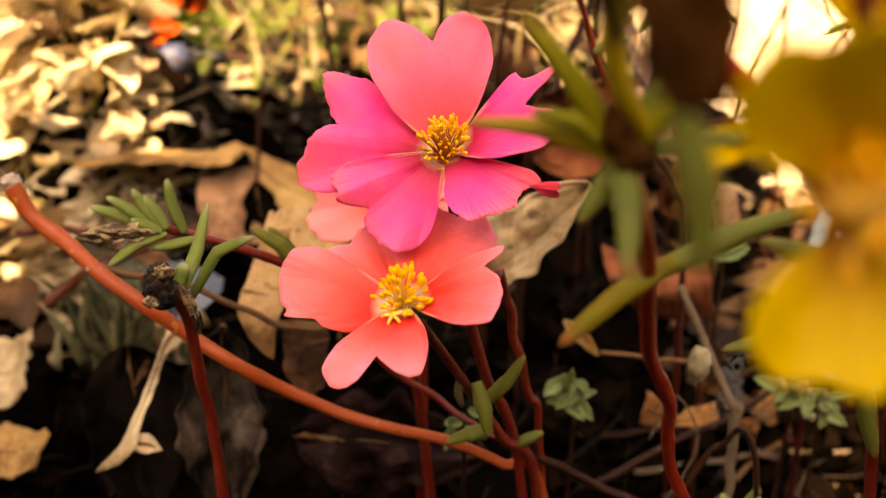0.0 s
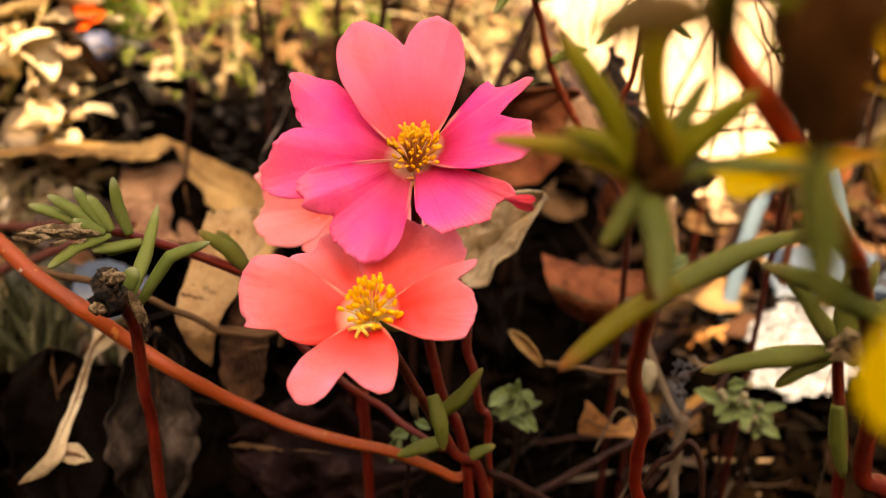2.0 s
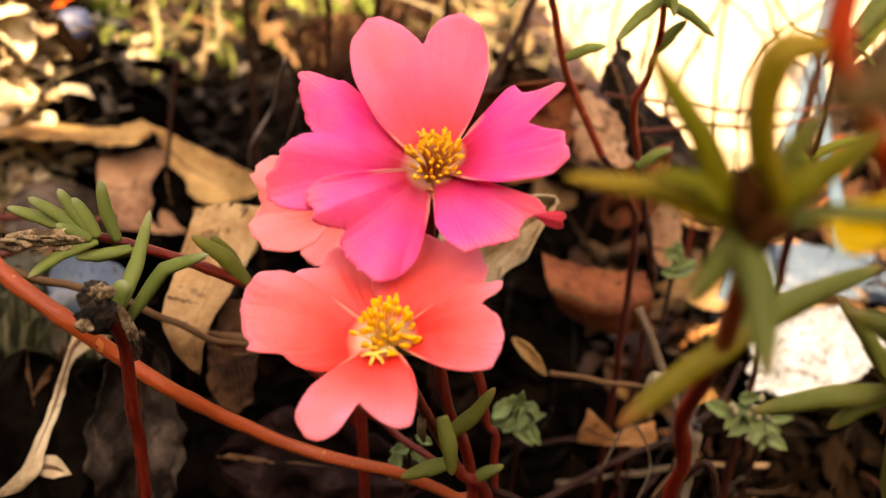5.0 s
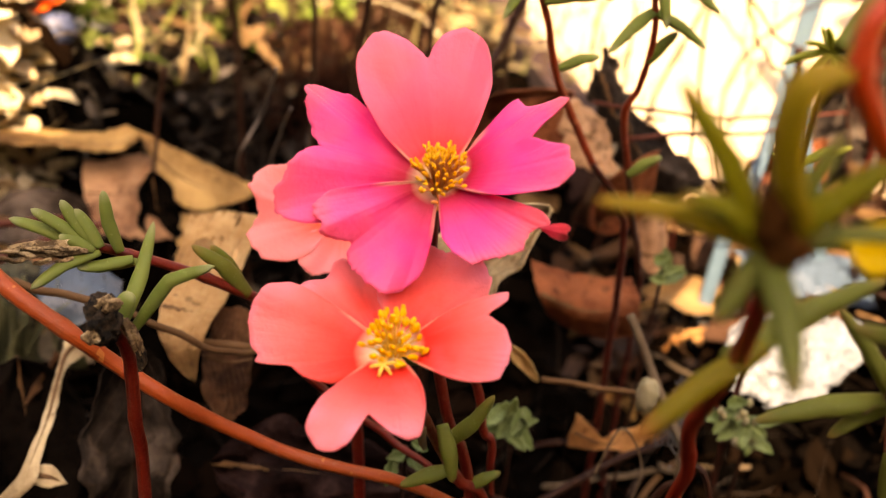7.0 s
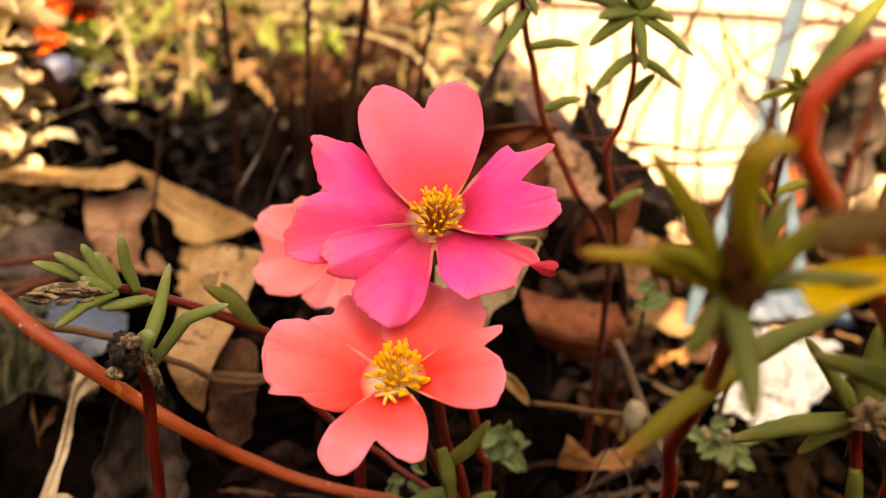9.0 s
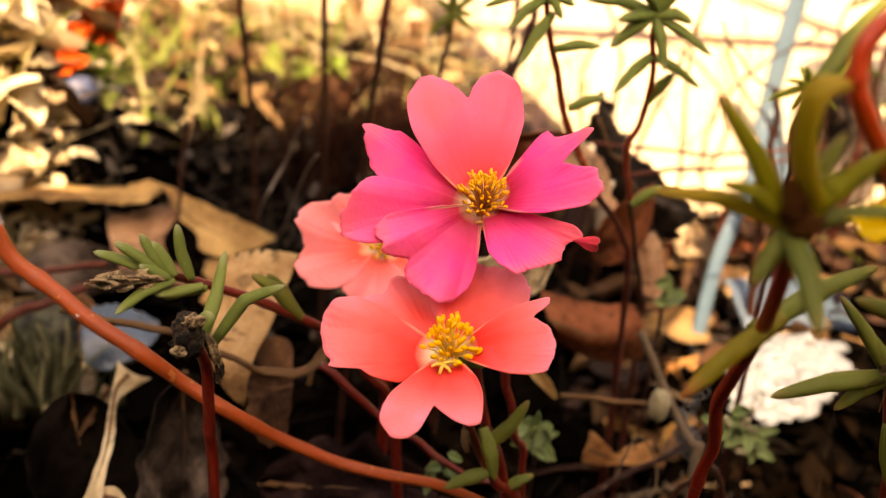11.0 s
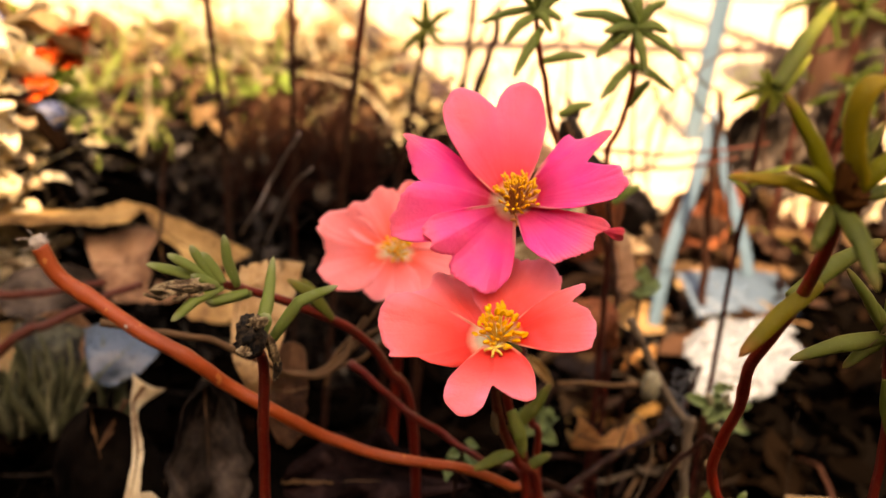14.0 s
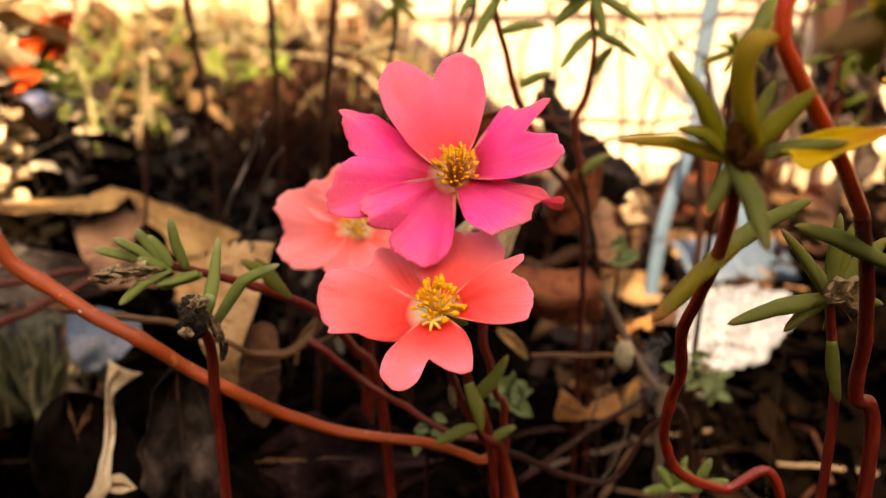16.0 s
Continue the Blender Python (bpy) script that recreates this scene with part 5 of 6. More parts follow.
def sprout(at, s, seed):
    f = thing("sprout", bottom(at[0], at[1]), "tiny fresh green purslane sprout", "plant", "sprouts")
    c = V(at)
    part("stem", tube("stem", [c, c * 0.5 + V(bottom(at[0], at[1])) * 0.5, bottom(at[0], at[1])], 0.0006, RED_STEM, 8), f)
    for d in ((-0.5, 0, 0.8), (0.35, 0, 1.0), (0.9, -0.2, 0.3), (-0.9, -0.2, 0.2)):
        leaf(c, c + V(d) * s, f, s * 0.15, (0, 0, s * 0.1), FRESH)


sprout((0.0545, 0.1600, 0.0080), 0.0075, 1)
sprout((0.0480, 0.1400, 0.0230), 0.0060, 2)


def pale_bud():
    f = thing("dry_weed", bottom(0.052, 0.168), "grey dried weed stalk with a pale capsule and woolly fibres", "plant")
    part("stalk", tube("stalk", [(0.0460, 0.1830, 0.0420), (0.0495, 0.1800, 0.0340), (0.0530, 0.1740, 0.0272), (0.0539, 0.1690, 0.0250)], 0.0008, GREY_TWIG, 10, 8, 1.0, 0.0008), f, "weathered grey stalk")
    v, q = clod_data((0.0492, 0.1768, 0.0296), 0.0024, 2.0, (0.8, 0.75, 1.35), 0.3)
    part("capsule", mesh_of("capsule", v, q, WEED_PALE), f, "pale grey-green papery capsule")
    part("stalk", tube("stalk", [(0.0480, 0.1780, 0.0290), (0.0400, 0.1830, 0.0275), (0.0330, 0.1870, 0.0260)], 0.0005, TENDRIL, 8, 8, 1.0, 0.0005), f)
    rng = random.Random(5)
    for k in range(80):
        c = V(0.0552, 0.1765, 0.0250) + V(rng.gauss(0, 0.0011), rng.gauss(0, 0.0010), rng.gauss(0, 0.0032))
        a, w = rng.uniform(0, 6.28), rng.uniform(0.0004, 0.0011)
        pts = [c + V(math.cos(a + u), 0.5 * math.sin(2 * u), 1.6 * math.sin(a + 0.8 * u)) * w for u in (0, 1.2, 2.4, 3.6)]
        part("fibre", tube("fibre", pts, 0.00012, WOOL, 5, 3), f)


pale_bud()


def twig(points, r, mat, label, name="twig"):
    ob = part(name, tube(name, points, lambda t: r * (1.1 - 0.4 * t), mat, 8, 8, 1.0, r * 0.9, r * 9e3))
    return tagged(ob, label, "twig", "twigs")


twig([(-0.0560, 0.1710, 0.0520), (-0.0461, 0.1700, 0.0497), (-0.0377, 0.1700, 0.0477), (-0.0282, 0.1720, 0.0416), (-0.0200, 0.1760, 0.0364), (-0.0142, 0.1800, 0.0374), (-0.0118, 0.1820, 0.0410), (-0.0090, 0.1830, 0.0450)], 0.0006, TENDRIL, "thin brown dry tendril")
twig([(-0.0285, 0.1850, 0.0336), (-0.0189, 0.1850, 0.0325), (-0.0120, 0.1850, 0.0370), (-0.0062, 0.1840, 0.0420), (-0.0050, 0.1850, 0.0390), (-0.0090, 0.1860, 0.0350), (-0.0150, 0.1860, 0.0330)], 0.0007, TENDRIL, "curled tan dry tendril")
twig([(-0.0160, 0.1850, 0.0300), (-0.0150, 0.1850, 0.0350), (-0.0120, 0.1855, 0.0390), (-0.0070, 0.1860, 0.0440), (-0.0040, 0.1880, 0.0480)], 0.0005, TENDRIL, "curled tan dry tendril")
twig([(-0.0150, 0.1665, 0.0440), (-0.0120, 0.1660, 0.0418), (-0.0050, 0.1660, 0.0348), (0.0023, 0.1660, 0.0287), (0.0110, 0.1650, 0.0228), (0.0200, 0.1630, 0.0150), bottom(0.027, 0.16)], 0.0007, RED_STEM, "dull red creeping stem", "creeping_stem")
twig([(0.0120, 0.1580, 0.0570), (0.0138, 0.1600, 0.0490), (0.0152, 0.1600, 0.0428), (0.0177, 0.1600, 0.0334), (0.0197, 0.1600, 0.0237), bottom(0.0235, 0.16)], 0.0008, RED_STEM, "short upright red stem", "creeping_stem")
twig([(0.0180, 0.1580, 0.0260), (0.0204, 0.1600, 0.0212), (0.0318, 0.1600, 0.0147), (0.0412, 0.1600, 0.0121), (0.0463, 0.1600, 0.0191), (0.0493, 0.1600, 0.0238), (0.0540, 0.1560, 0.0240), bottom(0.060, 0.150)], 0.0007, DARK_STEM, "dark red creeping stem", "creeping_stem")
twig([(0.0400, 0.1700, 0.0180), (0.0440, 0.1720, 0.0260), (0.0490, 0.1720, 0.0180), (0.0460, 0.1690, 0.0100), (0.0400, 0.1670, 0.0040)], 0.0002, GREY_TWIG, "fine grey curling fibre")
twig([(-0.0960, 0.2350, 0.0296), (-0.0819, 0.2350, 0.0302), (-0.0745, 0.2350, 0.0304), (-0.0670, 0.2350, 0.0319), (-0.0600, 0.2370, 0.0330)], 0.0010, BROWN_STEM, "dull brown stem lying across the leaves", "creeping_stem")
twig([(-0.0900, 0.2240, 0.0150), (-0.0815, 0.2250, 0.0201), (-0.0741, 0.2260, 0.0239), (-0.0669, 0.2280, 0.0258), (-0.0596, 0.2320, 0.0284), (-0.0530, 0.2360, 0.0300)], 0.0012, BROWN_STEM, "dull brown stem lying across the leaves", "creeping_stem")
twig([(-0.0172, 0.2277, 0.0693), (-0.0208, 0.2500, 0.0526), (-0.0253, 0.2500, 0.0436), (-0.0274, 0.2724, 0.0299)], 0.00032, PALE_ROOT, "thin pale grey root hanging over the soil")
twig([(-0.0142, 0.2277, 0.0613), (-0.0163, 0.2500, 0.0496), (-0.0214, 0.2724, 0.0259)], 0.00025, PALE_ROOT, "thin pale grey root hanging over the soil")
twig([(0.0500, 0.2400, 0.0625), (0.0640, 0.2430, 0.0608), (0.0790, 0.2460, 0.0590), (0.0950, 0.2500, 0.0585), (0.1160, 0.2530, 0.0600)], 0.0004, BROWN_STEM, "hair-thin reddish stalk strung across the litter")
twig([(0.0600, 0.2440, 0.0535), (0.0760, 0.2470, 0.0545), (0.0900, 0.2500, 0.0540), (0.1060, 0.2520, 0.0562)], 0.0005, BROWN_STEM, "thin reddish stalk strung across the litter")
twig([(0.0539, 0.1680, 0.0260), (0.0541, 0.1660, 0.0194), (0.0547, 0.1640, 0.0091), (0.0557, 0.1620, -0.0029)], 0.0010, GREY_TWIG, "pale weathered grey twig standing in the soil")
twig([(0.0330, 0.1900, -0.0080), (0.0503, 0.1950, 0.0000), (0.0698, 0.2000, 0.0080), (0.0800, 0.2100, 0.0150)], 0.0008, DARK_STEM, "reddish-brown twig on the soil")
for k in range(12):
    rng = random.Random(60 + k)
    x, y = rng.uniform(0.06, 0.13), rng.uniform(0.19, 0.27)
    a = rng.uniform(0, 3.1)
    d = V(math.cos(a), math.sin(a), 0) * rng.uniform(0.012, 0.03)
    z = ground_z(x, y) + 0.004
    twig([V(x, y, z) - d, V(x, y, z + rng.uniform(0.001, 0.006)), V(x, y, z + rng.uniform(-0.001, 0.006)) + d], 0.0007, rng.choice([TENDRIL, GREY_TWIG, DARK_STEM]), "dry twig lying on the litter")


# ---------------------------------------------------------------- dead leaves that stand out
shaped_leaf([[(-0.1107, 0.3140, 0.0222), (-0.0953, 0.3140, 0.0236), (-0.0808, 0.3120, 0.0242), (-0.0678, 0.3090, 0.0250), (-0.0602, 0.3040, 0.0290), (-0.0548, 0.2970, 0.0307)],
             [(-0.1025, 0.2900, 0.0265), (-0.0882, 0.2900, 0.0282), (-0.0751, 0.2890, 0.0283), (-0.0656, 0.2880, 0.0275), (-0.0593, 0.2870, 0.0277), (-0.0542, 0.2870, 0.0313)]], TAN, "long brown leaf with a lit upper edge, hollow below", 0.0018, 1.0)
shaped_leaf([[(-0.0547, 0.2920, 0.0326), (-0.0444, 0.2920, 0.0276), (-0.0337, 0.2970, 0.0203), (-0.0228, 0.3070, 0.0109)],
             [(-0.0505, 0.2880, 0.0269), (-0.0446, 0.2840, 0.0170), (-0.0367, 0.2840, 0.0141), (-0.0237, 0.3000, 0.0126)]], TAN, "tan pointed leaf with a crisp edge", 0.0007, 2.0, 0.0005)
shaped_leaf([[(-0.0701, 0.2990, 0.0205), (-0.0631, 0.2990, 0.0210), (-0.0553, 0.2980, 0.0235), (-0.0496, 0.2940, 0.0235)],
             [(-0.0674, 0.2860, 0.0166), (-0.0587, 0.2840, 0.0174), (-0.0524, 0.2820, 0.0194), (-0.0470, 0.2840, 0.0179)],
             [(-0.0621, 0.2760, 0.0100), (-0.0552, 0.2730, 0.0103), (-0.0493, 0.2720, 0.0103), (-0.0431, 0.2750, 0.0092)]], PINKISH, "pinkish-brown leaf bent down under the raised fold", 0.0010, 3.0, 0.0008)
shaped_leaf([[(-0.0430, 0.2820, 0.0134), (-0.0341, 0.2820, 0.0147), (-0.0242, 0.2830, 0.0131)],
             [(-0.0419, 0.2750, 0.0106), (-0.0331, 0.2740, 0.0107), (-0.0242, 0.2760, 0.0098)],
             [(-0.0422, 0.2680, 0.0076), (-0.0338, 0.2660, 0.0063), (-0.0268, 0.2680, 0.0072)]], TAN, "yellowish-tan dry leaf lying in shade", 0.0012, 4.0)
shaped_leaf([[(-0.0314, 0.2050, 0.0473), (-0.0248, 0.2070, 0.0478), (-0.0180, 0.2090, 0.0462)],
             [(-0.0338, 0.1950, 0.0394), (-0.0281, 0.1945, 0.0400), (-0.0228, 0.1950, 0.0385)],
             [(-0.0340, 0.1820, 0.0376), (-0.0305, 0.1815, 0.0358), (-0.0262, 0.1820, 0.0366)],
             [(-0.0318, 0.1800, 0.0327), (-0.0298, 0.1798, 0.0300), (-0.0278, 0.1800, 0.0284)]], HONEY, "yellowish-tan folded dry leaf hanging over the hollow", 0.0005, 5.0, 0.0002)
shaped_leaf([[(-0.0256, 0.1950, 0.0337), (-0.0220, 0.1950, 0.0350), (-0.0189, 0.1950, 0.0332)],
             [(-0.0272, 0.1910, 0.0270), (-0.0230, 0.1905, 0.0260), (-0.0190, 0.1910, 0.0265)],
             [(-0.0277, 0.1880, 0.0197), (-0.0236, 0.1880, 0.0147), (-0.0200, 0.1880, 0.0173)]], BROWN, "brown dry leaf standing on edge", 0.0012, 6.0)
shaped_leaf([[(-0.1140, 0.2350, 0.0031), (-0.1018, 0.2320, 0.0032), (-0.0950, 0.2300, 0.0067)],
             [(-0.1074, 0.2150, -0.0020), (-0.0963, 0.2120, -0.0045), (-0.0915, 0.2120, 0.0015)]], PALE, "torn beige leaf lying on the dark bank", 0.0016, 9.0, 0.002)
shaped_leaf([[(-0.0997, 0.2050, -0.0043), (-0.0897, 0.2030, -0.0014), (-0.0820, 0.2010, -0.0036)],
             [(-0.0974, 0.1950, -0.0089), (-0.0882, 0.1930, -0.0088), (-0.0829, 0.1930, -0.0059)]], TAN, "torn tan leaf lying on the dark bank", 0.0016, 10.0, 0.002)
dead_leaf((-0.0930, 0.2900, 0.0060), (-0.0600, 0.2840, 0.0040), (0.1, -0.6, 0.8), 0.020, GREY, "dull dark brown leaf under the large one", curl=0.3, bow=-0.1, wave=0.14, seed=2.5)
dead_leaf((-0.0489, 0.2790, 0.0267), (-0.0462, 0.2760, 0.0015), (0.2, -0.95, 0.1), 0.0105, SHADE_BLACK, "blackish shrivelled leaf hanging on its stalk", curl=0.4, bow=-0.1, wave=0.22, lobes=0.15, seed=2.8)
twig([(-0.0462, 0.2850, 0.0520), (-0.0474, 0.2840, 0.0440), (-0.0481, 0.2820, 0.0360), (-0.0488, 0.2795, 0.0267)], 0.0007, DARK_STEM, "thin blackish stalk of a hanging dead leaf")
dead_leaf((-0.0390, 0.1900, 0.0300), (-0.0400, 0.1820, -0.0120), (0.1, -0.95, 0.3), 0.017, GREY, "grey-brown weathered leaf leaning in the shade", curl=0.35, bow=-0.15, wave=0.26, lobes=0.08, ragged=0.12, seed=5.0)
dead_leaf((-0.0620, 0.2000, 0.0200), (-0.0560, 0.1850, -0.0120), (0.3, -0.9, 0.3), 0.022, SHADE_BLACK, "leaf blackened to stand for deep shade", curl=0.3, bow=-0.1, wave=0.15, seed=6.0)
dead_leaf((-0.0250, 0.1800, 0.0120), (0.0120, 0.1760, 0.0100), (0, -0.75, 0.65), 0.020, MAROON, "dark maroon-brown leaf lying on the soil", curl=-0.2, bow=-0.1, wave=0.3, lobes=0.1, ragged=0.14, seed=7.0)
dead_leaf((-0.0060, 0.1950, 0.0030), (0.0240, 0.1900, -0.0060), (0, -0.6, 0.8), 0.018, SHADE_BLACK, "dark brown leaf in the hollow, blackened for its shade", curl=0.3, bow=-0.1, wave=0.25, ragged=0.12, seed=8.0)
def dry_strip(points, widths, label):
    """A twisted ribbon of dry leaf."""
    path = smooth_path(points, 8)
    n = len(path)
    verts, uvs, faces = [], [], []
    for i, p in enumerate(path):
        t = i / (n - 1)
        k = min(int(t * (len(widths) - 1)), len(widths) - 2)
        w = widths[k] + (widths[k + 1] - widths[k]) * (t * (len(widths) - 1) - k)
        d = (path[min(i + 1, n - 1)] - path[max(i - 1, 0)]).normalized()
        side = d.cross(V(0.3, -1, 0.2)).normalized()
        out = side.cross(d)
        a = 0.9 * math.sin(t * 5.0) + 0.5 * noise.noise(V(t * 4, 2, 5))
        for j in range(7):
            q = j / 3 - 1
            g = side * math.cos(a) + out * math.sin(a)
            h = out * math.cos(a) - side * math.sin(a)
            verts.append(p + g * (q * w * (1 + 0.45 * noise.noise(V(t * 6, q, 1)) + 0.12 * noise.noise(V(t * 20, q * 2, 1)))) + h * (w * (0.5 * q * q + 0.35 * noise.noise(V(t * 7, q * 2, 3)))))
            uvs.append((j / 6, t))
    for i in range(n - 1):
        for j in range(6):
            faces.append((i * 7 + j, i * 7 + j + 1, (i + 1) * 7 + j + 1, (i + 1) * 7 + j))
    top = thing("dry_strip", points[-1], label, "dead leaf", "dead leaves")
    part("blade", mesh_of("blade", verts, faces, BROWN, uvs), top, solid=0.0002)
    vv, ff, uu = tube_data([verts[i * 7 + 3] for i in range(1, n - 1)], lambda t: 0.0003, 6)
    part("midrib", mesh_of("midrib", vv, ff, TENDRIL, uu), top)
    return top


shaped_leaf([[(-0.0532, 0.2030, 0.0253), (-0.0537, 0.1990, 0.0220), (-0.0534, 0.1930, 0.0214), (-0.0528, 0.1840, 0.0212), (-0.0527, 0.1790, 0.0205), (-0.0537, 0.1720, 0.0180), (-0.0550, 0.1690, 0.0162), (-0.0583, 0.1660, 0.0132)],
             [(-0.0508, 0.2022, 0.0232), (-0.0532, 0.1989, 0.0212), (-0.0528, 0.1929, 0.0211), (-0.0519, 0.1834, 0.0212), (-0.0517, 0.1783, 0.0208), (-0.0524, 0.1712, 0.0186), (-0.0530, 0.1680, 0.0166), (-0.0560, 0.1658, 0.0140)],
             [(-0.0468, 0.2030, 0.0212), (-0.0515, 0.2000, 0.0196), (-0.0522, 0.1940, 0.0208), (-0.0510, 0.1840, 0.0212), (-0.0507, 0.1790, 0.0211), (-0.0511, 0.1720, 0.0191), (-0.0511, 0.1685, 0.0170), (-0.0537, 0.1670, 0.0147)]], PALE, "pale twisted strip of dry leaf, torn at the end", 0.0004, 21.0, 0.0003, 60, 10, 0.00015)
shaped_leaf([[(-0.0513, 0.1712, 0.0180), (-0.0490, 0.1705, 0.0184), (-0.0478, 0.1700, 0.0171), (-0.0467, 0.1690, 0.0162)],
             [(-0.0516, 0.1688, 0.0160), (-0.0494, 0.1680, 0.0159), (-0.0482, 0.1685, 0.0159), (-0.0467, 0.1690, 0.0160)]], PALE, "pale pointed flap of dry leaf beside the strip", 0.0004, 22.0, 0.0002, 24, 8, 0.00015)
dry_strip([(-0.0547, 0.2000, 0.0212), (-0.0570, 0.1980, 0.0172), (-0.0599, 0.1960, 0.0125)], (0.0006, 0.0010, 0.0003), "thin grey-brown curled leaf shred")
shaped_leaf([[(0.0527, 0.2500, 0.0723), (0.0600, 0.2500, 0.0619), (0.0728, 0.2500, 0.0491), (0.0841, 0.2500, 0.0429)],
             [(0.0518, 0.2470, 0.0678), (0.0576, 0.2460, 0.0576), (0.0680, 0.2450, 0.0472), (0.0796, 0.2460, 0.0399)],
             [(0.0508, 0.2500, 0.0642), (0.0561, 0.2500, 0.0519), (0.0664, 0.2500, 0.0407), (0.0763, 0.2500, 0.0343)]], DUSK, "blackish twisted dead leaf behind the flowers", 0.004, 7.0, 0.003)
shaped_leaf([[(0.0453, 0.2450, 0.0614), (0.0509, 0.2450, 0.0597), (0.0572, 0.2450, 0.0538)],
             [(0.0450, 0.2420, 0.0488), (0.0509, 0.2400, 0.0470), (0.0578, 0.2420, 0.0451)]], PINKISH, "pale pinkish-grey dead leaf behind the flowers", 0.002, 8.0, 0.002)
dead_leaf((0.0100, 0.1830, 0.0420), (0.0300, 0.1850, 0.0600), (0.1, -0.6, 0.8), 0.0132, PALE, "pale beige folded leaf propped behind the flowers", curl=0.2, bow=-0.1, wave=0.25, fold=0.5, lobes=0.1, seed=11.0)
shaped_leaf([[(0.0385, 0.2300, 0.0290), (0.0515, 0.2290, 0.0264), (0.0630, 0.2300, 0.0258)],
             [(0.0395, 0.2225, 0.0250), (0.0509, 0.2215, 0.0214), (0.0622, 0.2225, 0.0228)],
             [(0.0440, 0.2260, 0.0175), (0.0540, 0.2255, 0.0125), (0.0650, 0.2260, 0.0130)]], RUSSET, "red-brown curled leaf over a dark hollow", 0.0012, 13.0, 0.0006)
shaped_leaf([[(0.0631, 0.2380, 0.0400), (0.0662, 0.2370, 0.0412), (0.0698, 0.2380, 0.0395)],
             [(0.0645, 0.2340, 0.0300), (0.0678, 0.2330, 0.0300), (0.0710, 0.2340, 0.0300)],
             [(0.0655, 0.2325, 0.0270), (0.0688, 0.2320, 0.0255), (0.0716, 0.2325, 0.0272)]], PINKISH, "pinkish-brown leaf standing on edge behind the flowers", 0.0012, 14.5, 0.0008)
dead_leaf((0.0250, 0.2550, 0.0420), (0.0480, 0.2500, 0.0620), (0.1, -0.9, 0.3), 0.024, RUSSET, "red-brown leaf standing behind the flowers", curl=0.3, bow=-0.1, wave=0.14, seed=14.0)
dead_leaf((0.0560, 0.2400, 0.0330), (0.0640, 0.2330, 0.0550), (-0.2, -0.9, 0.3), 0.012, RUSSET, "narrow russet leaf on edge", curl=0.3, bow=-0.1, wave=0.14, seed=15.0)
shaped_leaf([[(0.0462, 0.2030, 0.0074), (0.0499, 0.2030, 0.0040), (0.0534, 0.2035, 0.0010), (0.0567, 0.2040, 0.0028), (0.0610, 0.2040, 0.0034)],
             [(0.0455, 0.2035, -0.0010), (0.0501, 0.2035, -0.0018), (0.0537, 0.2035, -0.0015), (0.0582, 0.2040, -0.0026), (0.0618, 0.2040, -0.0028)]], CHIP, "orange-tan scrap of dead leaf, pinched in the middle", 0.0008, 16.0, 0.0008)
dead_leaf((0.0262, 0.1900, 0.0312), (0.0330, 0.1900, 0.0236), (0, -0.8, 0.6), 0.0027, TAN, "narrow tan dry leaf, curled lengthwise in the shade", curl=0.4, bow=-0.15, wave=0.2, seed=18.0)
dead_leaf((-0.1500, 0.3600, 0.0080), (-0.1000, 0.3500, 0.0120), (0, -0.5, 0.85), 0.034, PALE, "large sun-bleached straw-coloured dry leaf", curl=0.25, bow=-0.12, wave=0.12, seed=19.0)
dead_leaf((-0.0830, 0.2560, 0.0100), (-0.0600, 0.2450, 0.0060), (0, -0.6, 0.8), 0.016, BROWN, "brown dry leaf on the litter", curl=0.3, bow=-0.15, wave=0.15, seed=22.0)

# scarlet leaves and the blue-grey pebbles on the mound behind
for k, (p, q, w) in enumerate((((-0.0945, 0.3350, 0.0560), (-0.0771, 0.3330, 0.0670), 0.0115), ((-0.0788, 0.3400, 0.0622), (-0.0680, 0.3370, 0.0750), 0.0120), ((-0.0900, 0.3300, 0.0540), (-0.0776, 0.3270, 0.0585), 0.0080), ((-0.1140, 0.3450, 0.0560), (-0.0940, 0.3400, 0.0650), 0.0140))):
    dead_leaf(p, q, (0.1, -0.9, 0.4), w, SCARLET, "orange-red fallen leaf on the mound of litter", group="red leaves", curl=0.3, bow=-0.15, wave=0.3, lobes=0.12, seed=30.0 + k)
for k, (x, y, r) in enumerate(((-0.0811, 0.3266, 0.0052), (-0.0957, 0.3303, 0.0052), (-0.116, 0.330, 0.0055))):
    v, q = ball_data((x, y, ground_z(x, y) + r * 0.85 + 0.005), r, 18, 12, (1.1, 1, 0.9), 0.15, k * 3.0)
    tagged(part("pebble", mesh_of("pebble", v, q, STONE)), "smooth blue-grey pebble in the dry grass", "pebble", "pebbles")


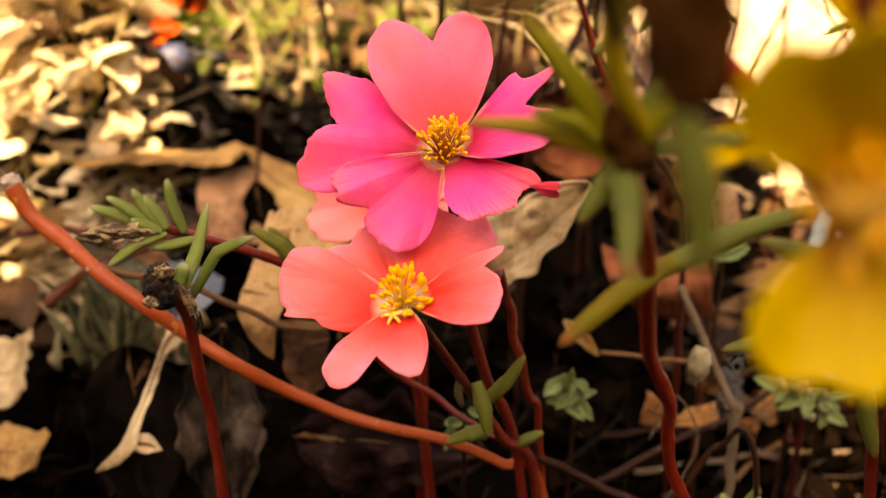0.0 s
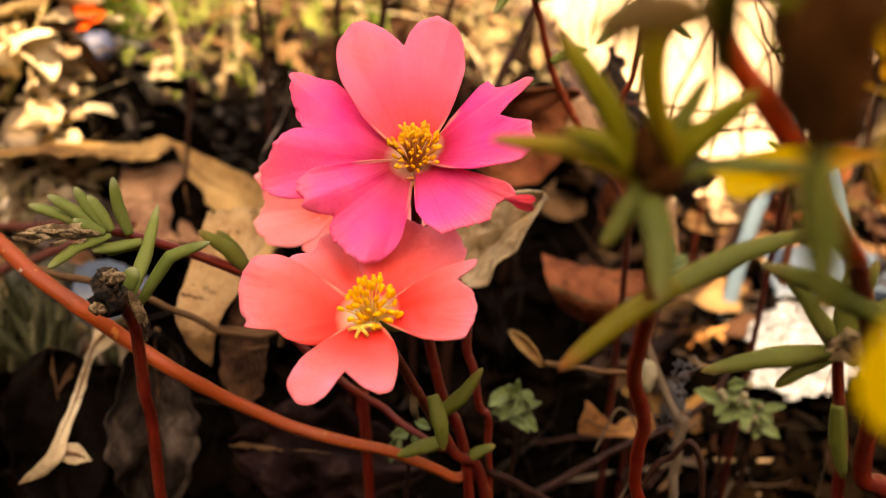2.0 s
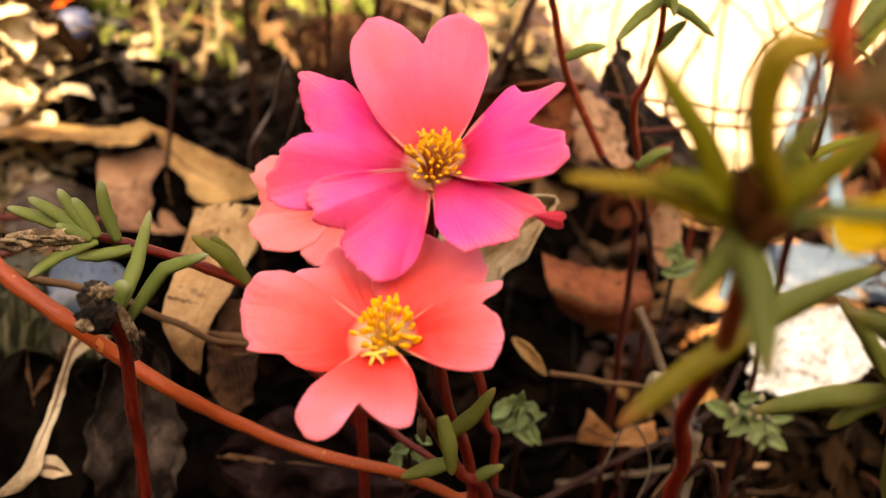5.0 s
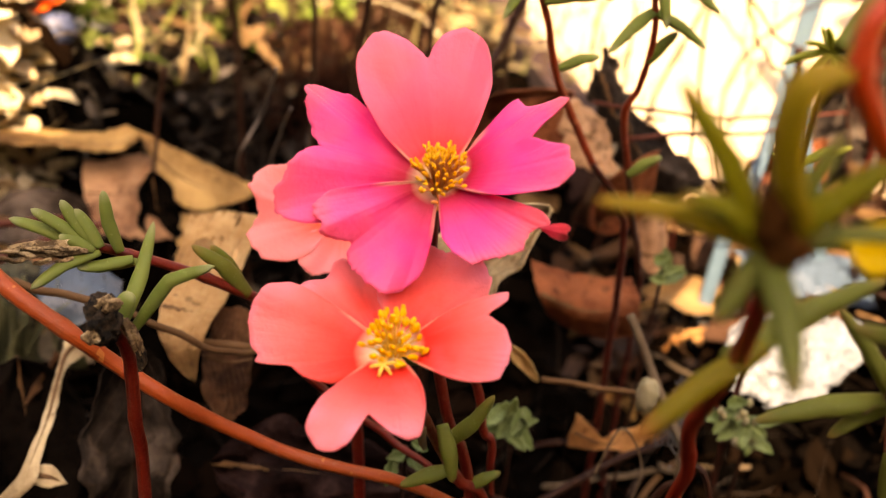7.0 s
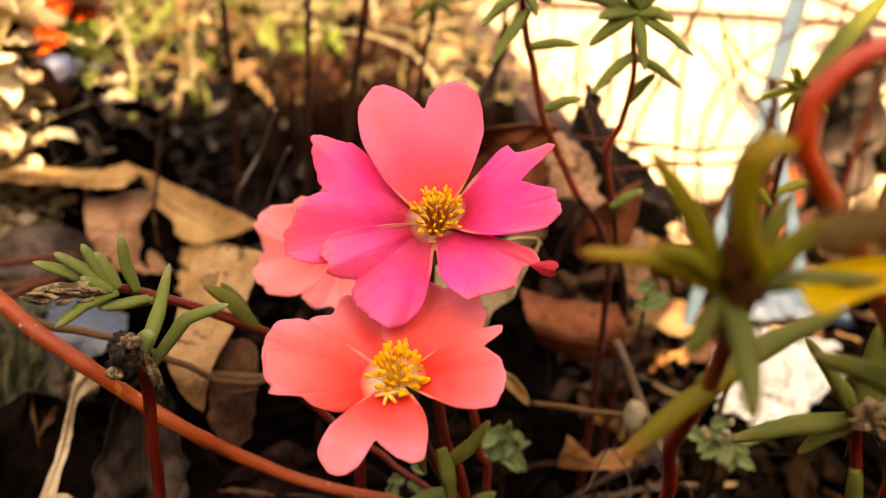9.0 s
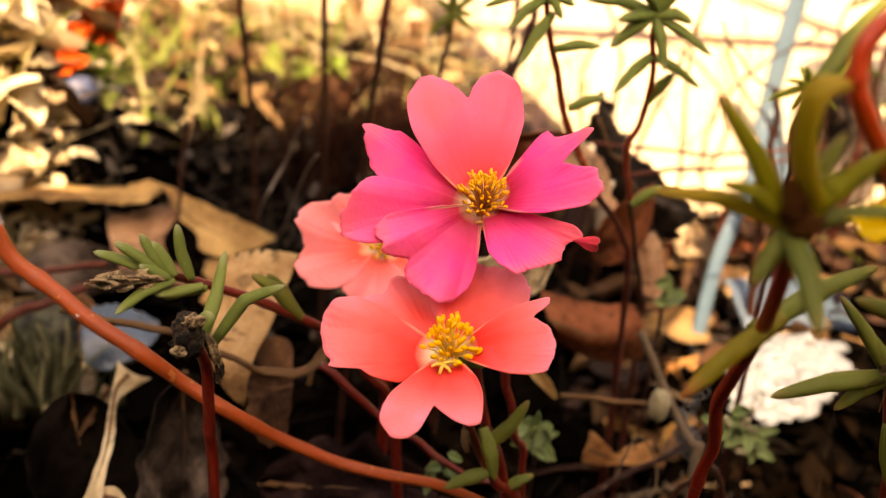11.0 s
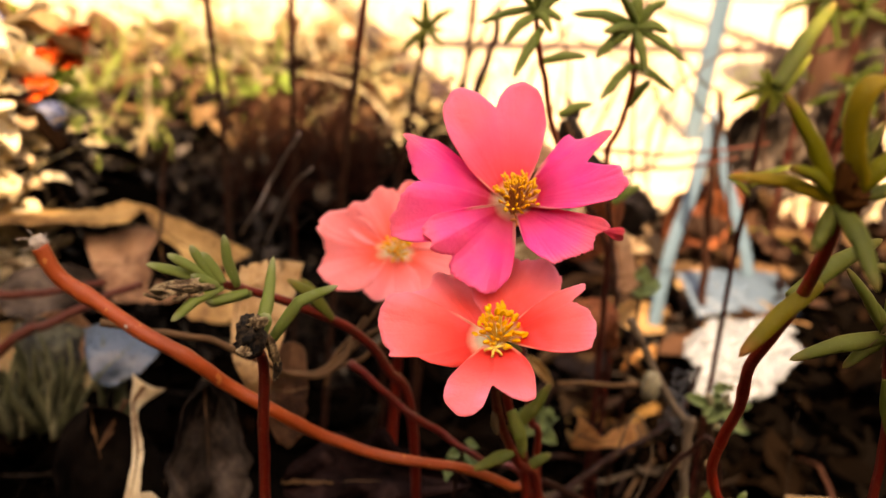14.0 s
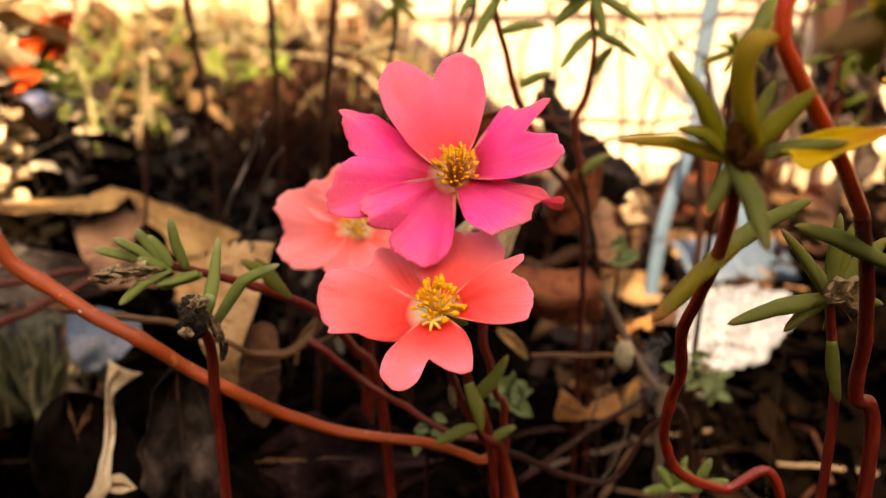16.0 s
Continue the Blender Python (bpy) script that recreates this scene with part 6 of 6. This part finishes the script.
# ---------------------------------------------------------------- plastic scraps and straps
for k, (a, c, w, m, text) in enumerate((
    ((0.0734, 0.2683, -0.0426), (0.0901, 0.2763, -0.0363), 0.0121, TAN, "sunlit orange-tan scrap of dead leaf"),
    ((0.0754, 0.2495, -0.0429), (0.0889, 0.2575, -0.0374), 0.0110, CHIP, "sunlit orange scrap of dead leaf"),
    ((0.0915, 0.2619, -0.0403), (0.1079, 0.2699, -0.0351), 0.0114, TAN, "curled golden scrap of dead leaf"),
    ((0.0976, 0.2868, -0.0344), (0.1135, 0.2948, -0.0354), 0.0089, CHIP, "orange-brown scrap of dead leaf"),
    ((0.0907, 0.3009, -0.0328), (0.1055, 0.3089, -0.0333), 0.0101, TAN, "sunlit orange-tan scrap of dead leaf"),
)):
    rise = ground_z(a[0], a[1]) + 0.002 - a[2]
    a = (a[0], a[1], a[2] + rise)
    c = (c[0], c[1], max(c[2] + rise, ground_z(c[0], c[1]) + 0.003))
    dead_leaf(a, c, (0.1 * math.sin(k * 2.3), -0.62, 0.78), w, m, text, curl=0.35, wave=0.12, seed=60.0 + k, ragged=0.12)


def draped(name, rows, mat, label, category, wave, seed, ragged, nu=40, nv=26):
    v, f, u = loft(rows, wave, seed, ragged, nu, nv)
    return tagged(part(name, mesh_of(name, v, f, mat, u), solid=0.0003), label, category)


draped("plastic_sheet", [[(0.1061, 0.2620, -0.0020), (0.1177, 0.2640, 0.0011), (0.1293, 0.2620, 0.0002), (0.1407, 0.2620, -0.0014)],
                         [(0.1010, 0.2520, -0.0074), (0.1137, 0.2500, -0.0038), (0.1272, 0.2520, -0.0060), (0.1374, 0.2520, -0.0049)],
                         [(0.1019, 0.2440, -0.0130), (0.1127, 0.2430, -0.0156), (0.1231, 0.2440, -0.0146), (0.1298, 0.2460, -0.0090)]], SHEET, "crumpled shiny white plastic sheet in the sun", "plastic", 0.0050, 33.0, 0.003, 90, 60)
draped("plastic_sheet", [[(-0.0650, 0.2330, 0.0222), (-0.0575, 0.2330, 0.0236), (-0.0490, 0.2330, 0.0192)],
                         [(-0.0646, 0.2260, 0.0194), (-0.0576, 0.2250, 0.0190), (-0.0484, 0.2260, 0.0186)],
                         [(-0.0634, 0.2220, 0.0150), (-0.0590, 0.2215, 0.0126), (-0.0520, 0.2220, 0.0158)]], BLUE_SHEET, "smooth blue-grey plastic bulging in the shade", "plastic", 0.0006, 8.0, 0.0006)
draped("bark_piece", [[(-0.0800, 0.2350, 0.0232), (-0.0726, 0.2350, 0.0240), (-0.0656, 0.2350, 0.0212)],
                      [(-0.0800, 0.2300, 0.0150), (-0.0730, 0.2285, 0.0150), (-0.0660, 0.2300, 0.0150)],
                      [(-0.0795, 0.2285, 0.0070), (-0.0731, 0.2280, 0.0040), (-0.0668, 0.2280, 0.0095)]], MOSSY, "greenish-grey weathered piece of bark in the shade", "bark", 0.0016, 18.0, 0.0012)


def strap(points, w, label):
    path = smooth_path(points, 8)
    v, f, u = tube_data(path, w / 2, 8, 0.16, (0, -1, 0.2))
    return tagged(part("plastic_strap", mesh_of("plastic_strap", v, f, STRAP, u)), label, "strap", "straps")


draped("plastic_sheet", [[(0.1200, 0.3020, 0.0010), (0.1390, 0.3020, 0.0016), (0.1600, 0.3020, -0.0006)],
                         [(0.1215, 0.2940, -0.0030), (0.1400, 0.2925, -0.0020), (0.1610, 0.2940, -0.0050)],
                         [(0.1225, 0.2860, -0.0085), (0.1400, 0.2850, -0.0070), (0.1620, 0.2860, -0.0100)]], BLUE_SHEET, "flat blue-grey strip of plastic in the sun", "plastic", 0.0008, 28.0, 0.0008)
strap([(0.1300, 0.3100, 0.0520), (0.1240, 0.3050, 0.0300), (0.1160, 0.3000, 0.0080), bottom(0.112, 0.297)], 0.0050, "pale blue flat plastic strap leaning in the litter")
strap([(0.1300, 0.3090, 0.0560), (0.1360, 0.3060, 0.0340), (0.1450, 0.3000, 0.0080), bottom(0.149, 0.297)], 0.0046, "pale blue flat plastic strap leaning in the litter")
strap([(0.1900, 0.4200, 0.0900), (0.1850, 0.4180, 0.0500), bottom(0.181, 0.417)], 0.0090, "pale blue flat plastic strap standing upright")


# ---------------------------------------------------------------- loose stuff
def scatter(name, count, place, maker, mat, label, category, seed, solid=0.0):
    """Many small scraps in one mesh."""
    rng = random.Random(seed)
    verts, faces, uvs = [], [], []
    for _ in range(count):
        spot = place(rng)
        if spot is None:
            continue
        v, f, u = maker(rng)
        o = len(verts)
        verts += [spot @ p for p in v]
        uvs += u
        faces += [tuple(i + o for i in q) for q in f]
    ob = part(name, mesh_of(name, verts, faces, mat, uvs))
    return tagged(ob, label, category, kind="stuff")


def lying(x, y, lift, rng, tilt):
    m = Matrix.Translation((x, y, ground_z(x, y) + lift))
    return m @ Euler((rng.gauss(0, tilt), rng.gauss(0, tilt), rng.uniform(0, 6.28))).to_matrix().to_4x4()


def scrap(lo, hi):
    def make(rng):
        s = rng.uniform(lo, hi)
        return blade_data(s, s * rng.uniform(0.35, 0.7), 1.0, rng.uniform(-0.2, 0.5), rng.uniform(-0.2, 0.1), 0.18, rng.uniform(0, 0.3), rng.choice([0, 0, 0.12]), rng.uniform(0, 50), 5, 7, 0.1)
    return make


def grass_blade(lo, hi, r, droop):
    def make(rng):
        s = rng.uniform(lo, hi)
        b = rng.uniform(-1, 1) * droop * s
        c = rng.uniform(-1, 1) * droop * s
        return tube_data(smooth_path([(0, 0, -0.003), (b * 0.2, c * 0.2, s * 0.5), (b, c, s * (1 - 0.3 * droop))], 3), lambda t: r * (1.05 - t), 4, 0.3)
    return make


def lit_place(rng):
    y = rng.uniform(0.27, 0.95)
    x = rng.uniform(-0.12 - 0.45 * y, 0.13)
    if -0.085 < x < 0.12 and y < 0.47:
        return None
    if x > 0.07 and y > 0.34:
        return None
    if y > 0.42 and rng.random() < 0.45:
        return None
    if x > -0.2 and y > 0.66 and rng.random() < 0.85:
        return None
    return lying(x, y, rng.uniform(0.001, 0.012), rng, 0.4)


def left_place(rng):
    x, y = rng.uniform(-0.30, -0.086), rng.uniform(0.285, 0.44)
    return lying(x, y, rng.uniform(0.001, 0.012), rng, 0.4)


def mound_place(rng):
    return lying(-0.118 + rng.gauss(0, 0.018), 0.345 + rng.gauss(0, 0.026), rng.uniform(0.001, 0.008), rng, 0.3)


def slope_place(rng):
    return lying(-0.094 + rng.gauss(0, 0.007), 0.312 + rng.gauss(0, 0.007), rng.uniform(0.001, 0.006), rng, 0.35)


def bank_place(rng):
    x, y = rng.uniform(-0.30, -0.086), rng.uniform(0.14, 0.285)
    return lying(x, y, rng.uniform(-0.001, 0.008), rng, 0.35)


def tangle_place(rng):
    y = rng.uniform(0.43, 0.68)
    return lying(rng.uniform(-0.08 - 0.42 * y, 0.09), y, rng.uniform(0.006, 0.03), rng, 0.9)


def near_right_place(rng):
    x, y = rng.uniform(0.07, 0.24), rng.uniform(0.15, 0.275)
    return lying(x, y, rng.uniform(0.001, 0.006), rng, 0.4)


def right_place(rng):
    x, y = rng.uniform(0.075, 0.24), rng.uniform(0.27, 0.38)
    return lying(x, y, rng.uniform(0.001, 0.008), rng, 0.4)


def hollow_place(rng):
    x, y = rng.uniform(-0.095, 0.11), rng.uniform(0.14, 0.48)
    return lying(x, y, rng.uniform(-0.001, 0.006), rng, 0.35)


scatter("leaf_litter", 2600, lit_place, scrap(0.012, 0.035), LITTER, "dry leaf litter, sunlit tan and brown", "litter", 1)
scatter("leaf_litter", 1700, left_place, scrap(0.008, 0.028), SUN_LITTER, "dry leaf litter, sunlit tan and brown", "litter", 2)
scatter("dark_litter", 420, near_right_place, scrap(0.008, 0.022), SHADED_LITTER, "broken leaves on the soil, coloured near-black for shade", "litter", 15)
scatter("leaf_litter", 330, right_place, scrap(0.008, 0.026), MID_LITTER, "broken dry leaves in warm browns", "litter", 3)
scatter("leaf_litter", 120, slope_place, scrap(0.006, 0.014), SUN_LITTER, "dry leaves on the mound's side, coloured pale for sunlight", "litter", 26)
scatter("leaf_litter", 380, mound_place, scrap(0.006, 0.018), SUN_LITTER, "heaped dry leaves, coloured pale for the sun", "litter", 12)
scatter("leaf_litter", 240, tangle_place, scrap(0.006, 0.019), LITTER, "bleached dry leaves tangled in the grass", "litter", 13)
scatter("dark_litter", 420, bank_place, scrap(0.010, 0.028), SHADED_LITTER, "leaf litter coloured near-black for the bank's shade", "litter", 14)
scatter("dark_litter", 800, hollow_place, scrap(0.008, 0.026), SHADED_LITTER, "leaf litter coloured near-black for the hollow's shade", "litter", 4)


def straw_place(rng):
    y = rng.uniform(0.42, 0.95)
    x = rng.uniform(-0.10 - 0.45 * y, 0.12)
    if noise.noise(V(x * 24, y * 24, 1)) < 0.02:
        return None
    if (x > -0.2 and y > 0.66 and rng.random() < 0.88) or (y < 0.52 and rng.random() < 0.5):
        return None
    return lying(x, y, 0.001, rng, 0.75)


def left_straw_place(rng):
    return lying(rng.uniform(-0.3, -0.09), rng.uniform(0.29, 0.45), 0.001, rng, 1.1)


scatter("dry_grass", 5200, straw_place, grass_blade(0.02, 0.075, 0.0011, 0.7), STRAW, "dry straw-coloured grass blades", "grass", 5)
scatter("dry_grass", 650, left_straw_place, grass_blade(0.02, 0.06, 0.0010, 0.6), STRAW, "dry straw-coloured grass blades", "grass", 6)


def green_place(rng):
    cx, cy = rng.choice([(-0.12, 0.52), (-0.02, 0.50), (-0.2, 0.62), (-0.03, 0.75), (-0.13, 0.46), (-0.24, 0.42), (-0.08, 0.50), (-0.05, 0.53), (-0.11, 0.47)])
    return lying(cx + rng.gauss(0, 0.022), cy + rng.gauss(0, 0.03), 0.001, rng, 0.5)


def weedy_place(rng):
    cx, cy = rng.choice([(-0.1065, 0.4766), (-0.089, 0.493), (-0.013, 0.5), (-0.0128, 0.51), (-0.125, 0.485)])
    return lying(cx + rng.gauss(0, 0.011), cy + rng.gauss(0, 0.012), rng.uniform(0.002, 0.012), rng, 0.9)


def brown_place(rng):
    return lying(rng.uniform(-0.2, 0.05), rng.uniform(0.43, 0.58), rng.uniform(0.004, 0.016), rng, 0.7)


scatter("green_weeds", 190, weedy_place, scrap(0.008, 0.018), GRASS, "fresh green weed leaves among the dry grass", "weeds", 21)
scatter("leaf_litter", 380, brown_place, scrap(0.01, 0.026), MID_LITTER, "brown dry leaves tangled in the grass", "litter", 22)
scatter("green_grass", 480, green_place, grass_blade(0.02, 0.05, 0.0014, 0.5), GRASS, "tufts of fresh green grass", "grass", 7)


def root_place(rng):
    return lying(rng.uniform(-0.12, 0.05), rng.uniform(0.30, 0.46), 0.004, rng, 1.0)


scatter("fine_twigs", 170, root_place, grass_blade(0.015, 0.05, 0.0005, 0.8), ROOT, "fine dark twigs and roots in the litter", "twigs", 8)

def hair_place(rng):
    return lying(rng.uniform(-0.10, 0.10), rng.uniform(0.17, 0.32), rng.uniform(0.004, 0.02), rng, 1.2)


scatter("fine_roots", 150, hair_place, grass_blade(0.012, 0.04, 0.00028, 0.9), ROOT, "hair-thin dry roots among the dead leaves", "roots", 9)


def clump_place(rng):
    cx = rng.choice([-0.016, -0.004, 0.006, 0.02, 0.027])
    return lying(cx + rng.gauss(0, 0.004), rng.uniform(0.385, 0.425), 0.0, rng, 0.3)


scatter("dry_stalks", 320, clump_place, grass_blade(0.030, 0.062, 0.0006, 0.5), DARK_STALK, "clump of dark red-brown dead stalks", "twigs", 27)


def moist_place(rng):
    return lying(-0.0785 + rng.gauss(0, 0.004), 0.338 + rng.gauss(0, 0.003), rng.uniform(0.010, 0.017), rng, 0.7)


scatter("green_weeds", 55, moist_place, scrap(0.004, 0.009), GRASS, "fresh green weed leaves beside the pebbles", "weeds", 28)


def fuzz_place(rng):
    return lying(rng.uniform(-0.13, 0.02), rng.uniform(0.31, 0.44), rng.uniform(0.001, 0.010), rng, 0.9)


scatter("fine_roots", 420, fuzz_place, grass_blade(0.008, 0.028, 0.0004, 1.2), ASH, "grey matted roots and fibres on the dark mound", "roots", 23)
scatter("dark_litter", 260, fuzz_place, scrap(0.004, 0.012), ASH, "grey crumbled leaf bits on the dark mound", "litter", 24)


def wiry_place(rng):
    return lying(rng.uniform(0.08, 0.32), rng.uniform(0.33, 0.55), 0.004, rng, 0.5)


scatter("dry_stalks", 70, wiry_place, grass_blade(0.03, 0.11, 0.0007, 0.6), TWIG, "thin wiry dry stalks beside the paving", "twigs", 17)
scatter("dry_stalks", 26, wiry_place, grass_blade(0.03, 0.09, 0.0009, 0.6), GRASS, "thin green stalks beside the paving", "grass", 18)


def tuft_place(rng):
    return lying(-0.0735 + rng.gauss(0, 0.006), 0.2275 + rng.gauss(0, 0.002), 0.047, rng, 0.22)


scatter("grass_tuft", 50, tuft_place, grass_blade(0.014, 0.026, 0.0019, 0.3), PALE_GRASS, "tuft of pale grey-green withered grass", "grass", 10)

# ---------------------------------------------------------------- paving at the back
paving = new("pavement")
paving.location = (0.3, 0.9, -0.02)
bpy.context.view_layer.update()
tagged(paving, "pale sunlit paving slabs with reddish joints", "pavement", kind="structure")
bed = bmesh.new()
bmesh.ops.create_cube(bed, size=1.0, matrix=Matrix.Translation((1.083, 2.262, -0.0088)) @ Matrix.Diagonal((2.0, 3.8, 0.05, 1)))
bed_me = bpy.data.meshes.new("joint")
bed.to_mesh(bed_me)
bed.free()
bed_me.materials.append(MORTAR)
part("joint", bed_me, paving, "reddish-brown mortar")
slab_bm = bmesh.new()
bmesh.ops.create_cube(slab_bm, size=1.0, matrix=Matrix.Diagonal((0.280, 0.299, 0.03, 1)))
bmesh.ops.bevel(slab_bm, geom=slab_bm.edges[:], offset=0.003, segments=1, affect="EDGES")
slab_me = bpy.data.meshes.new("slab")
slab_bm.to_mesh(slab_me)
slab_bm.free()
slab_me.materials.append(SLAB)
for i in range(-4, 6):
    for j in range(0, 8):
        x, y = 0.235 + 0.3 * i, 0.4985 + 0.335 * j
        if x < 0.1 and y < 0.95 and not (x > -0.1 and y > 0.7):
            continue
        s = part("slab", slab_me, paving)
        s.matrix_world = Matrix.Translation((x, y, 0.002 + 0.0003 * ((i * 7 + j * 3) % 3)))


# ---------------------------------------------------------------- flower pot at the back
def lathe(name, profile, at, mat, sides=48):
    verts = [V(at) + V(r * math.cos(2 * math.pi * k / sides), r * math.sin(2 * math.pi * k / sides), z) for r, z in profile for k in range(sides)]
    faces = [(i * sides + k, i * sides + (k + 1) % sides, (i + 1) * sides + (k + 1) % sides, (i + 1) * sides + k) for i in range(len(profile) - 1) for k in range(sides)]
    return mesh_of(name, verts, faces, mat)


pot = thing("flower_pot", (0.352, 0.475, 0.0), "dark reddish-brown clay flower pot beside the paving", "flower pot")
part("body", lathe("body", [(0.0, 0), (0.056, 0.0), (0.060, 0.004), (0.074, 0.085), (0.067, 0.085), (0.054, 0.012), (0.0, 0.012)], (0.352, 0.475, -0.004), POT), pot)
part("rim", lathe("rim", [(0.0745, 0.078), (0.081, 0.079), (0.084, 0.083), (0.084, 0.106), (0.081, 0.110), (0.072, 0.110), (0.069, 0.104), (0.069, 0.078)], (0.352, 0.475, -0.004), POT), pot)
part("soil", lathe("soil", [(0.0, 0.090), (0.04, 0.092), (0.0695, 0.088)], (0.352, 0.475, -0.004), SOIL), pot)
